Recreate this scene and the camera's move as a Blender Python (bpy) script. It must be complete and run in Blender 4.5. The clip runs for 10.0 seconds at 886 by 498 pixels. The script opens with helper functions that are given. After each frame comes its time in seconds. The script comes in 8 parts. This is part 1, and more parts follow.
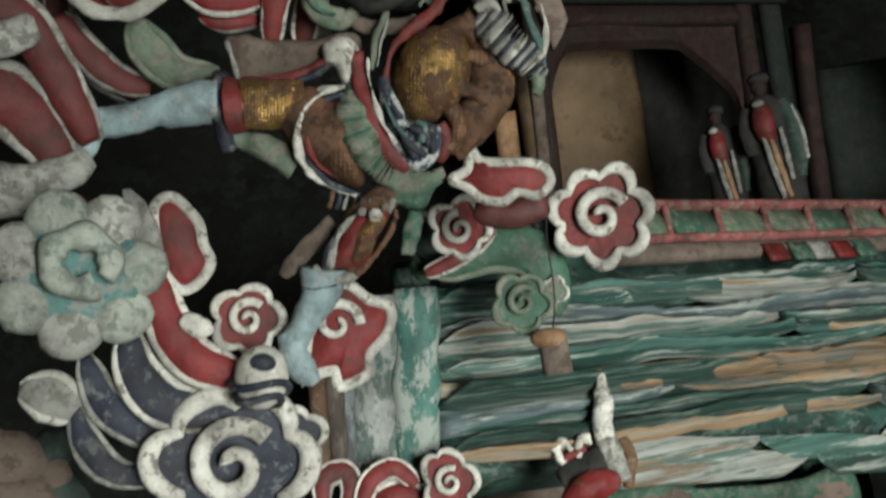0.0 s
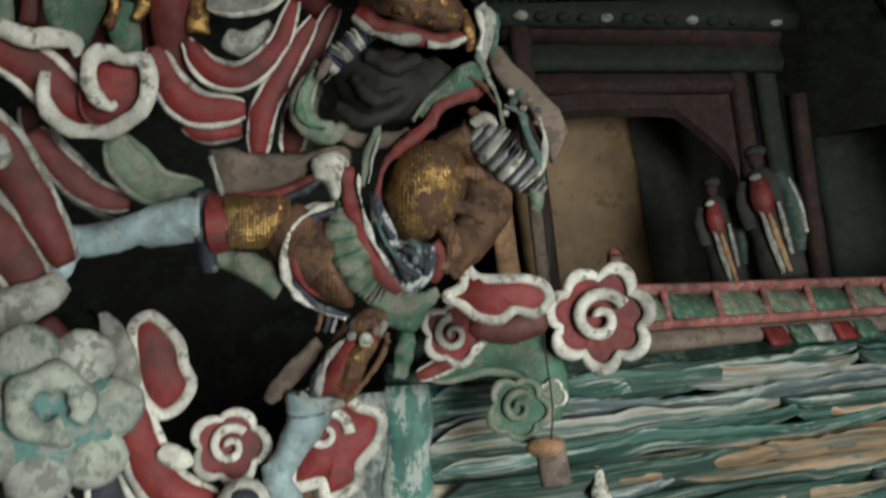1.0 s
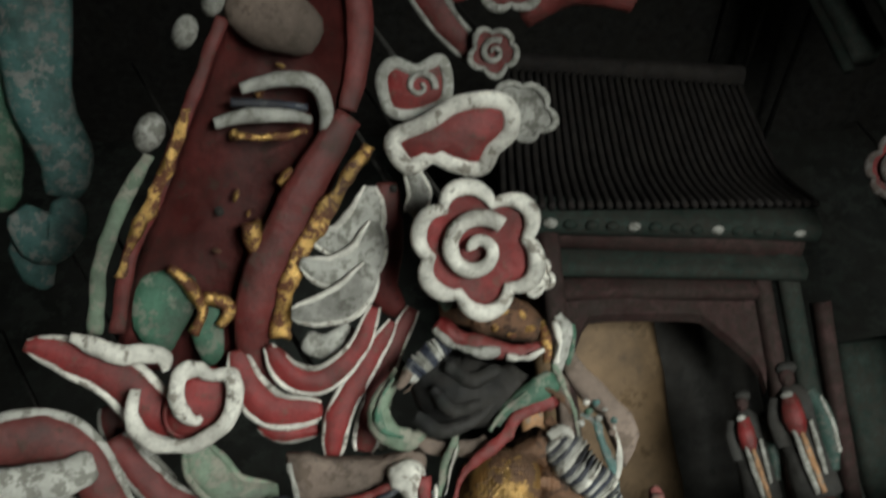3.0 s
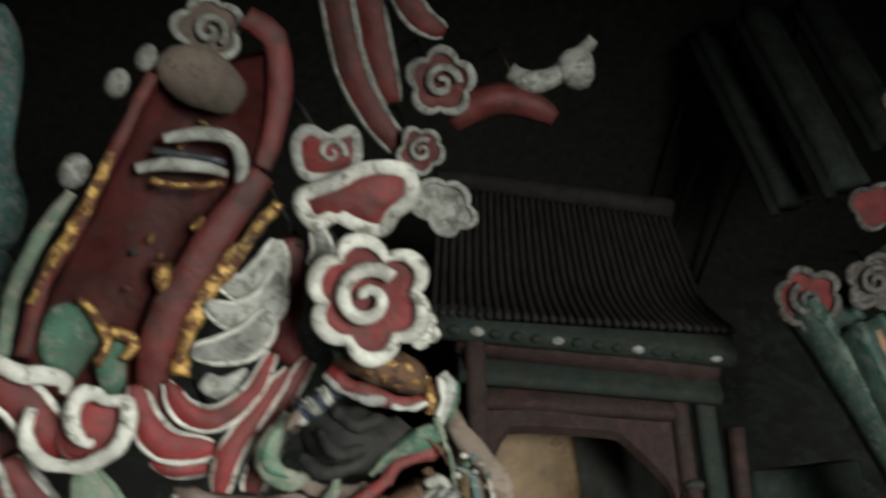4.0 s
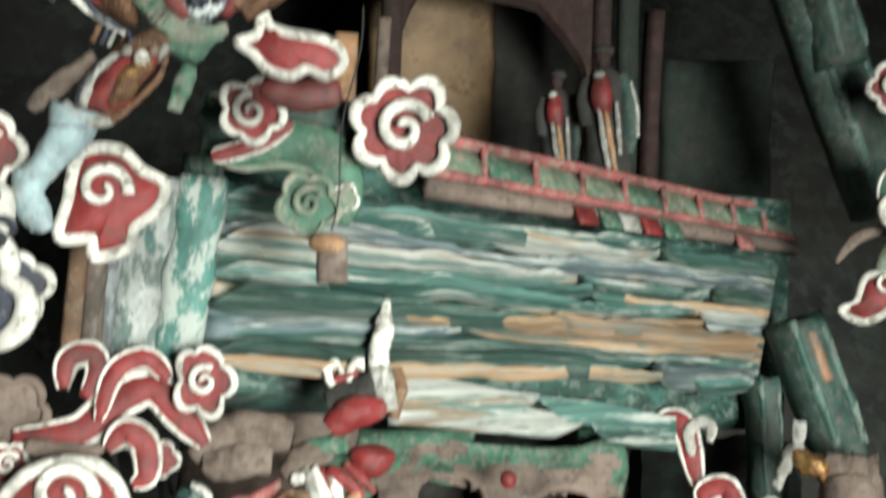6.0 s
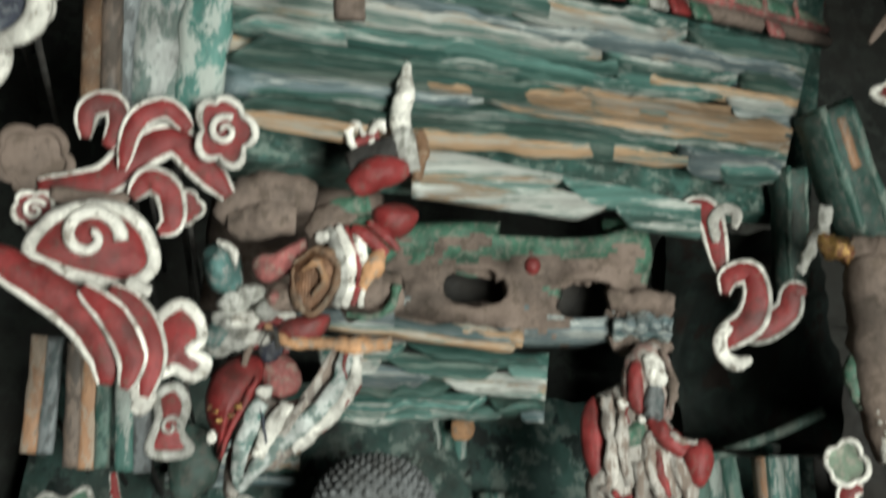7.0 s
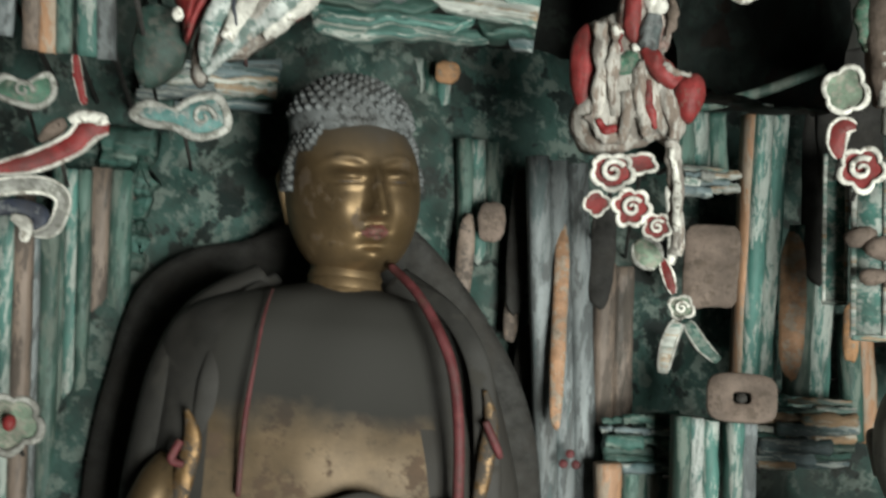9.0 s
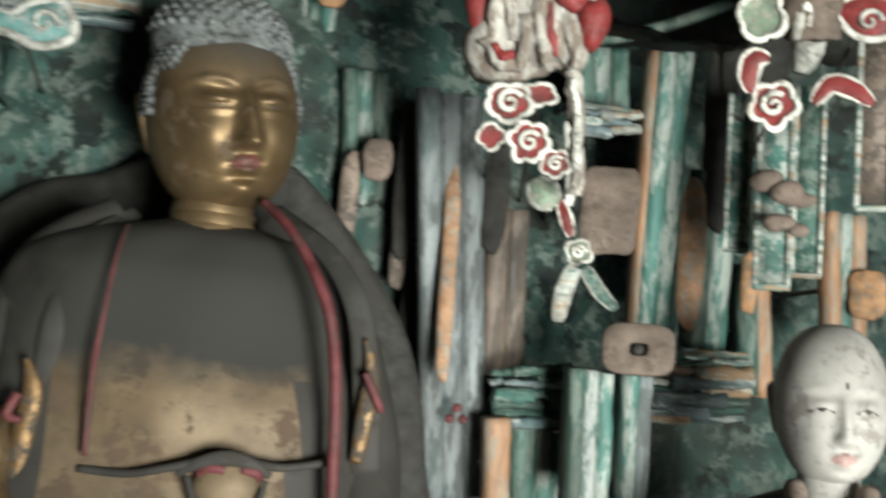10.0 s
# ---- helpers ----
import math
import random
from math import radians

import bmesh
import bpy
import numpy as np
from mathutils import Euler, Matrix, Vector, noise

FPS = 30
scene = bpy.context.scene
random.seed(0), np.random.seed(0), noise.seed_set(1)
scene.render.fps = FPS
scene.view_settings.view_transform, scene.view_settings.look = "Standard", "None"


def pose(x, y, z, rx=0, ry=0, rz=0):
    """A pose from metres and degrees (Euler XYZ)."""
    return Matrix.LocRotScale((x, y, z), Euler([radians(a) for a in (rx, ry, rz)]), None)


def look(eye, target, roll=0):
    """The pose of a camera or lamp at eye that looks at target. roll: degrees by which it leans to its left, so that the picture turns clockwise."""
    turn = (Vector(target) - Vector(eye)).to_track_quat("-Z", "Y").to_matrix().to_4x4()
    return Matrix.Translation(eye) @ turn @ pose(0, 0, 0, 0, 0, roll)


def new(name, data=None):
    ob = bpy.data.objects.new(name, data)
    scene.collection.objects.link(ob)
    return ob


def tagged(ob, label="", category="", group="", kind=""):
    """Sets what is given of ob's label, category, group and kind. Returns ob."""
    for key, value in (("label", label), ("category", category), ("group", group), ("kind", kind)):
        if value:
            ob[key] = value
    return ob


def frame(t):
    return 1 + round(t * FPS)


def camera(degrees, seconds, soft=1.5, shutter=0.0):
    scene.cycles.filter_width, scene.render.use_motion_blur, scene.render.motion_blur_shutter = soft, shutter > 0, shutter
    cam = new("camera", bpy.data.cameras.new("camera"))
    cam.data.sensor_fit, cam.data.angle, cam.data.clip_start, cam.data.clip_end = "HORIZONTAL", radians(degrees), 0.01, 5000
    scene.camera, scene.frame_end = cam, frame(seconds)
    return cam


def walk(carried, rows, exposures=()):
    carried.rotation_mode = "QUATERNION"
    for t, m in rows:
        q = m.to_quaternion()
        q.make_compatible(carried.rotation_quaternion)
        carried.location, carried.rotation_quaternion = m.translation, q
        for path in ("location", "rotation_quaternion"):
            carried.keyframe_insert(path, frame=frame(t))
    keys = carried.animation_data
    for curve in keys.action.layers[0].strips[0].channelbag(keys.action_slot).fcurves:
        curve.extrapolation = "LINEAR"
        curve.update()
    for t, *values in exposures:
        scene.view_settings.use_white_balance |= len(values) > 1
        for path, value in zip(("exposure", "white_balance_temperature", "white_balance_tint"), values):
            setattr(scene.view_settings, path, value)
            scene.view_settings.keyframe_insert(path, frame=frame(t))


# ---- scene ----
cam = camera(46.0, 10.0, soft=2.6, shutter=0.6)

PATH = [
    (0, (0.094, 0.046, 2.096), (0.121, 1.69, 3.234), -3.1),
    (0.5, (0.093, 0.035, 2.135), (0.131, 1.656, 3.307), -2.3),
    (1, (0.095, 0.04, 2.186), (0.143, 1.642, 3.381), -3.4),
    (1.5, (0.069, 0.026, 2.257), (0.143, 1.626, 3.455), -3.0),
    (2, (0.045, -0.016, 2.292), (0.102, 1.521, 3.57), -2.2),
    (2.5, (0.029, -0.032, 2.299), (0.078, 1.468, 3.621), -2.3),
    (2.7, (0.029, -0.048, 2.299), (0.071, 1.429, 3.648), -2.9),
    (3.8, (0.054, -0.08, 2.248), (0.171, 1.194, 3.785), -1.1),
    (4, (0.081, -0.067, 2.195), (0.223, 1.171, 3.758), -1.8),
    (4.5, (0.109, -0.018, 2.201), (0.399, 1.352, 3.63), 0.2),
    (5, (0.158, 0.057, 2.132), (0.516, 1.532, 3.433), -2.0),
    (5.2, (0.161, 0.076, 2.127), (0.518, 1.576, 3.401), -1.8),
    (6.3, (0.19, 0.145, 2.027), (0.493, 1.847, 3.034), 1.6),
    (6.5, (0.198, 0.161, 2.001), (0.498, 1.885, 2.969), 1.1),
    (7, (0.199, 0.202, 1.945), (0.488, 1.989, 2.797), 1.1),
    (7.5, (0.238, 0.211, 1.865), (0.505, 2.059, 2.581), 1.7),
    (8, (0.23, 0.216, 1.83), (0.493, 2.107, 2.427), 2.9),
    (8.5, (0.221, 0.253, 1.817), (0.542, 2.175, 2.264), 2.5),
    (9, (0.249, 0.351, 1.779), (0.608, 2.284, 2.142), 4.7),
    (9.5, (0.274, 0.426, 1.779), (0.686, 2.357, 2.097), 6.3),
    (10, (0.306, 0.516, 1.779), (0.874, 2.411, 2.075), 4.7),
]
EXPOSURES = [(0, -0.45), (1.0, -0.42), (2.0, -0.35), (2.7, -0.15), (3.8, 0.1), (4.2, 0.2), (4.5, 0.5), (4.8, 1.0), (5.2, 1.0), (6.3, 0.3), (7.0, -0.1), (8.5, -0.28), (9.0, -0.05), (9.5, 0.2), (10.0, 0.42)]
walk(cam, [(t, look(eye, target, roll)) for t, eye, target, roll in PATH], EXPOSURES)


# ---- light ----
# the hall's doorway, behind and to the right of the visitor, is the light
world = bpy.data.worlds.new("world")
scene.world = world
world.use_nodes = True
sky = world.node_tree.nodes.new("ShaderNodeTexSky")
sky.sky_type, sky.sun_disc, sky.sun_elevation, sky.sun_rotation = "NISHITA", False, radians(38), radians(200)
world.node_tree.links.new(sky.outputs[0], world.node_tree.nodes["Background"].inputs[0])
world.node_tree.nodes["Background"].inputs[1].default_value = 0.1


def area_lamp(name, m, wide, high, watts, colour, spread):
    lamp = bpy.data.lights.new(name, "AREA")
    lamp.shape, lamp.size, lamp.size_y, lamp.energy, lamp.color = "RECTANGLE", wide, high, watts, colour
    lamp.spread = radians(spread)
    ob = new(name, lamp)
    ob.matrix_world = m
    return ob


area_lamp("doorway_daylight", look((1.35, -1.25, 1.0), (0.80, 1.7, 1.85)), 1.1, 1.5, 64, (0.965, 1.0, 0.945), 88)
# unseen fill lamp, added to lift the shade; its window is made up
area_lamp("unseen_fill_lamp", look((2.5, -1.25, 1.5), (1.4, 1.8, 1.6)), 0.8, 0.9, 4, (0.95, 1.0, 0.97), 120)


# ---- materials ----
def paint(name, colour, worn=(0.30, 0.26, 0.21), amount=0.35, rough=0.55, metal=0.0, grain=80.0, bump=0.5, spread=0.35, stretch=(1, 1, 1), third=None, grime=0.6, along=(0, 0, 0)):
    """Old paint on carved wood: uneven tone, worn patches that show the ground, dust and fine relief."""
    mat = bpy.data.materials.new(name)
    mat.use_nodes = True
    n, l = mat.node_tree.nodes, mat.node_tree.links
    bsdf = n["Principled BSDF"]
    co, mapping = n.new("ShaderNodeTexCoord"), n.new("ShaderNodeMapping")
    mapping.vector_type = "TEXTURE"
    mapping.inputs["Scale"].default_value = [1 / k for k in stretch]
    mapping.inputs["Rotation"].default_value = [radians(a) for a in along]
    l.new(co.outputs["Object"], mapping.inputs[0])
    info = n.new("ShaderNodeObjectInfo")
    shift = n.new("ShaderNodeVectorMath")
    shift.operation = "MULTIPLY_ADD"
    l.new(info.outputs["Random"], shift.inputs[0])
    shift.inputs[1].default_value = (7.0, 5.0, 3.0)
    l.new(mapping.outputs[0], shift.inputs[2])

    def cloud(scale, detail, roughness=0.6):
        t = n.new("ShaderNodeTexNoise")
        t.inputs["Scale"].default_value, t.inputs["Detail"].default_value, t.inputs["Roughness"].default_value = scale, detail, roughness
        l.new(shift.outputs[0], t.inputs["Vector"])
        return t.outputs["Fac"]

    def step(fac, low, high):
        r = n.new("ShaderNodeMapRange")
        r.inputs["From Min"].default_value, r.inputs["From Max"].default_value = low, high
        l.new(fac, r.inputs["Value"])
        return r.outputs[0]

    def mix(fac, a, b):
        x = n.new("ShaderNodeMix")
        x.data_type = "RGBA"
        l.new(fac, x.inputs[0])
        for socket, value in ((x.inputs[6], a), (x.inputs[7], b)):
            if isinstance(value, tuple):
                socket.default_value = (*value, 1)
            else:
                l.new(value, socket)
        return x.outputs[2]

    dark = tuple(c * (1 - spread) for c in colour)
    light = tuple(min(0.9, c * (1 + 0.6 * spread) + 0.015) for c in colour)
    tone = mix(step(cloud(grain * 0.35, 5), 0.32, 0.68), dark, light)
    patches = step(cloud(grain * 0.8, 9, 0.72), 0.635 - 0.28 * amount, 0.675 - 0.27 * amount)
    spots = mix(patches, tone, worn)
    if third:
        spots = mix(step(cloud(grain * 0.45, 7, 0.68), 0.54, 0.58), spots, third)
    dirt = step(cloud(grain * 2.3, 6, 0.7), 0.56, 0.72)
    final = mix(dirt, spots, tuple(c * 0.45 + 0.012 for c in colour))
    soot = n.new("ShaderNodeMath")
    soot.operation = "MULTIPLY"
    soot.inputs[1].default_value = grime
    l.new(step(cloud(grain * 0.12, 9, 0.74), 0.44, 0.62), soot.inputs[0])
    final = mix(soot.outputs[0], final, (0.034, 0.03, 0.025))
    l.new(final, bsdf.inputs["Base Color"])
    rough_out = n.new("ShaderNodeMapRange")
    rough_out.inputs["To Min"].default_value, rough_out.inputs["To Max"].default_value = rough, min(1.0, rough + 0.3)
    l.new(patches, rough_out.inputs["Value"])
    l.new(rough_out.outputs[0], bsdf.inputs["Roughness"])
    if metal:
        metal_out = n.new("ShaderNodeMapRange")
        metal_out.inputs["To Min"].default_value, metal_out.inputs["To Max"].default_value = metal, 0.0
        l.new(patches, metal_out.inputs["Value"])
        l.new(metal_out.outputs[0], bsdf.inputs["Metallic"])
    bsdf.inputs["Specular IOR Level"].default_value = 0.28
    relief = n.new("ShaderNodeBump")
    relief.inputs["Strength"].default_value, relief.inputs["Distance"].default_value = bump, 0.003
    l.new(cloud(grain * 1.6, 8, 0.65), relief.inputs["Height"])
    l.new(relief.outputs[0], bsdf.inputs["Normal"])
    return mat


def mailed(mat, pitch):
    """Adds the fine grid of stamped scales to a gilded surface."""
    n, l = mat.node_tree.nodes, mat.node_tree.links
    relief = next(q for q in n if q.type == "BUMP")
    cells, extra = n.new("ShaderNodeTexVoronoi"), n.new("ShaderNodeBump")
    cells.inputs["Scale"].default_value = pitch
    cells.inputs["Randomness"].default_value = 0.25
    co = n.new("ShaderNodeTexCoord")
    l.new(co.outputs["Object"], cells.inputs["Vector"])
    extra.inputs["Strength"].default_value, extra.inputs["Distance"].default_value = 0.8, 0.002
    extra.invert = True
    l.new(cells.outputs["Distance"], extra.inputs["Height"])
    l.new(relief.outputs[0], extra.inputs["Normal"])
    l.new(extra.outputs[0], n["Principled BSDF"].inputs["Normal"])
    return mat


RED = paint("red_paint", (0.20, 0.019, 0.018), worn=(0.16, 0.06, 0.05), amount=0.25, rough=0.5)
DEEP_RED = paint("deep_red_lacquer", (0.135, 0.023, 0.02), worn=(0.10, 0.05, 0.04), amount=0.2, rough=0.5)
WHITE = paint("chalk_white", (0.74, 0.72, 0.64), worn=(0.27, 0.25, 0.21), amount=0.30, rough=0.7)
GREY = paint("grey_dusty_white", (0.40, 0.40, 0.36), worn=(0.22, 0.22, 0.19), amount=0.45, rough=0.75)
GREEN = paint("malachite_green", (0.05, 0.14, 0.088), worn=(0.17, 0.20, 0.155), amount=0.42)
DARK_GREEN = paint("dark_green", (0.028, 0.065, 0.052), worn=(0.09, 0.10, 0.085), amount=0.4, rough=0.6)
PALE_GREEN = paint("pale_green", (0.155, 0.215, 0.15), worn=(0.25, 0.25, 0.20), amount=0.5)
TEAL = paint("teal_paint", (0.08, 0.19, 0.175), worn=(0.26, 0.28, 0.26), amount=0.45)
NAVY = paint("indigo_paint", (0.024, 0.031, 0.05), worn=(0.14, 0.15, 0.155), amount=0.32)
BLUE = paint("pale_blue_skin", (0.36, 0.48, 0.50), worn=(0.45, 0.46, 0.42), amount=0.25, rough=0.6)
GOLD = paint("worn_gilding", (0.64, 0.40, 0.13), worn=(0.12, 0.045, 0.022), amount=0.55, rough=0.32, metal=0.9, grain=85, bump=0.9)
BROWN = paint("bare_brown_wood", (0.17, 0.095, 0.05), worn=(0.26, 0.20, 0.14), amount=0.35, rough=0.7)
CLAY = paint("bare_clay", (0.185, 0.14, 0.112), worn=(0.13, 0.10, 0.078), amount=0.35, rough=0.9, grain=42, bump=0.8, spread=0.22)
# darker copy of the grey rim paint; low light is put into it
DIM_PALE = paint("shaded_pale", (0.17, 0.155, 0.145), worn=(0.10, 0.08, 0.07), amount=0.5, rough=0.85)
OCHRE = paint("ochre_orange", (0.46, 0.25, 0.12), worn=(0.30, 0.24, 0.18), amount=0.35, rough=0.7)
# black paint and iron, also painted shade; tone raised for hazy darks
BLACK = paint("black_and_shade", (0.028, 0.027, 0.024), worn=(0.045, 0.045, 0.04), amount=0.3, rough=0.8)
HAIR_BLACK = paint("lacquer_black", (0.009, 0.009, 0.0085), worn=(0.02, 0.022, 0.02), amount=0.4, rough=0.7)
MINT = paint("mint_white", (0.40, 0.43, 0.37), worn=(0.24, 0.28, 0.24), amount=0.4, rough=0.7)
GILT_BROWN = paint("rubbed_gilt_brown", (0.15, 0.075, 0.038), worn=(0.06, 0.034, 0.022), amount=0.45, rough=0.6, metal=0.2, grain=95, bump=0.9)
MAIL = mailed(paint("gilt_mail", (0.62, 0.38, 0.13), worn=(0.11, 0.055, 0.028), amount=0.62, rough=0.36, metal=0.85, grain=44), 330)
SCALES = mailed(paint("brown_scales", (0.20, 0.10, 0.05), worn=(0.09, 0.05, 0.03), amount=0.3, rough=0.5, metal=0.35, grain=40), 240)
LACE = paint("white_lace_with_indigo", (0.56, 0.60, 0.58), worn=(0.05, 0.065, 0.09), amount=0.62, rough=0.65, grain=85)
FLAKED = paint("flaking_white", (0.37, 0.35, 0.31), worn=(0.20, 0.16, 0.13), amount=0.55, rough=0.8, grain=60, bump=0.7, spread=0.4, stretch=(1, 0.3, 1), third=(0.17, 0.15, 0.13))
# boards: streaks run along the wood; the great ledge slants, the shelves lie level
LINE = dict(stretch=(0.04, 1, 1), grain=78, amount=0.42, bump=0.9, spread=0.55)


def board_set(name, along):
    return [paint(name + tone, base, worn=worn, third=third, along=along, **LINE) for tone, base, worn, third in (
        ("teal", (0.085, 0.19, 0.16), (0.44, 0.47, 0.42), (0.03, 0.085, 0.07)),
        ("dark_green", (0.022, 0.072, 0.056), (0.14, 0.19, 0.16), (0.05, 0.12, 0.10)),
        ("whitewashed", (0.48, 0.50, 0.45), (0.13, 0.21, 0.18), (0.34, 0.25, 0.16)),
        ("ochre", (0.44, 0.29, 0.165), (0.42, 0.39, 0.32), (0.13, 0.19, 0.165)),
        ("grey_blue", (0.11, 0.15, 0.155), (0.36, 0.39, 0.36), (0.06, 0.10, 0.10)))]


LEDGE_TEAL, LEDGE_GREEN, LEDGE_WHITE, LEDGE_OCHRE, LEDGE_BLUE = board_set("ledge_", (0, -17, 26))
BOARD_TEAL, BOARD_GREEN, BOARD_WHITE, BOARD_OCHRE, BOARD_BLUE = board_set("board_", (0, 0, 0))
TALL = dict(stretch=(1, 1, 0.14), grain=45, amount=0.5, bump=0.5)
POST_TEAL = paint("teal_post", (0.065, 0.18, 0.15), worn=(0.36, 0.40, 0.36), third=(0.35, 0.40, 0.36), **TALL)
POST_GREEN = paint("dark_green_post", (0.03, 0.085, 0.066), worn=(0.15, 0.19, 0.16), third=(0.10, 0.17, 0.14), **TALL)
POST_GREY = paint("grey_blue_post", (0.20, 0.225, 0.225), worn=(0.10, 0.11, 0.11), third=(0.09, 0.12, 0.12), **TALL)
POST_WHITE = paint("whitewashed_post", (0.42, 0.45, 0.42), worn=(0.14, 0.19, 0.17), third=(0.07, 0.16, 0.14), **TALL)
POST_OCHRE = paint("ochre_inlay", (0.42, 0.235, 0.13), worn=(0.36, 0.29, 0.22), **TALL)
POST_CLAY = paint("clay_post", (0.21, 0.16, 0.125), worn=(0.11, 0.09, 0.075), third=(0.10, 0.085, 0.07), **TALL)
# even dark tone, kept low so the walls bounce little light
PLASTER = paint("dark_plaster", (0.03, 0.034, 0.030), worn=(0.055, 0.064, 0.056), amount=0.5, rough=0.9, grain=12)
MOTTLED = paint("mottled_green_wall", (0.024, 0.066, 0.054), worn=(0.12, 0.155, 0.135), amount=0.45, rough=0.7, grain=22, bump=0.9, spread=0.6, third=(0.012, 0.02, 0.018))
FLOOR = paint("stone_floor", (0.16, 0.15, 0.135), worn=(0.10, 0.095, 0.085), amount=0.4, rough=0.8, grain=10)

# ---- building tools ----
# mean place of the camera; carvings are turned to fit its view
VIEWPOINT = Vector((0.15, 0.0, 2.1))


def faced(o, turn=0.0, tilt=0.0, swing=0.0):
    """A frame at o turned to the camera's mean place, to fit its view: x to the right, y up, z out. turn: about z;
    tilt, swing: about x and y.
    """
    z = (VIEWPOINT - Vector(o)).normalized()
    x = Vector((0, 0, 1)).cross(z).normalized()
    m = Matrix((x, z.cross(x), z)).transposed().to_4x4()
    m.translation = o
    return m @ pose(0, 0, 0, tilt, swing, turn)


def thing(name, m, label, category, group=""):
    ob = new(name)
    ob.empty_display_size = 0.05
    ob.matrix_world = m
    if category.endswith("carving") or category == "carving":
        bm = bmesh.new()
        rod(bm, m, (0, 0, -0.012))
        part("support_rod", bm, BLACK, ob, "dark iron support rod")
    return tagged(ob, label, category, group)


def part(name, bm, material, parent=None, label="", smooth=True, local=None):
    mesh = bpy.data.meshes.new(name)
    if smooth:
        for f in bm.faces:
            f.smooth = True
    bm.normal_update()
    bm.to_mesh(mesh)
    bm.free()
    for mat in material if isinstance(material, (list, tuple)) else [material]:
        mesh.materials.append(mat)
    ob = new(name, mesh)
    if parent:
        ob.parent = parent
    if local:
        ob.matrix_basis = local
    return tagged(ob, label)


def spline(pts, per=8, closed=False):
    """A smooth run through the given tuples."""
    p = [np.array(q, float) for q in pts]
    k, out = len(p), []
    for i in range(k if closed else k - 1):
        a, b, c, d = (p[(i + j) % k] if closed else p[min(max(i + j, 0), k - 1)] for j in (-1, 0, 1, 2))
        for s in range(per):
            t = s / per
            out.append(0.5 * (2 * b + (c - a) * t + (2 * a - 5 * b + 4 * c - d) * t * t + (3 * b - a - 3 * c + d) * t**3))
    if not closed:
        out.append(p[-1])
    return out


def tube(bm, pts, r=None, sides=8, closed=False, flat=1.0, mat=0, up=(0, 0, 1), rough=0.0, boxy=1.0):
    """A sweep along pts: (x, y, z) with radius r, or (x, y, z, radius). flat squeezes it along up."""
    up, rings, k = Vector(up), [], len(pts)
    for i, q in enumerate(pts):
        a = pts[(i - 1) % k] if closed or i else q
        b = pts[(i + 1) % k] if closed or i < k - 1 else q
        t = Vector([float(v) for v in (b - a)[:3]])
        t = t.normalized() if t.length > 1e-9 else Vector((1, 0, 0))
        side = t.cross(up)
        side = side.normalized() if side.length > 1e-4 else Vector((1, 0, 0))
        lift, rad = side.cross(t), r if r is not None else max(1e-4, float(q[3]))
        c = Vector([float(v) for v in q[:3]])
        ring = []
        for s in range(sides):
            w = 2 * math.pi * s / sides
            cw, sw = math.cos(w), math.sin(w)
            v = c + side * (rad * math.copysign(abs(cw) ** boxy, cw)) + lift * (rad * flat * math.copysign(abs(sw) ** boxy, sw))
            if rough:
                v += noise.noise_vector(v * 55) * rough
            ring.append(bm.verts.new(v))
        rings.append(ring)
    faces = []
    for i in range(k if closed else k - 1):
        a, b = rings[i], rings[(i + 1) % k]
        for s in range(sides):
            faces.append(bm.faces.new((a[s], a[(s + 1) % sides], b[(s + 1) % sides], b[s])))
    if not closed:
        faces += [bm.faces.new(rings[0][::-1]), bm.faces.new(rings[-1])]
    for f in faces:
        f.material_index = mat
    return faces


def ball(bm, c, r, mat=0, seg=16, rough=0.0, turn=None, scale=30):
    """A lump: an ellipsoid with an uneven surface."""
    got = bmesh.ops.create_uvsphere(bm, u_segments=seg, v_segments=max(6, seg * 2 // 3), radius=1.0)["verts"]
    rot = Euler([radians(a) for a in (turn or (0, 0, 0))]).to_matrix()
    for v in got:
        q = Vector((v.co.x * r[0], v.co.y * r[1], v.co.z * r[2]))
        if rough:
            q *= 1 + rough * noise.noise((Vector(c) + q) * scale)
        v.co = Vector(c) + rot @ q
    for f in {f for v in got for f in v.link_faces}:
        f.material_index = mat
    return got


def plate(bm, outline, z=0.0, thick=0.01, dome=0.006, mat=0, back=True):
    """A carved slab: a closed outline with a rounded, slightly swelling front."""
    c = sum((Vector((float(q[0]), float(q[1]))) for q in outline), Vector((0, 0))) / len(outline)
    rows = []
    for k, lift in ((1.0, -thick), (1.0, -0.25 * thick), (0.95, 0.0), (0.7, 0.6 * dome), (0.35, dome)):
        rows.append([bm.verts.new((c.x + (float(q[0]) - c.x) * k, c.y + (float(q[1]) - c.y) * k, z + lift)) for q in outline])
    n, faces = len(outline), []
    for a, b in zip(rows, rows[1:]):
        for i in range(n):
            faces.append(bm.faces.new((a[i], a[(i + 1) % n], b[(i + 1) % n], b[i])))
    tip = bm.verts.new((c.x, c.y, z + dome * 1.05))
    for i in range(n):
        faces.append(bm.faces.new((rows[-1][i], rows[-1][(i + 1) % n], tip)))
    if back:
        faces.append(bm.faces.new(rows[0][::-1]))
    for f in faces:
        f.material_index = mat
    return faces


def scallops(r, lobes, deep=0.2, n=72, squash=1.0, start=0.0, uneven=0.06):
    out = []
    for i in range(n):
        w = 2 * math.pi * i / n
        k = 1 - deep + deep * abs(math.sin(lobes * (w - start) / 2)) ** 0.7
        k *= 1 + uneven * math.sin(2 * w + lobes)
        out.append(np.array((r * k * math.cos(w), r * k * math.sin(w) * squash, 0.0)))
    return out


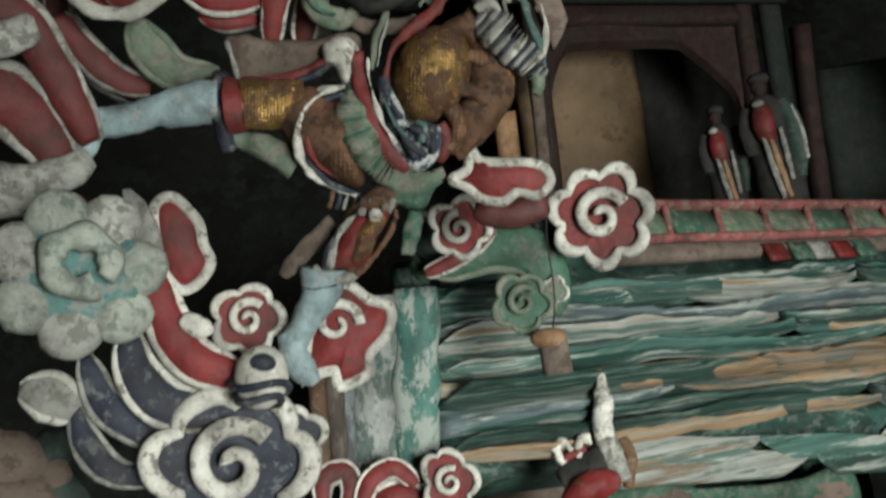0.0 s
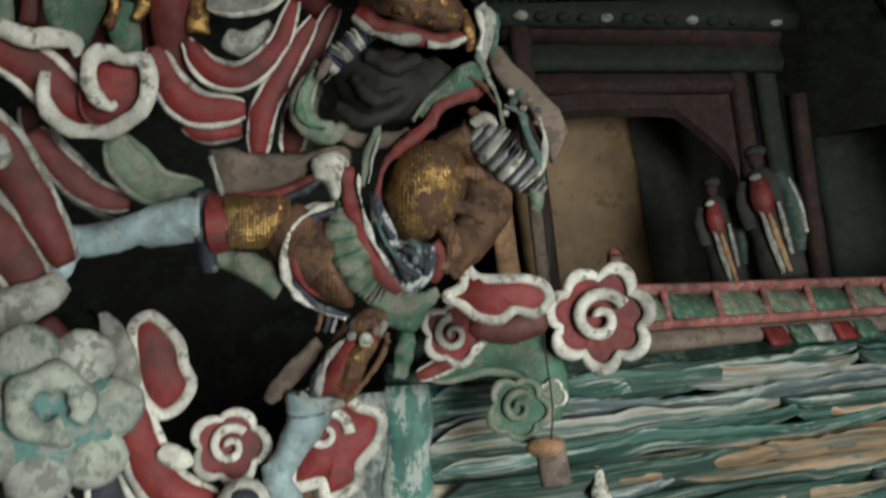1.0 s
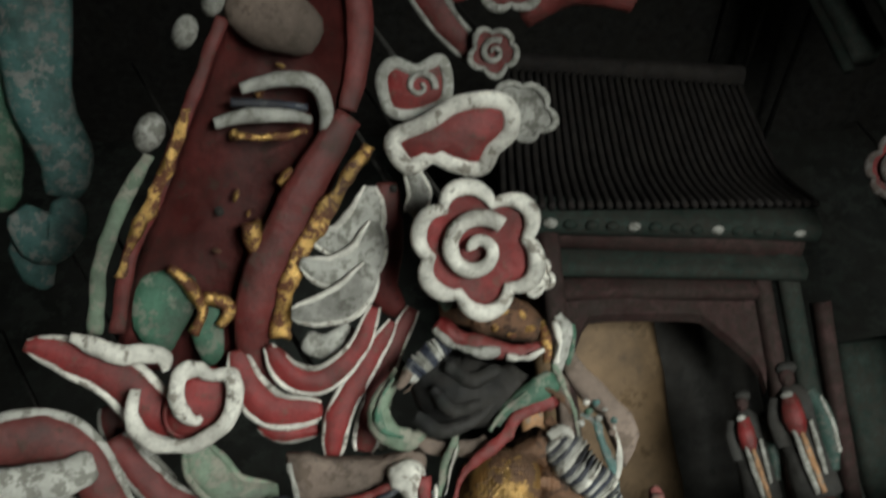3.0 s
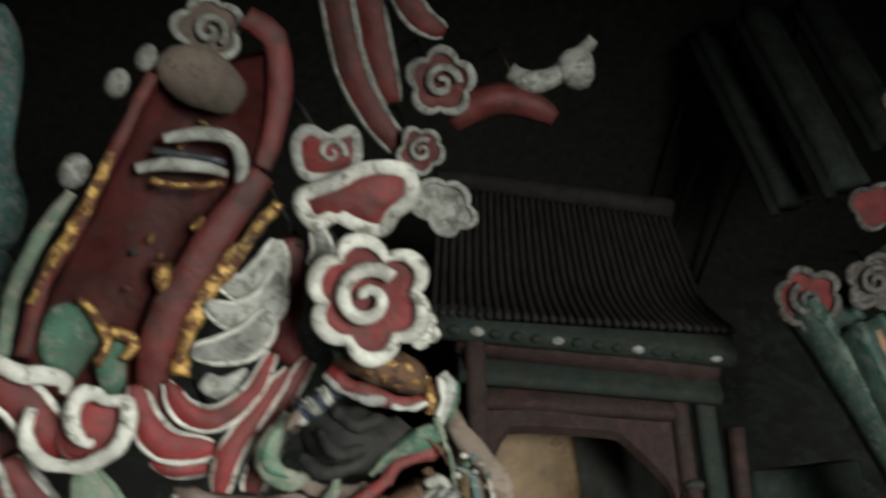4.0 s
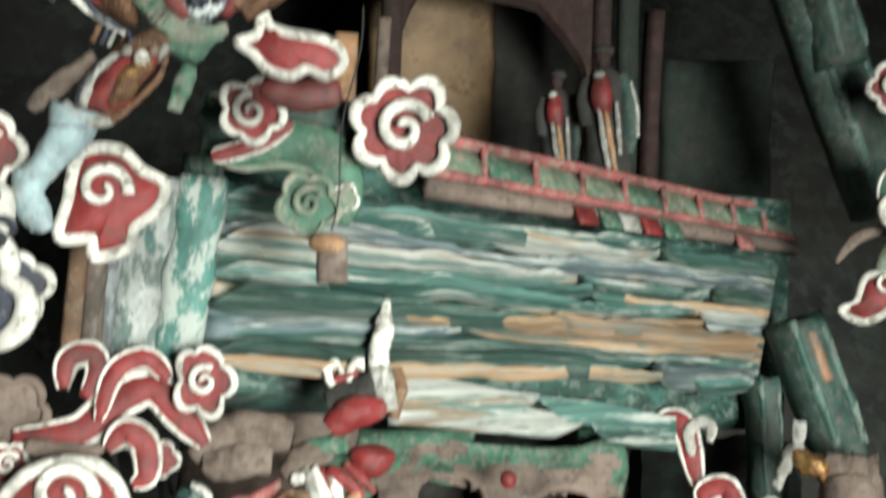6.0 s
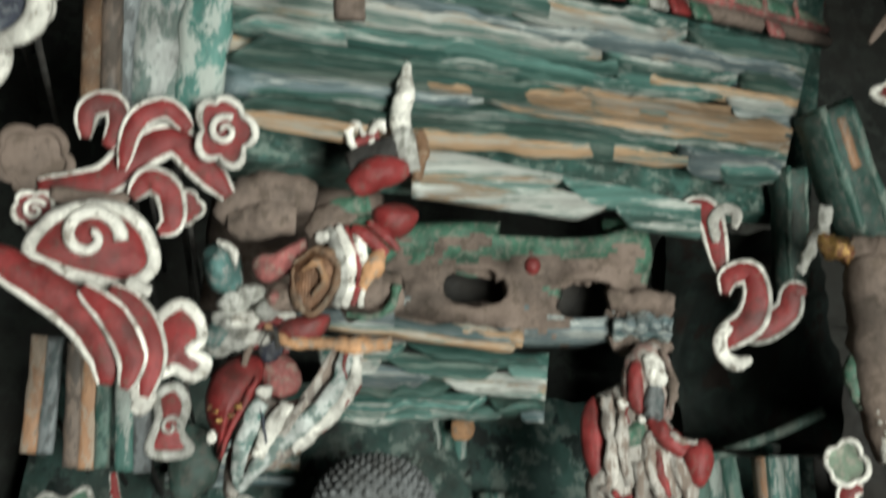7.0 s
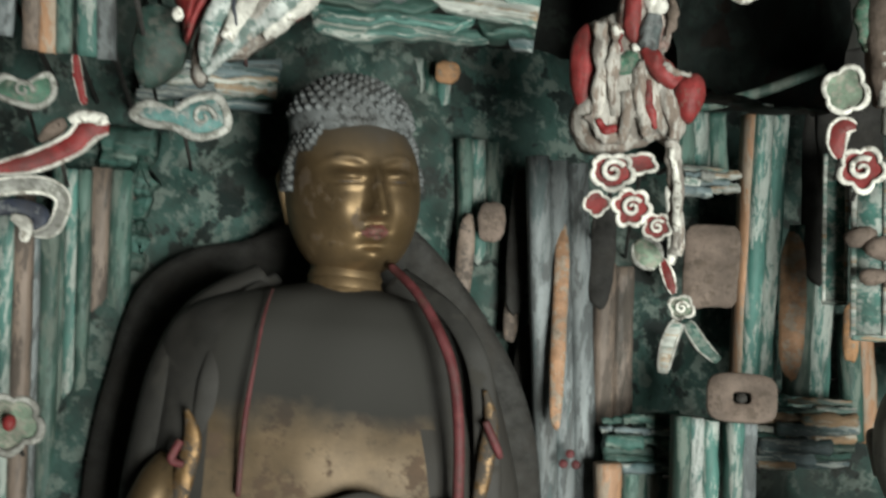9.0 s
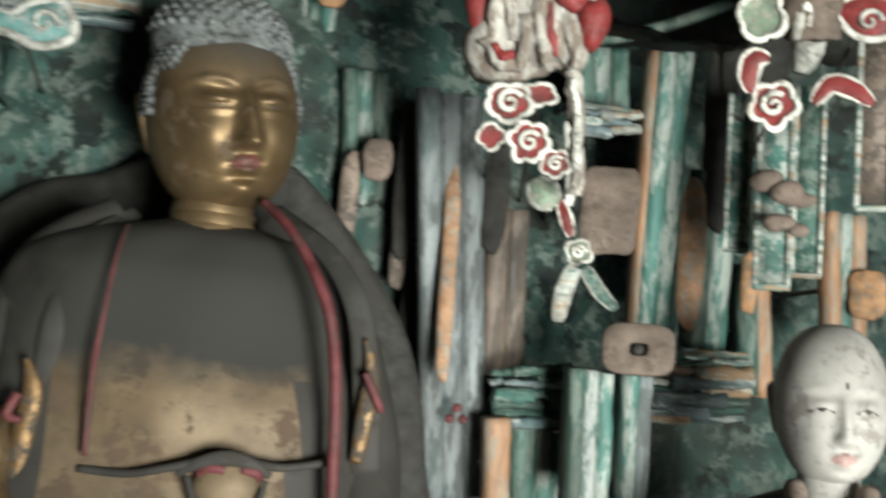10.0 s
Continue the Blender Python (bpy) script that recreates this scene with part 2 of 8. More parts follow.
def coil(r, turns=1.5, n=40, start=0.0, z=0.0, hand=1, thin=0.35, fat=0.17):
    """The points of a spiral that narrows towards its heart."""
    out = []
    for i in range(n):
        s = i / (n - 1)
        w = start + hand * 2 * math.pi * turns * s
        k = r * (1 - 0.86 * s)
        out.append(np.array((k * math.cos(w), k * math.sin(w), z + 0.12 * r * s, r * fat * (1 - (1 - thin) * s))))
    return out


def blossom(o, r, lobes=6, turn=0.0, body=RED, rim=WHITE, heart=True, squash=1.0, hand=1, tilt=0.0, swing=0.0, label="", rimsize=0.095, deep=0.27):
    """A carved cloud head: a lobed, dished disc with a fat scalloped rim and a coil that winds in from it."""
    ob = thing("cloud_rosette", faced(o, turn, tilt, swing), label or "carved red cloud head with white scalloped rim and spiral", "cloud carving", "cloud rosettes")
    seed = o[0] * 17.3 + o[2] * 5.1
    edge, fat = [], []
    for i in range(96):
        w = 2 * math.pi * i / 96
        bulge = abs(math.sin(lobes * (w - 0.4) / 2)) ** 0.75
        k = (1 - deep + deep * bulge) * (1 + 0.16 * noise.noise(Vector((math.cos(w) * 1.1, math.sin(w) * 1.1, seed))))
        edge.append(np.array((r * k * math.cos(w), r * k * math.sin(w) * squash, 0.0)))
        fat.append(r * rimsize * (0.75 + 0.65 * bulge))
    bm = bmesh.new()
    plate(bm, edge, 0, 0.24 * r, -0.05 * r)
    weather(bm, r * 0.02, 1.2 / r)
    part("disc", bm, body, ob)
    bm = bmesh.new()
    tube(bm, [np.array((*(q * (1 - 0.55 * f / r))[:2], 0.04 * r, f)) for q, f in zip(edge, fat)], None, 9, closed=True, flat=0.8)
    weather(bm, r * 0.02, 1.6 / r)
    part("rim", bm, rim, ob, "white scalloped rim")
    if heart:
        bm = bmesh.new()
        start = 0.6 + 2.0 * noise.noise(Vector((seed, 1.0, 2.0)))
        tube(bm, coil(r * 0.50, 1.35, 52, start=start, z=0.10 * r, hand=hand, fat=0.26, thin=0.6), None, 10, flat=0.85)
        weather(bm, r * 0.018, 1.6 / r)
        part("spiral", bm, rim, ob, "white raised spiral")
    bm = bmesh.new()
    tube(bm, [np.array((0, 0, -0.12 * r)), np.array((0.05 * r, -0.2 * r, -0.9 * r))], 0.22 * r, 7)
    part("stem", bm, DARK_GREEN, ob, "dark carved stem")
    return ob


def scroll(parent, pts, body=RED, rim=WHITE, z=0.0, thick=0.5, edge=0.16, sides=(1, -1), name="band", curl=None):
    """A carved band with raised edges. pts: (x, y, half width)."""
    run = spline([(q[0], q[1], z + (q[3] if len(q) > 3 else 0), q[2]) for q in pts], 7)
    run = [np.array(q) for q in run]
    for i, q in enumerate(run):
        q[3] *= min(1.0, 0.66 + 3.0 * min(i, len(run) - 1 - i) / len(run))
    bm = bmesh.new()
    tube(bm, run, None, 12, flat=thick, rough=0.0012)
    weather(bm, 0.0022, 40)
    part(name, bm, body, parent)
    for s in sides:
        line = []
        for i, q in enumerate(run):
            a, b = run[max(i - 1, 0)], run[min(i + 1, len(run) - 1)]
            t = b - a
            k = math.hypot(t[0], t[1]) or 1
            line.append(np.array((q[0] - s * t[1] / k * q[3] * 0.86, q[1] + s * t[0] / k * q[3] * 0.86, q[2] + thick * q[3] * 0.35, max(0.0012, q[3] * edge * 1.3))))
        bm = bmesh.new()
        tube(bm, line, None, 7, rough=0.0008)
        part("trim", bm, rim, parent, "raised pale edge")


def cloud_patch(o, pts, body=RED, rim=WHITE, turn=0, rimsize=None, label="carved red cloud scrap with a white edge", heart=None, z=0.0, name="cloud_scrap"):
    """A flat carved cloud of free outline with a raised rim."""
    ob = thing(name, faced(o), label, "cloud carving", "cloud scraps")
    edge = [np.array((*q[:2], 0.0)) for q in spline(pts, 6, closed=True)]
    size = max(abs(q[0]) + abs(q[1]) for q in edge)
    bm = bmesh.new()
    plate(bm, edge, z, size * 0.2, size * 0.09)
    part("slab", bm, body, ob)
    bm = bmesh.new()
    tube(bm, [q + np.array((0, 0, z)) for q in edge], rimsize or size * 0.075, 7, closed=True, flat=0.8, rough=0.001)
    part("rim", bm, rim, ob, "pale raised rim")
    if heart:
        bm = bmesh.new()
        tube(bm, [q + np.array((heart[0], heart[1], z + size * 0.1, 0)) for q in coil(heart[2], 1.2, 30, fat=0.26, thin=0.5)], None, 7)
        part("spiral", bm, rim, ob, "pale raised spiral")
    return ob


def weather(bm, amount, size=22.0, folds=0.0, calm=()):
    """Uneven, chipped carving: the surface moves along its normals."""
    bm.normal_update()
    moves = []
    for v in bm.verts:
        q = v.co * size
        d = noise.fractal(q, 0.8, 2.2, 4) * amount
        if folds:
            d -= folds * abs(noise.noise(Vector((v.co.x * 60, v.co.y * 14, v.co.z * 60))))
        if calm and any(f.material_index in calm for f in v.link_faces):
            d *= 0.25
        moves.append(v.normal * d)
    for v, d in zip(bm.verts, moves):
        v.co += d


def rod(bm, m, start=(0, 0, 0), mat=0, r=0.004):
    """The iron that carries a carving, run back into the wall along the view line so the carving hides it."""
    a = m @ Vector(start)
    way = -(m.to_3x3() @ Vector((0, 0, 1)))
    far = (3.05 - a.y) / max(0.25, way.y)
    back = m.inverted() @ (a + way * far)
    tube(bm, [np.array(start), np.array(back)], r, 6, mat=mat, up=(0, 1, 0))


def statue(name, m, bm, mats, label, category="statue", rough=0.0, folds=0.0, held=True, calm=()):
    if rough:
        bmesh.ops.subdivide_edges(bm, edges=bm.edges[:], cuts=1, use_grid_fill=True)
        weather(bm, rough, 24.0, folds, calm)
    if held:
        rod(bm, m, (0, 0, -0.01), 0)
    ob = part(name, bm, mats)
    ob.matrix_world = m
    return tagged(ob, label, category)


def box(bm, a, b, bevel=0.004, mat=0):
    got = bmesh.ops.create_cube(bm, size=1.0)["verts"]
    for v in got:
        v.co = Vector([a[i] + (v.co[i] + 0.5) * (b[i] - a[i]) for i in range(3)])
    faces = list({f for v in got for f in v.link_faces})
    if bevel:
        edges = list({e for f in faces for e in f.edges})
        done = bmesh.ops.bevel(bm, geom=edges, offset=bevel, segments=2, affect="EDGES", clamp_overlap=True)
        faces = list(set(done["faces"]) | {f for f in faces if f.is_valid})
    for f in faces:
        f.material_index = mat


def beam(bm, a, b, wide, deep, mat=0, steps=10, wave=0.0, seed=0.0, up=(0, 0, 1), sides=10, taper=1.0):
    """A rounded, uneven length of timber from a to b; wide is across, deep towards the hall."""
    a, b, run = Vector(a), Vector(b), []
    for i in range(steps + 1):
        s = i / steps
        q = a.lerp(b, s)
        w = noise.noise_vector(Vector((seed * 3.1, s * 3.0, seed))) * wave
        run.append(np.array((q.x + w.x * 0.4, q.y + w.y * 0.4, q.z + w.z, wide * (1 + (taper - 1) * s) * (1 + 0.5 * wave / max(wide, 1e-3) * noise.noise(Vector((s * 5, seed, 2.0)))))))
    return tube(bm, run, None, sides, flat=deep / wide, mat=mat, up=up, rough=wide * 0.05, boxy=0.6)


# ---- the hall ----
def slab(name, a, b, mat, label, category="wall"):
    bm = bmesh.new()
    box(bm, a, b, 0.0)
    ob = part(name, bm, mat, smooth=False)
    return tagged(ob, label, category, kind="structure")


# side walls, floor and ceiling are unseen, added to close the room
slab("floor", (-3.2, -1.7, -0.2), (3.6, 3.2, 0.0), FLOOR, "worn grey stone floor of a dim temple hall", "floor")
slab("ceiling", (-3.2, -1.7, 6.0), (3.6, 3.2, 6.2), BLACK, "unseen black timber ceiling of the hall", "ceiling")
slab("wall_west", (-3.4, -1.7, 0.0), (-3.2, 3.2, 6.0), PLASTER, "dark plaster side wall")
slab("wall_east", (3.6, -1.7, 0.0), (3.8, 3.2, 6.0), PLASTER, "dark plaster side wall")
slab("wall_north", (-3.2, 3.0, 0.0), (3.6, 3.2, 6.0), PLASTER, "dark plaster wall behind the carvings")
# the unseen front wall, with a doorway and an added opening for the fill lamp
bm = bmesh.new()
for a, b in (((-3.2, 0), (-1.4, 6)), ((-1.4, 0), (0.75, 6)), ((0.75, 1.8), (1.95, 6)), ((1.95, 0), (2.05, 6)), ((2.05, 0), (2.95, 1.0)), ((2.05, 2.0), (2.95, 6)), ((2.95, 0), (3.6, 6))):
    box(bm, (a[0], -1.6, a[1]), (b[0], -1.4, b[1]), 0.0)
tagged(part("wall_south", bm, PLASTER, smooth=False), "unseen plaster front wall with doorway and added window", "wall", kind="structure")


def relief_wall(name, x0, x1, z0, z1, y, mat, label, deep=0.05, step=0.03):
    """A wall of modelled plaster: rock folds and hollows."""
    bm, nx, nz = bmesh.new(), int((x1 - x0) / step), int((z1 - z0) / step)
    rows = []
    for j in range(nz + 1):
        row = []
        for i in range(nx + 1):
            x, z = x0 + (x1 - x0) * i / nx, z0 + (z1 - z0) * j / nz
            h = deep * (noise.fractal(Vector((x * 7, z * 2.2, 1.7)), 0.9, 2.0, 5) + 0.5 * abs(noise.noise(Vector((x * 3, z * 3, 5)))))
            row.append(bm.verts.new((x, y - h, z)))
        rows.append(row)
    for a, b in zip(rows, rows[1:]):
        for i in range(nx):
            bm.faces.new((a[i], a[i + 1], b[i + 1], b[i]))
    return tagged(part(name, bm, mat), label, "wall", kind="structure")


relief_wall("wall_rock", -0.36, 2.4, 0.0, 2.75, 2.74, MOTTLED, "modelled rock wall painted mottled green and soot")


# ---- the upper carvings: the leaping warrior and the clouds about him ----
def big_flower(o, r):
    ob = thing("cloud_flower", faced(o), "large dusty grey-green carved flower with curled heart", "flower carving")
    for i in range(7):
        w = 2 * math.pi * i / 7 + 0.3
        bm = bmesh.new()
        c = (math.cos(w) * r * 0.68, math.sin(w) * r * 0.68, -0.10 * r)
        ball(bm, c, (r * 0.36, r * 0.36, r * 0.16), seg=14, rough=0.2, scale=40)
        part("petal", bm, (MINT, GREY)[i % 2], ob)
    bm = bmesh.new()
    plate(bm, scallops(r * 0.74, 7, 0.12), 0, 0.2 * r, 0.03 * r)
    part("disc", bm, TEAL, ob, "teal painted ground")
    bm = bmesh.new()
    run = [np.array((r * 0.33 * math.cos(a) - 0.02 * r, r * 0.30 * math.sin(a) + 0.12 * r, 0.2 * r, r * (0.15 + 0.03 * math.sin(5 * a)))) for a in np.linspace(-0.4, 5.4, 40)]
    tube(bm, run, None, 10, rough=r * 0.04)
    part("curl", bm, MINT, ob, "knobbly grey-white curl")
    return ob


big_flower((-0.185, 0.735, 2.565), 0.0683)
# folds above the flower; darker red and grey put their shade into the colour
ob = thing("robe_fold", faced((-0.244, 0.703, 2.754)), "billowing red and white carved robe folds, dusty", "drapery carving")
scroll(ob, [(-0.092, 0.031, 0.023), (-0.051, 0.049, 0.022), (-0.018, 0.042, 0.02), (0.021, 0.005, 0.018), (0.062, -0.042, 0.015)], DEEP_RED, GREY, sides=(1,))
scroll(ob, [(-0.082, 0.002, 0.015), (-0.037, 0.018, 0.016), (-0.008, 0.04, 0.014)], GREY, GREY, z=0.02, sides=())
scroll(ob, [(-0.061, -0.052, 0.032), (-0.023, -0.025, 0.032), (0.019, -0.047, 0.025), (0.046, -0.074, 0.018)], DEEP_RED, GREY, z=-0.01)
scroll(ob, [(-0.038, -0.101, 0.023), (0.006, -0.102, 0.025), (0.039, -0.081, 0.018), (0.064, -0.056, 0.012)], GREY, GREY, z=0.01, sides=())
scroll(ob, [(0.008, 0.059, 0.012), (0.034, 0.038, 0.014), (0.067, 0.022, 0.014), (0.102, 0.021, 0.01)], DEEP_RED, GREY, z=-0.03)
scroll(ob, [(0.055, -0.101, 0.015), (0.078, -0.116, 0.014), (0.096, -0.136, 0.009)], DEEP_RED, DEEP_RED, z=-0.03, sides=())
cloud_patch((-0.143, 0.861, 2.681), [(-0.029, 0.027), (-0.014, 0.042), (0.012, 0.023), (0.02, 0.002), (0.03, -0.015), (0.021, -0.036), (0.005, -0.044), (-0.015, -0.024)], rimsize=0.006)
ob = thing("petal", faced((-0.167, 0.811, 2.666)), "white carved petal behind the flower", "flower carving")
scroll(ob, [(-0.018, 0.031, 0.005), (-0.001, 0.005, 0.013), (0.012, -0.024, 0.012), (0.014, -0.05, 0.006)], GREY, WHITE, sides=())

ob = thing("trailing_band", faced((-0.127, 0.879, 2.585)), "red carved band with white edges", "cloud carving")
scroll(ob, [(-0.042, 0.058, 0.014), (-0.024, 0.013, 0.02), (0.002, -0.018, 0.021), (0.048, -0.033, 0.017)])
scroll(ob, [(-0.013, 0.019, 0.007), (0.004, 0.011, 0.011), (0.014, 0.015, 0.006)], WHITE, GREY, z=0.012, sides=())
blossom((-0.081, 0.895, 2.613), 0.0354, 5, 20)
ob = thing("wave_bands", faced((-0.168, 0.899, 2.539)), "indigo carved wave bands with white edges", "cloud carving")
scroll(ob, [(-0.026, 0.056, 0.012), (-0.01, 0.017, 0.021), (0.024, -0.008, 0.022), (0.083, -0.009, 0.014)], NAVY)
scroll(ob, [(-0.059, 0.029, 0.01), (-0.035, -0.011, 0.017), (0.003, -0.035, 0.013), (0.025, -0.036, 0.007)], NAVY, GREY, z=-0.012)
scroll(ob, [(-0.061, -0.017, 0.009), (-0.041, -0.054, 0.015), (-0.012, -0.072, 0.013), (0.03, -0.069, 0.008)], NAVY, GREY, z=-0.02)
scroll(ob, [(-0.11, -0.007, 0.01), (-0.084, -0.009, 0.023), (-0.06, -0.022, 0.015)], GREY, WHITE, z=-0.02)
ob = thing("wave_pearl", faced((-0.064, 0.891, 2.548)), "white carved pearl with indigo rings", "cloud carving")
bm = bmesh.new()
ball(bm, (0, 0, 0), (0.025, 0.03, 0.024), rough=0.06)
part("pearl", bm, WHITE, ob)
for v, s in ((-0.008, 0.026), (-0.02, 0.02)):
    bm = bmesh.new()
    tube(bm, [np.array((s * math.cos(a), v + 0.004 * math.sin(a * 2), s * 0.95 * math.sin(a))) for a in np.linspace(0, 2 * math.pi, 30)[:-1]], 0.004, 6, closed=True, up=(0, 1, 0))
    part("ring", bm, NAVY, ob)
bm = bmesh.new()
ball(bm, (0, 0.012, 0.018), (0.012, 0.009, 0.009))
part("spot", bm, NAVY, ob)
blossom((-0.094, 0.937, 2.483), 0.0772, 6, 10, NAVY, WHITE, label="carved indigo cloud head with white rim and spiral")
blossom((-0.042, 0.961, 2.517), 0.0322, 5, 40, NAVY, WHITE, heart=False, label="small indigo cloud head with white rim")
# the curl behind the foot
cloud_patch((-0.009, 1.125, 2.719), [(-0.042, 0.053), (-0.002, 0.065), (0.024, 0.048), (0.051, 0.038), (0.048, 0.008), (0.029, -0.016), (0.027, -0.039), (-0.006, -0.056), (-0.013, -0.037), (-0.046, -0.042), (-0.045, -0.001)], heart=(-0.012, 0.018, 0.028), rimsize=0.0075, label="carved red cloud curl with white edge")

bm = bmesh.new()
for q in [(-0.06, 0.011, 0, 0.037), (-0.018, 0.004, 0.004, 0.037), (0.014, 0.02, 0.002, 0.027), (-0.003, -0.043, 0.005, 0.044), (0.041, -0.026, 0, 0.031), (-0.043, -0.047, 0, 0.037), (0.024, -0.003, 0.009, 0.021)]:
    ball(bm, q[:3], (q[3], q[3] * 0.9, q[3] * 0.6), int(abs(q[0]) * 2000) % 3, 14, 0.5, None, 25)
ob = statue("rock_heap", faced((-0.352, 1.123, 2.572)), bm, [CLAY, DARK_GREEN, GREY], "rough heap of clay and green rock under the waves", "rock carving")


def warrior(o):
    """The leaping guardian, turned over in flight: one carved figure."""
    bm, mats = bmesh.new(), [BLUE, GOLD, RED, GREEN, WHITE, GILT_BROWN, HAIR_BLACK, GREY, NAVY, PALE_GREEN, CLAY, TEAL, MAIL, SCALES, LACE]
    limb = lambda pts, mat, flat=1.0, sides=12: tube(bm, spline(pts, 6), None, sides, flat=flat, mat=mat, rough=0.001)
    def slab_of(pts, z, thick, dome, mat, per=5):
        plate(bm, [np.array(q) for q in spline(pts, per, closed=True)], z, thick, dome, mat)

    def banded(pts, tones, squeeze, per=6):
        """A gathered sleeve or girdle: overlapping ribs across the run."""
        run = spline(pts, per)
        for i, q in enumerate(run):
            p, n = run[max(i - 1, 0)], run[min(i + 1, len(run) - 1)]
            w = math.degrees(math.atan2(n[1] - p[1], n[0] - p[0])) - 90
            ball(bm, q[:3], (q[3], max(q[3] * squeeze, 0.004), q[3] * 0.8), tones[i % len(tones)], 14, 0.16, (0, 0, w), 60)

    # the stretched leg, its foot and the gilt greave
    limb([(-0.291, -0.003, 0, 0.007), (-0.282, -0.011, 0, 0.015), (-0.269, -0.006, 0, 0.013), (-0.219, 0.005, 0.002, 0.015), (-0.182, 0.012, 0.003, 0.019), (-0.164, 0.014, 0.004, 0.02)], 0)
    limb([(-0.286, -0.008, 0, 0.011), (-0.283, -0.027, 0.002, 0.01), (-0.285, -0.04, 0.003, 0.005)], 0)
    for q in [(-0.292, -0.009, 0.005, 0.004), (-0.291, -0.015, 0.006, 0.004), (-0.289, -0.023, 0.006, 0.004)]:
        ball(bm, q[:3], (q[3],) * 3, 0, 8)
    limb([(-0.163, 0.038, 0.001, 0.007), (-0.163, 0.005, 0.01, 0.009), (-0.156, -0.028, 0.002, 0.007)], 8)
    limb([(-0.156, 0.01, 0.002, 0.027), (-0.144, 0.011, 0.003, 0.024), (-0.14, 0.012, 0.003, 0.024)], 2)
    limb([(-0.141, 0.011, 0.004, 0.023), (-0.116, 0.015, 0.005, 0.022), (-0.088, 0.018, 0.003, 0.019)], 12)
    limb([(-0.097, 0.016, 0, 0.022), (-0.077, -0.002, 0, 0.029), (-0.057, -0.021, -0.002, 0.032)], 5)
    limb([(-0.153, -0.019, -0.003, 0.007), (-0.129, -0.024, -0.003, 0.011), (-0.095, -0.042, -0.005, 0.013)], 9)
    # breastplate: a swelling gilt mail plate with red binding
    slab_of([(-0.003, 0.021), (-0.005, 0.05), (0.004, 0.071), (0.021, 0.085), (0.042, 0.09), (0.062, 0.081), (0.068, 0.058), (0.06, 0.031), (0.044, 0.009), (0.027, -0.001), (0.007, 0.006)], 0.012, 0.05, 0.026, 12, 5)
    limb([(-0.007, 0.014, 0.014, 0.0023), (-0.012, 0.041, 0.016, 0.0033), (-0.005, 0.069, 0.018, 0.0042), (0.013, 0.087, 0.018, 0.0051), (0.03, 0.101, 0.016, 0.006), (0.04, 0.117, 0.014, 0.007), (0.058, 0.129, 0.01, 0.007), (0.078, 0.136, 0.004, 0.0047)], 2, 0.6)
    slab_of([(0.036, 0.086), (0.053, 0.101), (0.067, 0.109), (0.075, 0.095), (0.074, 0.072), (0.059, 0.077)], 0.006, 0.03, 0.01, 5, 5)
    # the brown side of the trunk, carved in rough lumps
    limb([(0.069, 0.101, -0.004, 0.0093), (0.084, 0.067, -0.004, 0.0195), (0.089, 0.032, -0.006, 0.0205), (0.07, -0.001, -0.006, 0.0186), (0.051, -0.024, -0.006, 0.0121)], 5)
    limb([(0.063, 0.063, 0.012, 0.0065), (0.094, 0.056, 0.008, 0.0079), (0.104, 0.034, 0.002, 0.0056)], 13, 0.7)
    limb([(0.055, 0.033, 0.014, 0.006), (0.078, 0.027, 0.012, 0.0079), (0.087, 0.004, 0.006, 0.0056)], 5, 0.7)
    limb([(0.048, 0.014, 0.016, 0.0051), (0.057, -0.003, 0.012, 0.0065), (0.046, -0.024, 0.01, 0.0047)], 13, 0.7)
    limb([(0.039, -0.001, 0.014, 0.0037), (0.045, -0.016, 0.012, 0.0047), (0.039, -0.034, 0.008, 0.0033)], 2, 0.6)
    # red sash with pale binding, lace bib in white and indigo
    limb([(-0.039, 0.063, 0.008, 0.006), (-0.035, 0.035, 0.016, 0.0074), (-0.027, 0.005, 0.02, 0.0079), (-0.013, -0.021, 0.02, 0.0074), (0.009, -0.041, 0.016, 0.006)], 2, 0.45)
    limb([(-0.03, 0.059, 0.014, 0.0014), (-0.026, 0.032, 0.021, 0.0014), (-0.018, 0.005, 0.024, 0.0014), (-0.003, -0.019, 0.024, 0.0014)], 4)
    limb([(-0.026, 0.046, 0.012, 0.0037), (-0.022, 0.069, 0.014, 0.0051), (-0.015, 0.089, 0.012, 0.0042), (-0.013, 0.102, 0.008, 0.0019)], 9, 0.5)
    limb([(-0.021, 0.049, 0.018, 0.0014), (-0.017, 0.071, 0.02, 0.0014), (-0.011, 0.093, 0.016, 0.0009)], 4)
    slab_of([(-0.021, 0.036), (-0.011, 0.039), (-0.004, 0.013), (0.004, 0.002), (0.024, 0.0), (0.038, -0.006), (0.038, -0.022), (0.032, -0.038), (0.017, -0.045), (0.001, -0.034), (-0.012, -0.012)], 0.018, 0.02, 0.009, 14, 5)
    limb([(-0.018, 0.033, 0.03, 0.0012), (-0.011, 0.012, 0.033, 0.0014), (0.001, -0.008, 0.034, 0.0014), (0.015, -0.032, 0.032, 0.0012)], 8)
    limb([(-0.012, 0.037, 0.03, 0.0009), (-0.008, 0.017, 0.034, 0.0012), (0.001, 0.002, 0.036, 0.0012)], 8)
    limb([(0.01, -0.005, 0.036, 0.0014), (0.021, -0.01, 0.036, 0.0014), (0.026, -0.022, 0.034, 0.0009)], 8)
    limb([(0.003, -0.013, 0.036, 0.0009), (0.01, -0.021, 0.036, 0.0014), (0.023, -0.03, 0.034, 0.0009)], 8)
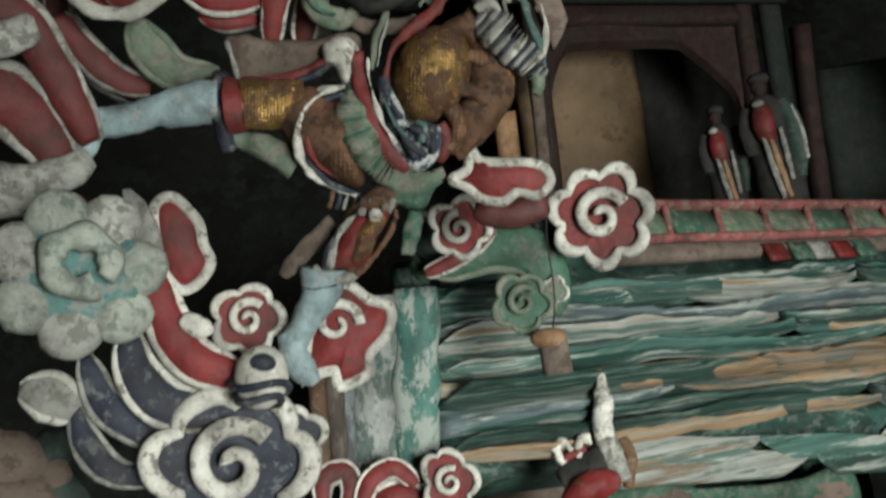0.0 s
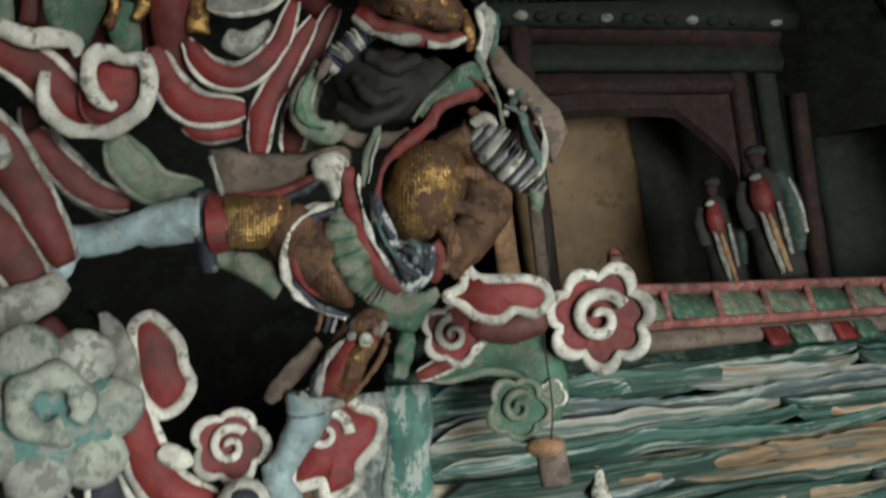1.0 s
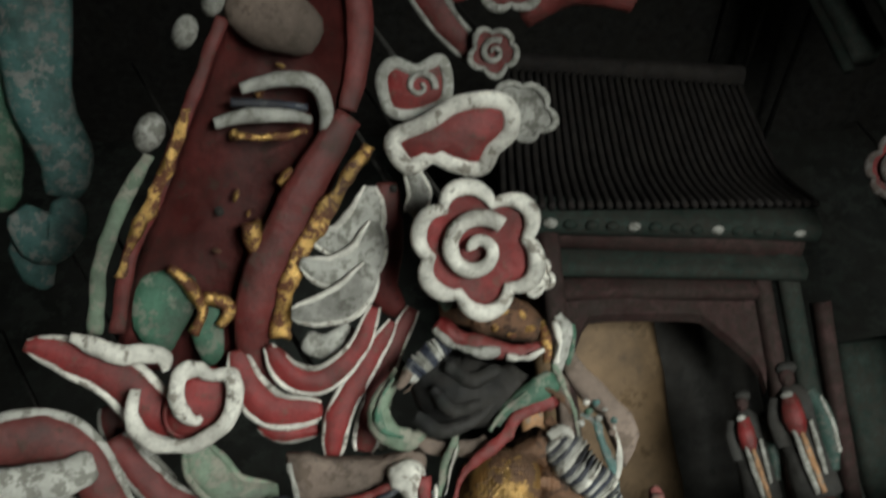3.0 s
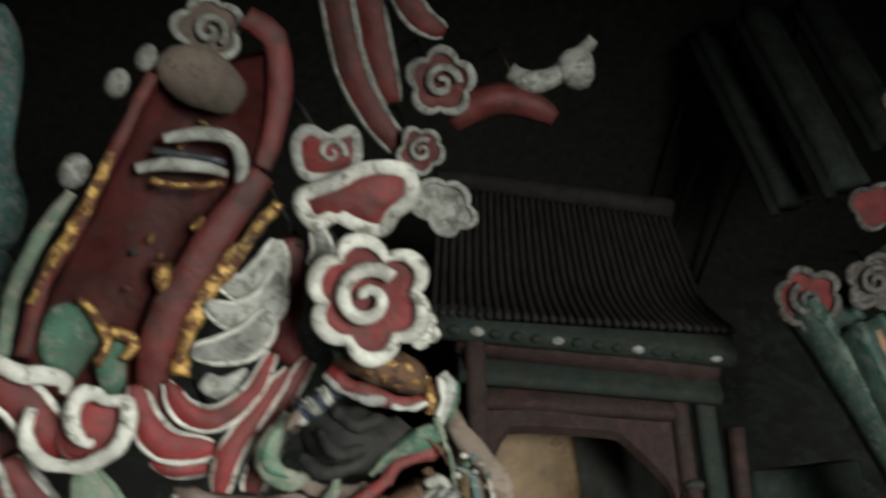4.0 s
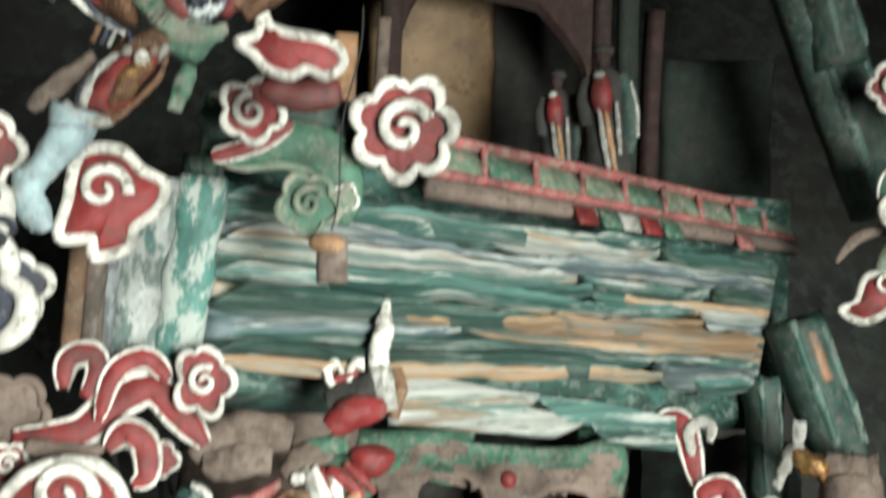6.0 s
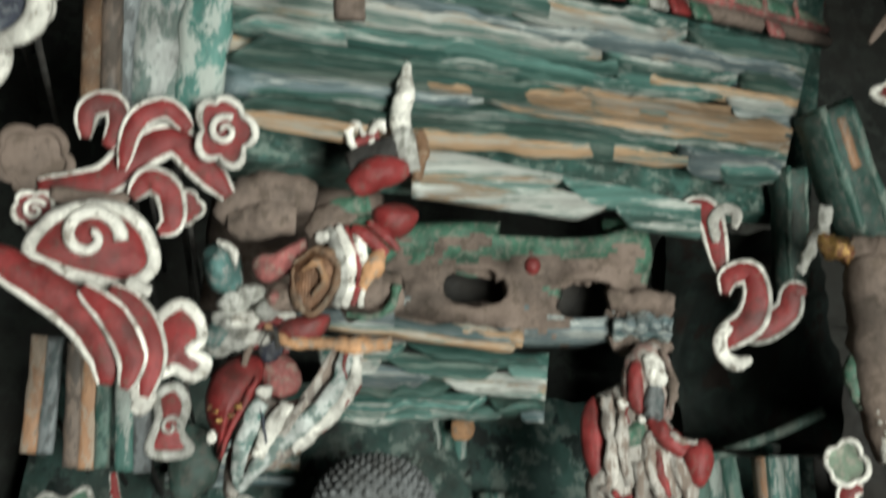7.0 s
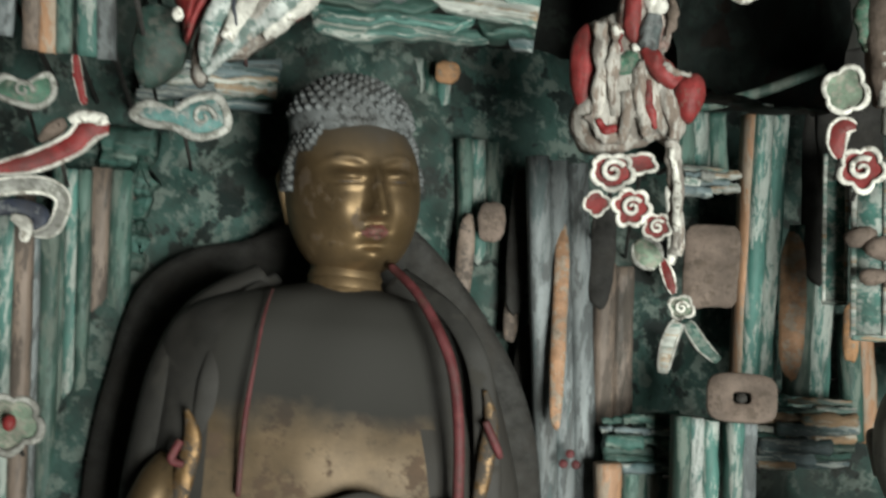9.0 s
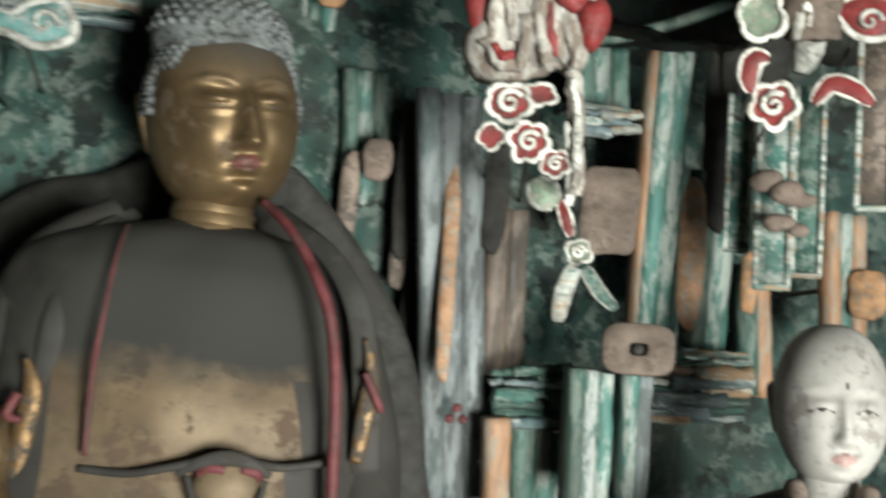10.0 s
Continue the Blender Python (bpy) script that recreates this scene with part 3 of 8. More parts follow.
    limb([(0.026, -0.002, 0.034, 0.0009), (0.031, -0.01, 0.034, 0.0012), (0.031, -0.027, 0.03, 0.0009)], 8)
    limb([(-0.016, 0.024, 0.032, 0.0009), (-0.006, 0.001, 0.035, 0.0012), (0.007, -0.017, 0.036, 0.0009)], 11)
    limb([(0.015, -0.0, 0.036, 0.0009), (0.023, -0.005, 0.036, 0.0012), (0.02, -0.017, 0.036, 0.0009)], 11)
    # ribbed pale green girdle
    banded([(-0.039, 0.034, 0.004, 0.0102), (-0.041, 0.011, 0.014, 0.0149), (-0.036, -0.012, 0.018, 0.0167), (-0.02, -0.034, 0.017, 0.0158), (0.003, -0.049, 0.012, 0.0121), (0.028, -0.051, 0.006, 0.0065)], (9, 9, 3, 9), 0.3, 7)
    # scaled skirt with its scalloped indigo and white border
    slab_of([(-0.049, 0.012), (-0.061, 0.007), (-0.075, -0.008), (-0.079, -0.028), (-0.07, -0.045), (-0.05, -0.058), (-0.031, -0.06), (-0.034, -0.034), (-0.044, -0.012)], 0.008, 0.05, 0.014, 13, 5)
    limb([(-0.045, 0.024, 0.012, 0.0033), (-0.064, 0.018, 0.014, 0.0042), (-0.08, 0.003, 0.016, 0.0042), (-0.087, -0.019, 0.016, 0.0042), (-0.079, -0.043, 0.014, 0.0042), (-0.056, -0.061, 0.012, 0.0042), (-0.032, -0.068, 0.01, 0.0037)], 8, 0.7)
    limb([(-0.05, 0.03, 0.02, 0.0014), (-0.069, 0.024, 0.022, 0.0016), (-0.085, 0.008, 0.024, 0.0019), (-0.092, -0.015, 0.024, 0.0019), (-0.085, -0.043, 0.022, 0.0019), (-0.062, -0.062, 0.02, 0.0016), (-0.036, -0.069, 0.018, 0.0014)], 4)
    limb([(-0.05, 0.017, 0.021, 0.0012), (-0.067, 0.01, 0.023, 0.0014), (-0.078, -0.004, 0.024, 0.0014), (-0.082, -0.023, 0.024, 0.0014), (-0.072, -0.042, 0.022, 0.0014), (-0.053, -0.055, 0.02, 0.0014)], 2)
    slab_of([(-0.044, 0.032), (-0.06, 0.032), (-0.078, 0.02), (-0.092, 0.004), (-0.098, -0.018), (-0.09, -0.023), (-0.079, -0.006), (-0.063, 0.01), (-0.046, 0.017)], -0.004, 0.03, 0.006, 3, 5)
    limb([(-0.05, 0.032, 0.008, 0.0014), (-0.074, 0.025, 0.01, 0.0016), (-0.089, 0.008, 0.01, 0.0019), (-0.096, -0.014, 0.008, 0.0014)], 4)
    # the coat tail of bare wood, its red piping and pale knot
    slab_of([(-0.16, 0.071), (-0.155, 0.076), (-0.115, 0.072), (-0.076, 0.076), (-0.046, 0.084), (-0.035, 0.08), (-0.039, 0.064), (-0.065, 0.055), (-0.093, 0.04), (-0.127, 0.037), (-0.15, 0.038)], -0.012, 0.02, 0.005, 10, 5)
    limb([(-0.147, 0.033, -0.002, 0.0037), (-0.122, 0.035, 0.001, 0.0047), (-0.093, 0.04, 0.002, 0.0051), (-0.065, 0.053, 0.004, 0.0047), (-0.051, 0.062, 0.006, 0.0033)], 2, 0.5)
    limb([(-0.146, 0.029, 0.004, 0.0014), (-0.112, 0.031, 0.006, 0.0014), (-0.084, 0.039, 0.008, 0.0014), (-0.06, 0.053, 0.01, 0.0014)], 8)
    slab_of([(-0.07, 0.07), (-0.052, 0.076), (-0.039, 0.067), (-0.04, 0.044), (-0.048, 0.035), (-0.059, 0.048), (-0.068, 0.053)], 0.006, 0.016, 0.008, 4, 5)
    limb([(-0.158, 0.07, -0.002, 0.0019), (-0.151, 0.048, -0.002, 0.0019), (-0.148, 0.036, -0.002, 0.0014)], 7)
    # dark neck and hair
    limb([(-0.044, 0.16, -0.014, 0.0186), (-0.019, 0.141, -0.014, 0.0335), (0.011, 0.138, -0.014, 0.0326), (0.035, 0.148, -0.012, 0.0214), (0.045, 0.16, -0.012, 0.0121)], 6)
    limb([(-0.049, 0.116, 0.008, 0.0056), (-0.027, 0.105, 0.012, 0.007), (-0.001, 0.114, 0.012, 0.0065), (0.023, 0.132, 0.008, 0.0056)], 6)
    limb([(-0.036, 0.141, 0.014, 0.0047), (-0.016, 0.123, 0.018, 0.0065), (0.008, 0.129, 0.018, 0.0056)], 6)
    limb([(-0.023, 0.161, 0.014, 0.0047), (-0.003, 0.15, 0.018, 0.0065), (0.021, 0.158, 0.014, 0.0051)], 6)
    limb([(-0.052, 0.096, -0.004, 0.0056), (-0.027, 0.088, -0.002, 0.0074), (0.002, 0.089, 0.0, 0.0065), (0.016, 0.099, 0, 0.0037)], 10, 0.6)
    # green shoulder, pale ribbons
    limb([(0.025, 0.109, 0.004, 0.0065), (0.039, 0.127, 0.008, 0.0102), (0.058, 0.142, 0.008, 0.0112), (0.075, 0.15, 0.004, 0.0084)], 3, 0.7)
    limb([(0.017, 0.106, 0.012, 0.0023), (0.027, 0.12, 0.014, 0.0028), (0.042, 0.136, 0.014, 0.0028), (0.061, 0.15, 0.012, 0.0023)], 9, 0.6)
    limb([(0.074, 0.166, 0.008, 0.0014), (0.083, 0.147, 0.01, 0.0017), (0.092, 0.128, 0.012, 0.0017), (0.099, 0.103, 0.01, 0.0011)], 9, 0.6)
    limb([(0.062, 0.146, 0.012, 0.0019), (0.078, 0.139, 0.014, 0.0019), (0.09, 0.123, 0.014, 0.0014)], 5)
    limb([(-0.064, 0.154, -0.006, 0.0056), (-0.078, 0.124, -0.004, 0.0102), (-0.072, 0.1, -0.004, 0.0121), (-0.052, 0.093, -0.004, 0.0093), (-0.04, 0.102, 0, 0.0042)], 9, 0.6)
    limb([(-0.07, 0.148, 0.006, 0.0019), (-0.081, 0.124, 0.006, 0.0023), (-0.077, 0.103, 0.006, 0.0023), (-0.058, 0.096, 0.006, 0.0019)], 3, 0.7)
    # striped sleeves and the hands
    banded([(-0.056, 0.151, 0.006, 0.0093), (-0.044, 0.166, 0.008, 0.0121), (-0.029, 0.179, 0.008, 0.013), (-0.013, 0.19, 0.004, 0.0102)], (7, 7, 8, 8), 0.42, 5)
    limb([(-0.066, 0.14, 0.01, 0.0037), (-0.06, 0.147, 0.014, 0.0051), (-0.056, 0.154, 0.014, 0.0037)], 10)
    limb([(-0.062, 0.136, 0.012, 0.0019), (-0.056, 0.14, 0.016, 0.0023), (-0.051, 0.147, 0.016, 0.0019)], 10)
    banded([(0.076, 0.099, 0.006, 0.0158), (0.088, 0.088, 0.012, 0.0195), (0.105, 0.073, 0.014, 0.0195), (0.121, 0.059, 0.012, 0.0158), (0.133, 0.047, 0.008, 0.0102)], (7, 4, 8, 7, 8), 0.3, 5)
    limb([(0.07, 0.103, 0.02, 0.0042), (0.08, 0.11, 0.022, 0.0065), (0.089, 0.103, 0.02, 0.0047)], 4, 0.7)
    limb([(0.069, 0.117, 0.008, 0.0047), (0.078, 0.105, 0.014, 0.0065), (0.074, 0.093, 0.012, 0.0047)], 5)
    limb([(0.129, 0.049, 0.008, 0.0056), (0.131, 0.039, 0.008, 0.006), (0.129, 0.03, 0.008, 0.0037)], 9)
    limb([(0.1, 0.123, 0.004, 0.0028), (0.115, 0.114, 0.006, 0.0037), (0.126, 0.089, 0.004, 0.0033), (0.136, 0.065, 0.002, 0.0028), (0.136, 0.045, 0.002, 0.0019)], 11, 0.6)
    limb([(0.132, 0.114, 0.004, 0.0023), (0.138, 0.09, 0.002, 0.0023), (0.136, 0.065, 0.004, 0.0019)], 4, 0.6)
    ball(bm, (0.113, 0.134, 0.01), (0.0042, 0.0033, 0.0033), 11, 10, 0.3)
    ball(bm, (0.121, 0.128, 0.01), (0.0037, 0.003, 0.003), 7, 10, 0.3)
    ball(bm, (0.129, 0.119, 0.01), (0.0042, 0.0033, 0.0033), 11, 10, 0.3)
    ball(bm, (0.107, 0.126, 0.01), (0.0037, 0.003, 0.003), 3, 10, 0.3)
    ball(bm, (0.116, 0.12, 0.01), (0.0042, 0.0033, 0.0033), 7, 10, 0.3)
    ball(bm, (0.104, 0.134, 0.01), (0.0033, 0.0026, 0.0026), 4, 10, 0.3)
    ball(bm, (0.128, 0.108, 0.01), (0.0033, 0.0026, 0.0026), 10, 10, 0.3)
    ball(bm, (0.099, 0.115, 0.01), (0.0037, 0.003, 0.003), 7, 10, 0.3)
    # helmet: brown and gilt with red fold and pale trim
    limb([(-0.029, 0.21, -0.004, 0.0074), (-0.009, 0.215, 0, 0.0158), (0.015, 0.21, 0.002, 0.0195), (0.041, 0.203, 0.002, 0.0186), (0.059, 0.195, 0, 0.0112)], 5)
    limb([(-0.033, 0.198, 0.01, 0.0056), (-0.017, 0.186, 0.014, 0.007), (0.005, 0.181, 0.016, 0.0065), (0.035, 0.176, 0.014, 0.006), (0.059, 0.181, 0.01, 0.0051)], 2, 0.6)
    limb([(-0.037, 0.193, 0.016, 0.0019), (-0.02, 0.18, 0.02, 0.0023), (0.002, 0.175, 0.022, 0.0023), (0.02, 0.176, 0.02, 0.0019)], 7)
    limb([(0.029, 0.172, 0.02, 0.0019), (0.047, 0.172, 0.02, 0.0023), (0.062, 0.179, 0.016, 0.0019)], 4)
    limb([(-0.03, 0.215, 0.012, 0.0037), (-0.02, 0.224, 0.012, 0.0056), (-0.006, 0.227, 0.01, 0.0047)], 3)
    ball(bm, (-0.011, 0.217, 0.016), (0.0072, 0.0052, 0.0052), 5, 12, 0.7, None, 120)
    ball(bm, (0.004, 0.215, 0.016), (0.0087, 0.0063, 0.0063), 5, 12, 0.7, None, 120)
    ball(bm, (0.022, 0.212, 0.016), (0.0092, 0.0067, 0.0067), 1, 12, 0.7, None, 120)
    ball(bm, (0.037, 0.207, 0.016), (0.0077, 0.0056, 0.0056), 1, 12, 0.7, None, 120)
    ball(bm, (0.046, 0.198, 0.016), (0.0067, 0.0048, 0.0048), 1, 12, 0.7, None, 120)
    ball(bm, (0.019, 0.198, 0.016), (0.0072, 0.0052, 0.0052), 1, 12, 0.7, None, 120)
    ball(bm, (0.002, 0.2, 0.016), (0.0067, 0.0048, 0.0048), 5, 12, 0.7, None, 120)
    ball(bm, (0.032, 0.192, 0.016), (0.0056, 0.0041, 0.0041), 1, 12, 0.7, None, 120)
    ball(bm, (0.013, 0.225, 0.016), (0.0056, 0.0041, 0.0041), 1, 12, 0.7, None, 120)
    limb([(0.061, 0.204, 0.008, 0.0028), (0.064, 0.187, 0.014, 0.0042), (0.067, 0.17, 0.01, 0.0028)], 1, 0.7)
    limb([(0.076, 0.211, 0.004, 0.0047), (0.083, 0.196, 0.008, 0.0065), (0.08, 0.176, 0.008, 0.006), (0.077, 0.158, 0.004, 0.0028)], 7, 0.6)
    limb([(0.071, 0.205, 0.014, 0.0014), (0.076, 0.189, 0.018, 0.0014), (0.074, 0.169, 0.016, 0.0012)], 4)
    limb([(0.089, 0.202, 0.004, 0.0019), (0.09, 0.186, 0.008, 0.0023), (0.086, 0.167, 0.006, 0.0019)], 3)
    # the bent leg: thigh, gilt greave in red binding, bare shin and foot
    limb([(0.021, -0.059, -0.006, 0.0073), (-0.006, -0.068, 0, 0.0125), (-0.027, -0.087, 0.004, 0.0177), (-0.04, -0.113, 0.004, 0.0187), (-0.05, -0.135, 0.004, 0.0156)], 5)
    slab_of([(-0.043, -0.092), (-0.025, -0.079), (-0.007, -0.084), (-0.016, -0.106), (-0.028, -0.129), (-0.047, -0.135), (-0.057, -0.132), (-0.053, -0.112)], 0.02, 0.02, 0.008, 2, 5)
    slab_of([(-0.035, -0.097), (-0.02, -0.085), (-0.01, -0.089), (-0.018, -0.106), (-0.027, -0.123), (-0.041, -0.128)], 0.027, 0.01, 0.008, 12, 5)
    limb([(-0.038, -0.086, 0.022, 0.0021), (-0.052, -0.101, 0.024, 0.0026), (-0.062, -0.121, 0.022, 0.0026), (-0.066, -0.138, 0.018, 0.0021)], 8)
    limb([(-0.033, -0.081, 0.024, 0.0013), (-0.048, -0.096, 0.027, 0.0016), (-0.058, -0.117, 0.026, 0.0016), (-0.061, -0.135, 0.022, 0.0013)], 7)
    limb([(-0.001, -0.081, 0.016, 0.0021), (-0.006, -0.101, 0.02, 0.0026), (-0.019, -0.123, 0.018, 0.0026), (-0.036, -0.141, 0.014, 0.0021)], 5)
    ball(bm, (-0.02, -0.086, 0.03), (0.0057, 0.0057, 0.0046), 4, 12, 0.2)
    ball(bm, (-0.011, -0.078, 0.03), (0.0042, 0.0042, 0.0033), 10, 12, 0.2)
    ball(bm, (-0.033, -0.083, 0.03), (0.0036, 0.0036, 0.0029), 7, 12, 0.2)
    ball(bm, (-0.002, -0.087, 0.03), (0.0036, 0.0036, 0.0029), 5, 12, 0.2)
    limb([(-0.059, -0.094, -0.004, 0.0062), (-0.078, -0.113, -0.004, 0.0094), (-0.098, -0.136, -0.006, 0.0078), (-0.104, -0.146, -0.006, 0.0042)], 10, 0.5)
    limb([(-0.076, -0.138, 0.012, 0.0026), (-0.06, -0.145, 0.016, 0.0036), (-0.046, -0.146, 0.014, 0.0036), (-0.037, -0.142, 0.01, 0.0026)], 7)
    limb([(-0.067, -0.139, 0.004, 0.0197), (-0.07, -0.162, 0.004, 0.0177), (-0.08, -0.183, 0.004, 0.0151), (-0.09, -0.2, 0.004, 0.013), (-0.095, -0.211, 0.004, 0.0135)], 0)
    limb([(-0.101, -0.2, 0.002, 0.0094), (-0.096, -0.215, 0.006, 0.0125), (-0.089, -0.229, 0.01, 0.0114), (-0.08, -0.239, 0.012, 0.0088), (-0.074, -0.245, 0.012, 0.0042)], 0)
    limb([(-0.088, -0.152, 0.026, 0.0008), (-0.073, -0.154, 0.028, 0.0008), (-0.054, -0.151, 0.024, 0.0008)], 8)
    ball(bm, (-0.085, -0.243, 0.016), (0.0035, 0.006, 0.004), 0, 8)
    ball(bm, (-0.081, -0.242, 0.016), (0.0035, 0.006, 0.004), 0, 8)
    ball(bm, (-0.077, -0.241, 0.016), (0.0035, 0.006, 0.004), 0, 8)
    ball(bm, (-0.074, -0.24, 0.016), (0.0035, 0.006, 0.004), 0, 8)
    # pale green apron end and hanging fringes
    limb([(-0.023, -0.044, 0.01, 0.0073), (-0.002, -0.053, 0.012, 0.0094), (0.022, -0.056, 0.01, 0.0094), (0.044, -0.045, 0.006, 0.0047)], 9, 0.6)
    limb([(-0.001, -0.067, 0.008, 0.0052), (0.02, -0.07, 0.01, 0.0073), (0.041, -0.052, 0.008, 0.0042)], 3, 0.6)
    limb([(0.018, -0.083, -0.002, 0.0052), (0.015, -0.105, -0.002, 0.0083), (0.012, -0.124, -0.002, 0.0052)], 3, 0.6)
    limb([(-0.059, -0.065, 0.012, 0.0021), (-0.06, -0.072, 0.014, 0.0021), (-0.062, -0.079, 0.012, 0.001)], 5)
    limb([(-0.052, -0.066, 0.012, 0.0021), (-0.053, -0.073, 0.014, 0.0021), (-0.055, -0.08, 0.012, 0.001)], 8)
    limb([(-0.045, -0.067, 0.012, 0.0021), (-0.047, -0.074, 0.014, 0.0021), (-0.049, -0.081, 0.012, 0.001)], 7)
    limb([(-0.038, -0.068, 0.012, 0.0021), (-0.04, -0.075, 0.014, 0.0021), (-0.042, -0.082, 0.012, 0.001)], 5)
    limb([(-0.032, -0.069, 0.012, 0.0021), (-0.033, -0.076, 0.014, 0.0021), (-0.035, -0.084, 0.012, 0.001)], 8)
    limb([(-0.025, -0.07, 0.012, 0.0021), (-0.026, -0.077, 0.014, 0.0021), (-0.028, -0.085, 0.012, 0.001)], 7)
    limb([(-0.018, -0.071, 0.012, 0.0021), (-0.02, -0.078, 0.014, 0.0021), (-0.021, -0.086, 0.012, 0.001)], 5)
    limb([(-0.011, -0.072, 0.012, 0.0021), (-0.013, -0.079, 0.014, 0.0021), (-0.015, -0.087, 0.012, 0.001)], 8)
    limb([(-0.004, -0.073, 0.012, 0.0021), (-0.006, -0.08, 0.014, 0.0021), (-0.008, -0.088, 0.012, 0.001)], 7)
    # the wing of bare wood at the shoulder
    plate(bm, [(0.083, 0.184), (0.098, 0.18), (0.125, 0.151), (0.156, 0.124), (0.161, 0.104), (0.151, 0.074), (0.129, 0.118), (0.108, 0.136), (0.089, 0.16)], -0.02, 0.014, 0.004, 10)
    return statue("warrior_statue", faced(o), bm, mats, "leaping carved guardian with pale blue legs and gilt armour", rough=0.004, folds=0.002)


warrior((0.07, 0.781, 2.751))


def prow(o):
    """The tall curved red back with gilt edges."""
    ob = thing("throne_back", faced(o), "tall curved red lacquered carving with gilt edges, worn", "carving")
    left = spline([(-0.052, 0.161, -0.007), (-0.052, 0.089, -0.002), (-0.053, 0.017, 0.002), (-0.055, -0.056, 0.001), (-0.049, -0.125, -0.003), (-0.039, -0.166, -0.007)], 8)
    right = spline([(0.034, 0.232, -0.007), (0.071, 0.145, -0.001), (0.084, 0.064, 0.005), (0.072, -0.011, 0.006), (0.076, -0.078, 0.003), (0.079, -0.141, -0.004)], 8)
    bm, rows = bmesh.new(), []
    for a, b in zip(left, right):
        rows.append([bm.verts.new(Vector(a) * (1 - s) + Vector(b) * s + Vector((0, 0, -0.03 * math.sin(math.pi * s)))) for s in np.linspace(0, 1, 14)])
    for a, b in zip(rows, rows[1:]):
        for i in range(13):
            bm.faces.new((a[i], b[i], b[i + 1], a[i + 1]))
    bmesh.ops.solidify(bm, geom=bm.faces[:], thickness=0.012)
    part("panel", bm, DEEP_RED, ob)
    for pts, mat, name, r, lab in (
        ([(-0.054, 0.16, 0, 0.006), (-0.056, 0.082, 0.003, 0.006), (-0.057, 0.009, 0.005, 0.007), (-0.062, -0.059, 0.004, 0.007), (-0.051, -0.126, 0.001, 0.007)], DEEP_RED, "edge", 1, ""),
        ([(-0.059, 0.08, 0.006, 0.005), (-0.056, 0.037, 0.008, 0.006), (-0.06, -0.003, 0.009, 0.006), (-0.064, -0.049, 0.008, 0.005), (-0.065, -0.076, 0.007, 0.004)], GOLD, "gilt_edge", 1, "flaking gilt moulding"),
        ([(-0.074, 0.03, 0, 0.005), (-0.082, -0.018, 0, 0.007), (-0.082, -0.072, 0, 0.007), (-0.068, -0.133, -0.002, 0.007)], PALE_GREEN, "outer_edge", 1, "pale green outer moulding"),
        ([(0.102, 0.103, 0.01, 0.005), (0.089, 0.054, 0.013, 0.007), (0.077, 0.003, 0.014, 0.008), (0.075, -0.044, 0.013, 0.008), (0.085, -0.089, 0.011, 0.01)], GOLD, "gilt_edge", 1, "flaking gilt moulding"),
        ([(0.077, 0.119, 0.003, 0.013), (0.063, 0.061, 0.006, 0.017), (0.055, 0, 0.007, 0.019), (0.053, -0.058, 0.005, 0.019), (0.068, -0.11, 0.001, 0.015), (0.098, -0.134, -0.002, 0.01)], DEEP_RED, "edge", 1, ""),
        ([(0, 0.249, -0.005, 0.012), (0.036, 0.239, -0.004, 0.013), (0.065, 0.183, -0.005, 0.012), (0.074, 0.124, -0.002, 0.009)], DEEP_RED, "edge", 1, ""),
    ):
        bm = bmesh.new()
        tube(bm, spline(pts, 8), None, 12, flat=0.45, rough=0.003 if mat is GOLD else 0.0008)
        weather(bm, 0.004 if mat is GOLD else 0.0015, 60)
        part(name, bm, mat, ob, lab)
    bm = bmesh.new()
    plate(bm, spline([(-0.047, -0.075), (-0.006, -0.061), (0.006, -0.082), (0.003, -0.111), (-0.005, -0.137), (-0.038, -0.121)], 4, True), -0.004, 0.012, 0.002)
    part("inlay", bm, GREEN, ob, "bright green inlay")
    bm = bmesh.new()
    plate(bm, spline([(0.008, -0.104), (0.022, -0.076), (0.044, -0.119), (0.032, -0.135)], 4, True), -0.004, 0.012, 0.002)
    part("inlay", bm, GREEN, ob, "bright green inlay")
    for pts in ([(-0.028, -0.059, 0.004, 0.004), (-0.005, -0.069, 0.005, 0.006), (0.011, -0.086, 0.004, 0.005), (0.012, -0.108, 0.002, 0.006)], [(0.009, -0.075, 0.004, 0.006), (0.033, -0.075, 0.003, 0.007), (0.031, -0.095, 0.003, 0.005)], [(0.026, 0.002, 0.004, 0.009), (0.034, -0.012, 0.004, 0.01), (0.037, -0.022, 0.003, 0.005)], [(0.037, 0.041, 0.003, 0.003), (0.041, 0.051, 0.003, 0.004), (0.044, 0.058, 0.002, 0.003)], [(-0.011, 0.069, 0.006, 0.003), (0.02, 0.08, 0.007, 0.003), (0.044, 0.095, 0.006, 0.003)]):
        bm = bmesh.new()
        tube(bm, spline(pts, 5), None, 8, rough=0.003)
        part("gilt_ornament", bm, GOLD, ob, "worn gilt ornament")
    rng = random.Random(9)
    for k in range(7):
        bm = bmesh.new()
        s = rng.random()
        a, b = left[int(6 + s * 26)], right[int(6 + s * 26)]
        q = Vector(a).lerp(Vector(b), rng.uniform(0.25, 0.8)) + Vector((0, 0, -0.016))
        ball(bm, q, (rng.uniform(0.002, 0.006), rng.uniform(0.002, 0.007), 0.003), 0, 8, 0.4, None, 90)
        part("gilt_fleck", bm, GOLD, ob)
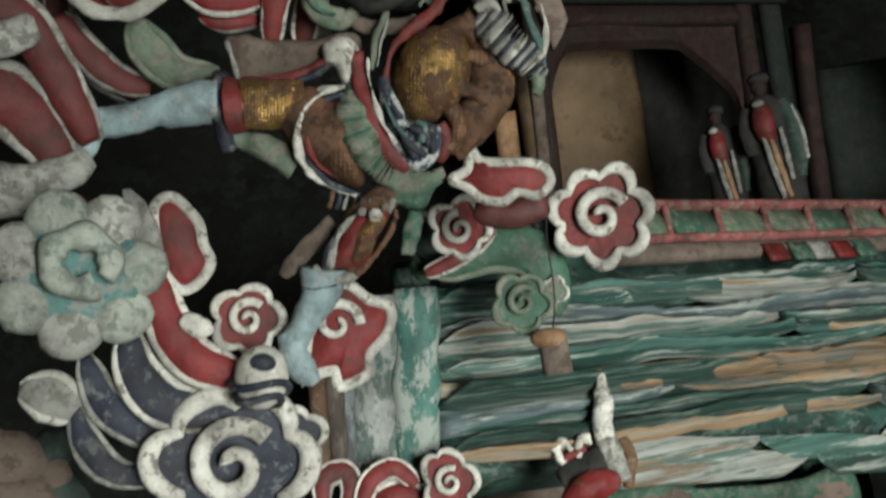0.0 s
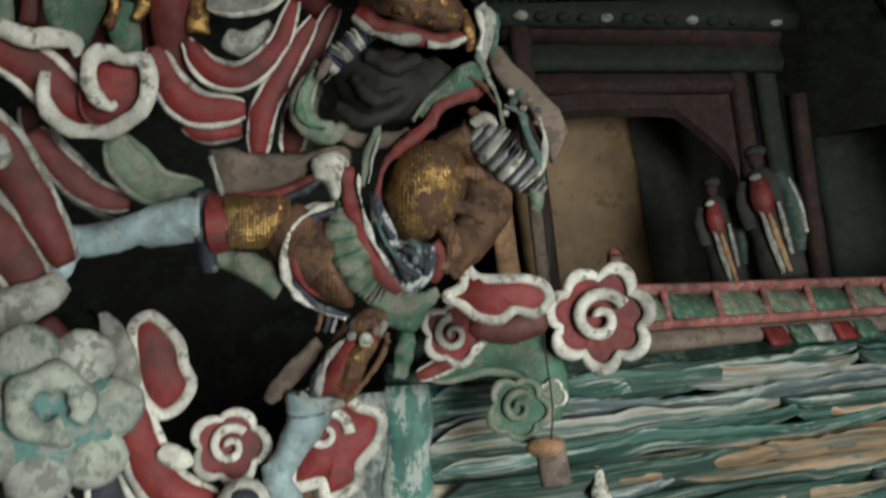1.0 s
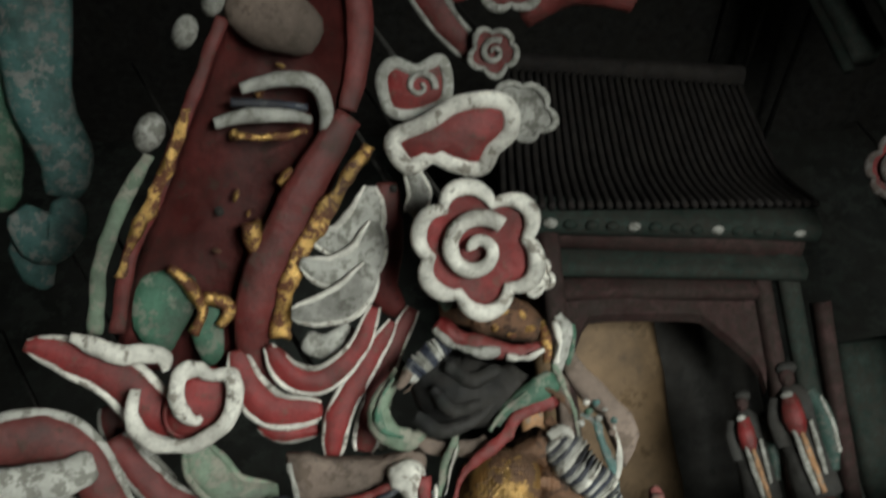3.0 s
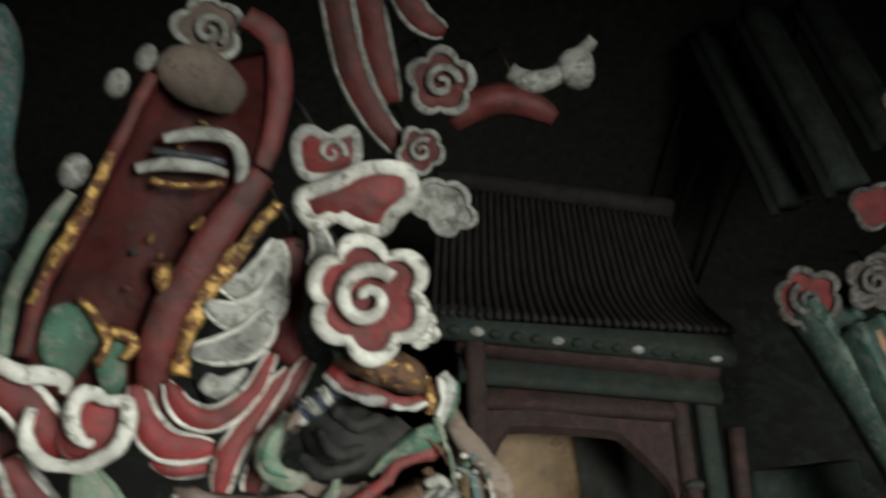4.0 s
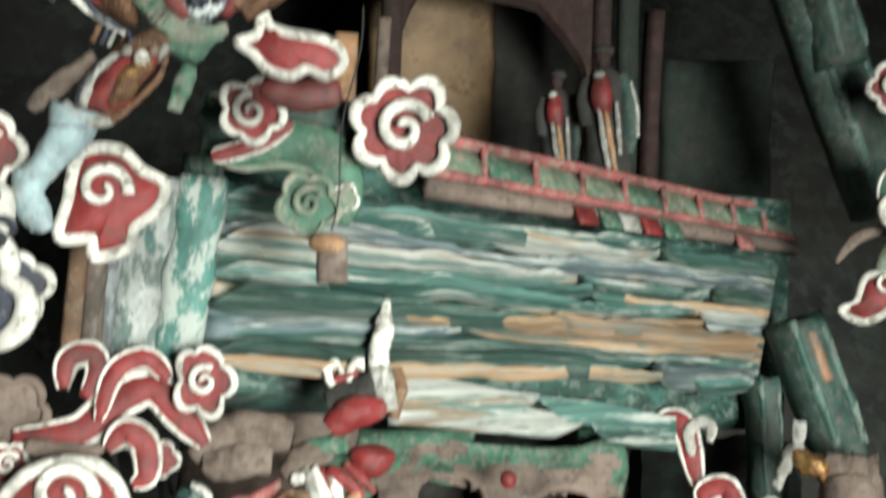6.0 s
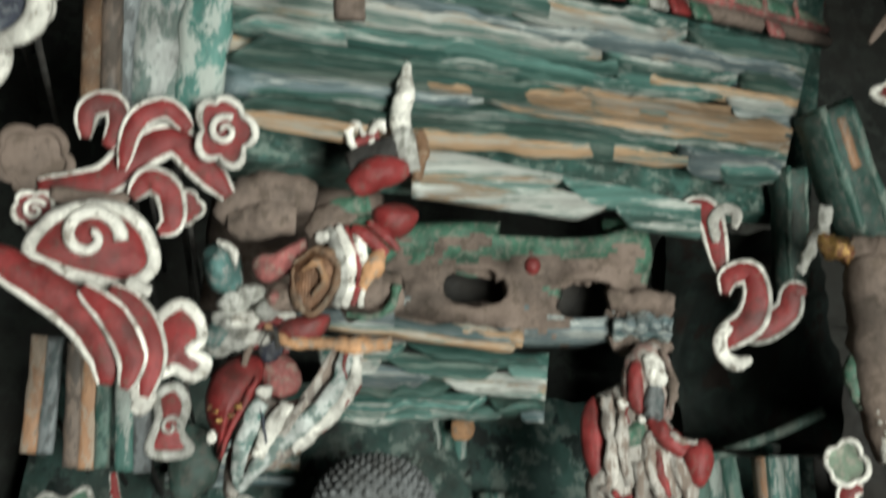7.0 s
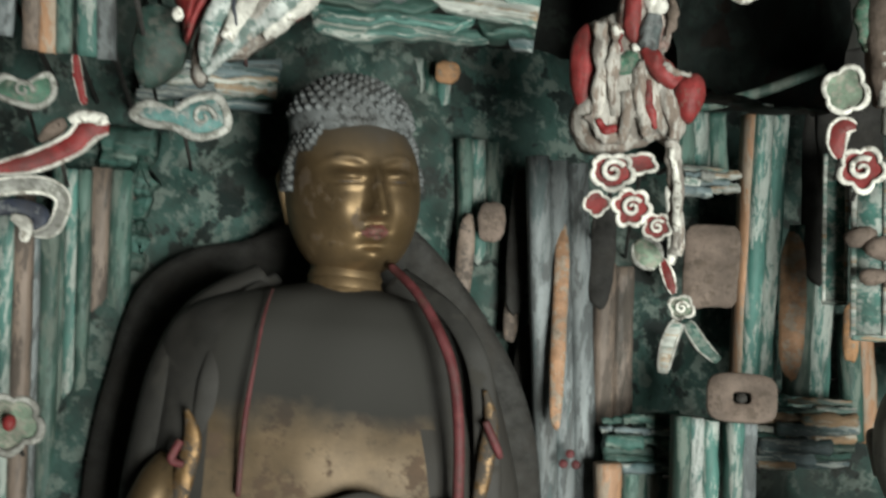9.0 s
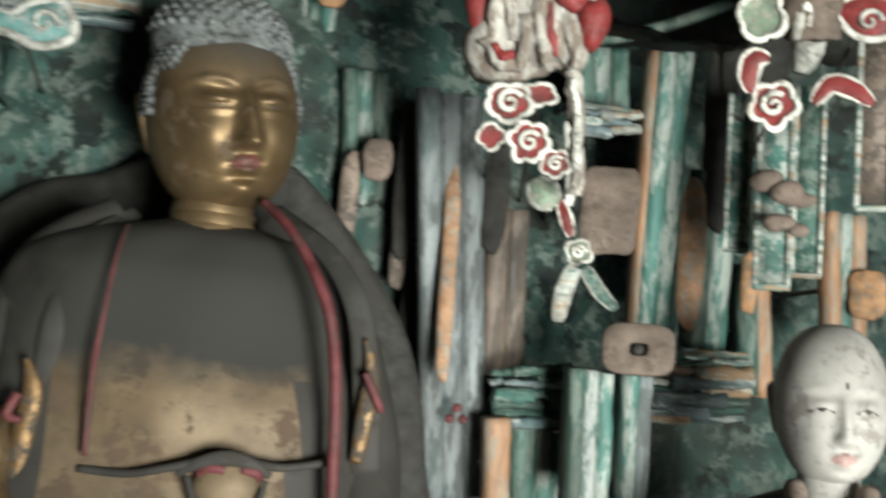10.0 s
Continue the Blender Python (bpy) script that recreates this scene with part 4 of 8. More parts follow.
    for k, pts in enumerate(([(-0.032, 0.073, 0.003, 0.005), (-0.007, 0.09, 0.006, 0.007), (0.027, 0.102, 0.006, 0.006), (0.045, 0.105, 0.003, 0.004)], [(-0.025, 0.095, 0.002, 0.004), (0.008, 0.106, 0.004, 0.004), (0.039, 0.114, 0.003, 0.003)], [(-0.021, 0.109, 0.004, 0.005), (0.009, 0.129, 0.007, 0.007), (0.035, 0.135, 0.006, 0.007), (0.054, 0.12, 0.004, 0.007), (0.063, 0.093, 0.001, 0.005)])):
        bm = bmesh.new()
        tube(bm, spline(pts, 7), None, 8, rough=0.001)
        part("crescent", bm, (GREY, NAVY, GREY)[k], ob, "grey-white crescent moulding")
    bm = bmesh.new()
    ball(bm, [(-0.012, 0.175, 0)][0], (0.042, 0.030, 0.02), 0, 18, 0.2)
    part("boss", bm, CLAY, ob, "dusty bare boss")
    for q in [(-0.08, 0.049, 0.002, 0.013), (-0.079, 0.137, -0.002, 0.011), (-0.066, 0.171, -0.001, 0.01)]:
        bm = bmesh.new()
        ball(bm, q[:3], (q[3], q[3] * 1.4, q[3]), 0, 12, 0.25)
        part("knob", bm, GREY, ob, "grey cloud knob")
    return ob


prow((-0.137, 0.568, 2.962))
blossom((-0.084, 0.41, 3.114), 0.0326, 5, 0, CLAY, GREY, label="dusty grey carved cloud head on the red back")
ob = thing("cloud_curls", faced((-0.034, 0.609, 2.945)), "heaped grey-white carved cloud curls", "cloud carving")
for k, pts in enumerate(([(0.013, 0.069, 0.008), (0.014, 0.037, 0.019), (-0.004, 0.015, 0.016), (-0.032, 0.016, 0.007)], [(0.022, 0.039, 0.009), (0.02, 0.005, 0.018), (-0.007, -0.013, 0.015), (-0.035, -0.009, 0.007)], [(0.024, 0.001, 0.011), (0.014, -0.029, 0.017), (-0.013, -0.047, 0.014), (-0.036, -0.053, 0.007)])):
    scroll(ob, pts, GREY, WHITE, z=0.012 * k - 0.01)
blossom((0.082, 0.555, 2.903), 0.0575, 6, -8)
blossom((0.133, 0.585, 2.896), 0.0166, 5, 0, WHITE, WHITE, heart=False, label="white carved cloud knob")
cloud_patch((0.06, 0.519, 3.013), [(-0.028, -0.035), (-0.045, -0.014), (-0.017, 0.005), (0.011, 0.026), (0.048, 0.031), (0.058, 0.008), (0.045, -0.01), (0.036, -0.029), (0.011, -0.028), (-0.009, -0.023)], heart=None, rimsize=0.0085)
cloud_patch((0.034, 0.508, 3.063), [(-0.031, 0.004), (-0.021, 0.018), (-0.001, 0.014), (0.018, 0.028), (0.028, 0.012), (0.028, -0.01), (0.003, -0.025), (-0.019, -0.024)], heart=(0.004, 0.002, 0.014), rimsize=0.006, rim=GREY)
ob = thing("cloud_stalk", faced((0.015, 0.568, 2.989)), "red and white carved stalk between cloud heads", "cloud carving")
scroll(ob, [(0.008, 0.024, 0.007), (0.022, 0, 0.011), (0.016, -0.019, 0.008)], GREY, WHITE)
scroll(ob, [(-0.006, 0.004, 0.013), (0, -0.044, 0.018), (0.006, -0.093, 0.016), (0.029, -0.117, 0.01)], DEEP_RED, DEEP_RED, z=-0.02, sides=())
ob = thing("streamers", faced((-0.052, 0.713, 2.875)), "red carved streamers with white edges sweeping together", "drapery carving")
scroll(ob, [(-0.087, 0.026, 0.01), (-0.069, -0.006, 0.016), (-0.042, -0.022, 0.017), (-0.002, -0.016, 0.012)])
scroll(ob, [(-0.061, 0.036, 0.007), (-0.038, 0.014, 0.013), (-0.008, 0.014, 0.013), (0.018, 0.044, 0.01), (0.028, 0.087, 0.007)], RED, WHITE, z=0.012)
scroll(ob, [(-0.054, -0.039, 0.007), (-0.028, -0.043, 0.01), (0.001, -0.035, 0.007)], RED, GREY, z=-0.01)
scroll(ob, [(0.015, -0.055, 0.011), (0.015, -0.013, 0.012), (0.03, 0.031, 0.011), (0.048, 0.075, 0.007)], RED, WHITE, z=0.006)
scroll(ob, [(0.045, -0.05, 0.013), (0.046, -0.014, 0.013), (0.051, 0.034, 0.011), (0.067, 0.089, 0.009)], DEEP_RED, WHITE, z=-0.006)
scroll(ob, [(-0.028, 0.046, 0.01), (-0.007, 0.042, 0.012), (0.014, 0.064, 0.009)], GREY, GREY, z=-0.006, sides=())
scroll(ob, [(0.071, -0.047, 0.01), (0.056, -0.023, 0.012), (0.058, 0.009, 0.011), (0.071, 0.037, 0.007)], PALE_GREEN, PALE_GREEN, z=-0.02, sides=())
ob = thing("cloud_tail", faced((-0.202, 0.657, 2.839)), "long red carved cloud with white rims and a hooked end", "cloud carving")
scroll(ob, [(-0.102, 0.012, 0.007), (-0.067, 0.013, 0.016), (-0.025, 0.007, 0.02), (0.011, -0.012, 0.021), (0.039, -0.018, 0.02)])
scroll(ob, [(-0.073, 0.03, 0.006), (-0.032, 0.028, 0.009), (0, 0.036, 0.008), (0.01, 0.025, 0.005)], WHITE, WHITE, z=0.02, sides=())
cloud_patch((-0.149, 0.662, 2.831), [(-0.024, 0.013), (-0.014, 0.025), (0.006, 0.028), (0.02, 0.015), (0.021, -0.009), (0.006, -0.03), (-0.017, -0.033), (-0.03, -0.017)], rimsize=0.002, rim=RED)
ob = thing("cloud_hook", faced((-0.146, 0.65, 2.821)), "white carved hook along the end of the cloud", "cloud carving")
scroll(ob, [(-0.058, -0.003, 0.005), (-0.054, -0.025, 0.007), (-0.032, -0.042, 0.007), (-0.002, -0.037, 0.007), (0.02, -0.015, 0.007), (0.022, 0.008, 0.007), (0.014, 0.027, 0.008), (-0.002, 0.023, 0.006), (-0.015, 0.026, 0.007), (-0.027, 0.014, 0.007), (-0.022, -0.006, 0.006), (-0.006, -0.018, 0.005), (0, -0.013, 0.004)], WHITE, WHITE, sides=(), thick=0.7)
ob = thing("leaf_ribbon", faced((-0.137, 0.737, 2.802)), "pale green carved leaf ribbon", "leaf carving")
scroll(ob, [(-0.038, 0.027, 0.01), (-0.021, 0.006, 0.019), (0.007, -0.011, 0.017), (0.046, -0.004, 0.009)], PALE_GREEN, PALE_GREEN)
ob = thing("under_fold", faced((-0.199, 0.769, 2.813)), "dark red and white carved folds in shadow", "drapery carving")
scroll(ob, [(-0.07, 0.061, 0.012), (-0.047, 0.03, 0.015), (-0.011, 0.003, 0.017), (0.029, -0.015, 0.01)], DEEP_RED, GREY)
scroll(ob, [(-0.032, 0.029, 0.01), (-0.005, -0.001, 0.013), (0.026, -0.021, 0.009)], NAVY, GREY, z=-0.02)
# green drapery high to the side
ob = thing("green_drapery", faced((-0.413, 0.778, 3.287)), "green carved drapery hanging in deep shade", "drapery carving")
scroll(ob, [(-0.14, 0.22, 0.047), (-0.091, 0.15, 0.047), (-0.04, 0.061, 0.038), (0.017, 0.008, 0.032), (0.03, -0.038, 0.027)], TEAL, GREEN, sides=())
scroll(ob, [(-0.01, -0.072, 0.02), (0.032, -0.091, 0.034), (0.047, -0.061, 0.027), (0.027, -0.039, 0.014)], TEAL, PALE_GREEN, z=0.02, sides=())
scroll(ob, [(0.009, -0.101, 0.02), (0.043, -0.132, 0.023), (0.067, -0.148, 0.009)], TEAL, PALE_GREEN, z=0.0, sides=())
scroll(ob, [(-0.152, 0.143, 0.034), (-0.104, 0.042, 0.041), (-0.053, -0.034, 0.034), (-0.019, -0.084, 0.02)], GREEN, GREEN, z=-0.03, sides=())
# far streamers and cloud heads above; their dimness is put into the colours
ob = thing("streamers", faced((0.079, 0.737, 3.651)), "dim red carved streamers with grey edges", "drapery carving")
scroll(ob, [(-0.132, 0.221, 0.023), (-0.085, 0.115, 0.026), (-0.044, 0.002, 0.026), (0.011, -0.077, 0.023), (0.083, -0.139, 0.017)], DEEP_RED, GREY)
scroll(ob, [(-0.067, 0.232, 0.023), (-0.035, 0.122, 0.026), (-0.005, 0.034, 0.026), (0.033, -0.048, 0.019)], DEEP_RED, GREY, z=-0.02)
scroll(ob, [(-0.006, 0.16, 0.021), (0.047, 0.093, 0.023), (0.094, 0.074, 0.014)], DEEP_RED, GREY, z=0.01)
blossom((0.179, 0.743, 3.638), 0.0554, 5, 30, DEEP_RED, GREY, label="dim red cloud head with grey rim")
blossom((0.154, 0.828, 3.57), 0.0381, 5, 0, DEEP_RED, GREY, label="dim red cloud head with grey rim")
blossom((0.195, 0.892, 3.514), 0.0433, 5, 60, GREY, GREY, heart=False, squash=1.3, label="grey carved cloud knob")
bm = bmesh.new()
tube(bm, spline([(-0.12, -0.031, 0, 0.03), (-0.046, -0.012, 0.005, 0.027), (0.015, -0.029, 0.004, 0.023), (0.048, -0.055, 0, 0.013)], 6), None, 10, mat=2, rough=0.004)
tube(bm, spline([(-0.015, 0.029, 0, 0.016), (0.019, 0.007, 0.007, 0.018), (0.064, 0.019, 0.005, 0.016), (0.121, 0.065, 0, 0.011)], 6), None, 10, mat=1, rough=0.004)
ball(bm, [(0.091, 0.024, 0.004)][0], (0.03, 0.036, 0.026), 1, 12, 0.25)
statue("flying_statue", faced((0.312, 0.765, 3.675)), bm, [BROWN, GREY, DEEP_RED], "small dim flying figure in faded red and grey")


# ---- the layered ledge and the cloud heads before it ----
cloud_patch((0.169, 0.846, 2.731), [(-0.05, 0.001), (-0.034, 0.01), (-0.03, 0.029), (-0.021, 0.018), (0.001, 0.014), (0.023, 0.014), (0.042, 0.007), (0.046, -0.007), (0.032, -0.019), (0.015, -0.014), (-0.001, -0.023), (-0.023, -0.018), (-0.036, -0.006)], rimsize=0.0055, label="red carved cloud with three white-edged lobes")
ob = thing("cloud_underside", faced((0.178, 0.908, 2.747)), "deep red carved cloud underside", "cloud carving")
scroll(ob, [(-0.035, -0.005, 0.014), (0.005, -0.01, 0.018), (0.041, -0.003, 0.012)], DEEP_RED, DEEP_RED, sides=())
blossom((0.306, 1.078, 2.849), 0.0638, 7, 10)
blossom((0.13, 1.036, 2.809), 0.0383, 5, 15)
ob = thing("green_scroll", faced((0.193, 1.152, 2.815)), "green carved scroll with a white coiled end", "cloud carving")
scroll(ob, [(-0.099, 0.014, 0.01), (-0.07, 0.019, 0.021), (-0.019, 0.037, 0.031), (0.03, 0.027, 0.033), (0.056, -0.011, 0.024), (0.057, -0.054, 0.011)], GREEN, PALE_GREEN, sides=(-1,))
scroll(ob, [(-0.103, 0.01, 0.009), (-0.078, 0.019, 0.011), (-0.04, 0.039, 0.011), (-0.017, 0.062, 0.009)], RED, WHITE, z=0.02)
blossom((0.206, 1.137, 2.767), 0.0388, 5, 0, GREEN, PALE_GREEN, label="green carved coil with pale rim")
blossom((0.248, 1.146, 2.787), 0.0183, 4, 0, PALE_GREEN, WHITE, heart=False, label="pale green carved cloud knob")
ob = thing("bracket_block", faced((0.238, 1.153, 2.707)), "bare brown wooden peg under the scroll", "bracket")
bm = bmesh.new()
beam(bm, (0, 0.022, 0), (0.004, -0.03, 0), 0.018, 0.014, up=(0, 0, 1), steps=4)
part("peg", bm, CLAY, ob)
bm = bmesh.new()
ball(bm, (-0.004, 0.014, 0.004), (0.022, 0.014, 0.015), rough=0.2)
part("head", bm, OCHRE, ob)
ob = thing("cloud_branch", faced((0.23, 1.1, 2.854)), "dark green and red carved stem behind the cloud heads", "cloud carving")
scroll(ob, [(-0.162, 0.014, 0.024), (-0.108, -0.019, 0.028), (-0.034, 0.017, 0.028), (0.021, -0.002, 0.025), (0.053, -0.033, 0.018)], DARK_GREEN, DEEP_RED, z=-0.04, sides=(1,))
scroll(ob, [(-0.165, 0.018, 0.014), (-0.144, 0.013, 0.018), (-0.152, -0.044, 0.015), (-0.157, -0.057, 0.007)], GREEN, GREEN, z=-0.05, sides=())
ob = thing("hanging_wire", Matrix.Translation((0.235, 0.964, 2.876)), "thin dark wire hanging in front of the ledge", "wire")
bm = bmesh.new()
a, b = Vector((0.237, 0.945, 2.902)), Vector((0.231, 1.086, 2.699))
tube(bm, [np.array(a.lerp(b, s) - Vector((0.235, 0.964, 2.876)) + Vector((0.004 * math.sin(s * 9), 0, 0))) for s in np.linspace(0, 1, 16)], 0.0011, 5, up=(0, -1, 0))
part("strand", bm, BLACK, ob)

# left post
def post(name, a, b, wide, deep, mats, label, category="post", ribs=3, seed=1.0, group=""):
    """An upright of several weathered lengths set side by side."""
    o = Vector(a)
    ob = thing(name, Matrix.Translation(o), label, category, group)
    for i in range(ribs):
        x = (i - (ribs - 1) / 2) * wide / ribs
        bm = bmesh.new()
        beam(bm, Vector((x, 0.004 * (i % 2), 0)), Vector(b) - o + Vector((x, 0.004 * (i % 2), 0)), wide / ribs * 0.56, deep / 2, up=(0, -1, 0), steps=14, wave=wide * 0.06, seed=seed + i)
        part("stave", bm, mats[i % len(mats)], ob)
    bm = bmesh.new()
    tube(bm, [np.array((Vector(b) - o) * 0.5 + Vector((0, 0.01, 0))), np.array((*(((Vector(b) - o) * 0.5)[:1]), 3.05 - o.y, ((Vector(b) - o) * 0.5)[2]))], 0.006, 6)
    part("peg", bm, BLACK, ob, "dark peg into the wall")
    return ob


post("corner_post", (0.017, 1.261, 2.866), (0.007, 1.388, 2.644), 0.17, 0.03, [POST_GREY, POST_WHITE, POST_TEAL], "weathered grey and teal corner post, paint flaking", ribs=3, seed=4)
post("corner_post", (0.066, 1.289, 2.926), (0.079, 1.42, 2.687), 0.05, 0.05, [POST_GREEN], "dark green corner post", ribs=1, seed=9)
post("corner_post", (-0.053, 1.277, 2.778), (-0.047, 1.355, 2.636), 0.045, 0.04, [BROWN, POST_CLAY], "bare split brown post", ribs=2, seed=12)


def ledge(name, ends, count, mats, label, thick, deep, seed, wave=0.012, gap=0.92):
    """Stacked, wavy boards between two uprights: ends are left top, left foot, right top, right foot."""
    la, lb, ra, rb = (Vector(q) for q in ends)
    ob = thing(name, Matrix.Translation(la), label, "ledge")
    rng = random.Random(seed)
    for i in range(count):
        s = (i + 0.5) / count
        p, q = la.lerp(lb, s), ra.lerp(rb, s)
        cuts = sorted([0.0, 1.0] + [rng.uniform(0.15, 0.85) for _ in range(rng.choice((0, 1, 1, 2)))])
        for u, v in zip(cuts, cuts[1:]):
            if v - u < 0.06:
                continue
            h = (lb - la).length * (1 - u) + (rb - ra).length * u
            out = Vector((0, -1, 0)) * rng.uniform(0.0, deep)
            bm = bmesh.new()
            w = h / count * 0.5 * rng.choice((0.8, 1.0, 1.3, 1.7, 2.1)) * gap
            taper = ((lb - la).length * (1 - v) + (rb - ra).length * v) / max(h, 1e-3)
            faces = beam(bm, p.lerp(q, u) - la + out + Vector((0, 0, rng.uniform(-1, 1) * w * 0.4)), p.lerp(q, v) - la + out + Vector((0, 0, rng.uniform(-1, 1) * w * 0.4)), w, w * thick, up=(0, -1, 0), steps=16, wave=wave, seed=seed + i * 1.7 + u * 5, taper=taper, sides=10)
            weather(bm, w * 0.35, 30)
            part("board", bm, mats[rng.randrange(len(mats))], ob)
    return ob


def strata(name, ends, count, mats, label, lip, seed, wave=0.5, ripple=0.25):
    """Layered rock cut in wood: overlapping wavy courses, each lapping over the one beneath, broken into lengths."""
    la, lb, ra, rb = (Vector(q) for q in ends)
    ob = thing(name, Matrix.Translation(la), label, "ledge")
    rng = random.Random(seed)
    back = Vector((0.35, 1, 0)).normalized()
    last = None
    for i in range(count):
        cuts = [0.0]
        while cuts[-1] < 1:
            cuts.append(min(1.0, cuts[-1] + rng.uniform(0.28, 0.95)))
        if len(cuts) > 2 and cuts[-1] - cuts[-2] < 0.1:
            del cuts[-2]
        proud = rng.uniform(0.35, 1.5) * lip
        drop = rng.uniform(-0.7, 1.0)
        for u0, u1 in zip(cuts, cuts[1:]):
            tone = rng.choice([m for m in mats if m is not last])
            last = tone
            sag, out = drop + rng.uniform(-0.25, 0.25), proud * rng.uniform(0.8, 1.25)
            bm, rows, n = bmesh.new(), [], max(6, int(46 * (u1 - u0)))
            for k in range(n + 1):
                u = u0 + (u1 - u0) * k / n
                top, foot = la.lerp(ra, u), lb.lerp(rb, u)
                across = foot - top
                # lengths run out into thin tongues where they meet
                near = min(k if u0 > 0 else n, n - k if u1 < 1 else n) / n
                end = min(1.0, 4.5 * near + 0.12) ** 0.7
                w = noise.fractal(Vector((u * 3.6, i * 3.7, seed)), 0.9, 2.2, 5)
                low = (i + 1 + sag * 0.6 + wave * w) / count
                high = (i - 0.55 + 0.3 * noise.noise(Vector((u * 4, i * 1.9, seed + 7)))) / count
                high = min(high, low - 0.35 / count)
                low = high + (low - high) * end
                row = []
                for f, d in ((0.0, -0.25), (0.3, 0.28), (0.6, 0.62), (0.84, 0.95), (0.95, 1.0), (1.0, 0.8), (0.98, 0.2), (0.9, -0.5)):
                    v = high + (low - high) * f
                    q = top + across * v - la
                    bump = ripple * noise.fractal(Vector((u * 9, v * 26, seed + i)), 0.9, 2.0, 4)
                    row.append(bm.verts.new(q - back * out * min(1.0, 14 * u + 0.15, 14 * (1 - u) + 0.3) * (d * end + bump * (0.4 + d))))
                rows.append(row)
            for a, b in zip(rows, rows[1:]):
                for j in range(7):
                    bm.faces.new((a[j], a[j + 1], b[j + 1], b[j]))
            bm.faces.new(rows[0][::-1])
            bm.faces.new(rows[-1])
            part("board", bm, tone, ob)
    return ob


STRATA = [LEDGE_TEAL, LEDGE_GREEN, LEDGE_WHITE, LEDGE_OCHRE, LEDGE_GREEN, LEDGE_TEAL, LEDGE_BLUE]
strata("layered_ledge", ((0.088, 1.271, 2.868), (0.102, 1.388, 2.655), (1.224, 1.833, 3.251), (1.199, 1.972, 3.011)), 13, STRATA, "ledge of lapped wavy boards in flaking teal, white and ochre", 0.042, 5, 1.0)
strata("layered_ledge", ((0.375, 1.618, 2.78), (0.381, 1.646, 2.729), (1.037, 1.942, 2.908), (1.03, 1.965, 2.868)), 2, [LEDGE_WHITE, LEDGE_TEAL], "lower edge boards of the ledge, teal and white", 0.02, 8, 0.1)
# dark green backing of the ledge
bm = bmesh.new()
quad = [Vector(q) for q in ((0.037, 1.373, 2.992), (0.064, 1.536, 2.693), (1.337, 2.117, 3.019), (1.311, 1.878, 3.454))]
verts = [bm.verts.new(q - quad[0]) for q in quad] + [bm.verts.new(q - quad[0] + Vector((0.02, 0.06, 0))) for q in quad]
for f in ((0, 1, 2, 3), (7, 6, 5, 4), (0, 4, 5, 1), (1, 5, 6, 2), (2, 6, 7, 3), (3, 7, 4, 0)):
    bm.faces.new([verts[i] for i in f])
ob = part("ledge_backing", bm, BOARD_GREEN, smooth=False)
ob.matrix_world = Matrix.Translation(quad[0])
tagged(ob, "dark green board behind the layered ledge", "board")


def rail(a, b, high, count):
    """The balustrade: a pink-red frame with green panels, on a bare sill."""
    a, b = Vector(a), Vector(b)
    ob = thing("balustrade", Matrix.Translation(a), "low balustrade of green panels in a faded red frame", "balustrade")
    run = b - a
    bm = bmesh.new()
    beam(bm, Vector((0, 0, high * 0.5)), run + Vector((0, 0, high * 0.5)), high * 0.1, high * 0.2, up=(0, -1, 0), wave=0.003, seed=2)
    part("top_rail", bm, FADED, ob, "faded pink-red rail")
    bm = bmesh.new()
    beam(bm, Vector((0, 0, -high * 0.5)), run + Vector((0, 0, -high * 0.5)), high * 0.1, high * 0.2, up=(0, -1, 0), wave=0.003, seed=5)
    part("bottom_rail", bm, FADED, ob)
    bm = bmesh.new()
    beam(bm, Vector((0, 0.0, -high * 0.85)), run + Vector((0, 0, -high * 0.85)), high * 0.22, high * 0.2, up=(0, -1, 0), wave=0.005, seed=7)
    part("sill", bm, CLAY, ob, "bare clay-brown sill")
    for i in range(count):
        p, q = a.lerp(b, (i + 0.08) / count) - a, a.lerp(b, (i + 0.92) / count) - a
        bm = bmesh.new()
        beam(bm, p, q, high * 0.42, high * 0.10, up=(0, -1, 0), steps=4, wave=0.002, seed=i, sides=8)
        part("panel", bm, (FADED_GREEN, GREEN, FADED_GREEN)[i % 3], ob)
        bm = bmesh.new()
        beam(bm, p - run / count * 0.08 + Vector((0, -0.006, high * 0.5)), p - run / count * 0.08 + Vector((0, -0.006, -high * 0.5)), high * 0.09, high * 0.12, up=(0, -1, 0), steps=4, seed=i)
        part("divider", bm, FADED, ob)
    for s, mat in ((0.33, RED), (0.39, GREEN), (0.44, GREY), (0.5, RED), (0.56, GREEN), (0.79, FADED)):
        bm = bmesh.new()
        p = run * s + Vector((0, -high * 0.3, -high * 1.15))
        beam(bm, p - run * 0.022, p + run * 0.022, high * 0.28, high * 0.08, up=(0, -1, 0), steps=4, seed=s)
        part("patch", bm, mat, ob, "painted block")
    return ob


FADED = paint("faded_pink_red", (0.36, 0.11, 0.10), worn=(0.32, 0.22, 0.18), amount=0.4, rough=0.7)
FADED_GREEN = paint("faded_green", (0.13, 0.20, 0.13), worn=(0.28, 0.24, 0.19), amount=0.45, rough=0.7)
rail((0.385, 1.39, 3.06), (1.327, 1.929, 3.418), 0.07, 9)
ob = thing("rail_post", Matrix.Translation((0.407, 1.384, 3.126)), "faded red end post of the balustrade", "post")
bm = bmesh.new()
beam(bm, (0, 0, 0.03), (0, 0, -0.05), 0.012, 0.012, up=(0, -1, 0), steps=4)
ball(bm, (0, 0, 0.034), (0.011, 0.011, 0.014))
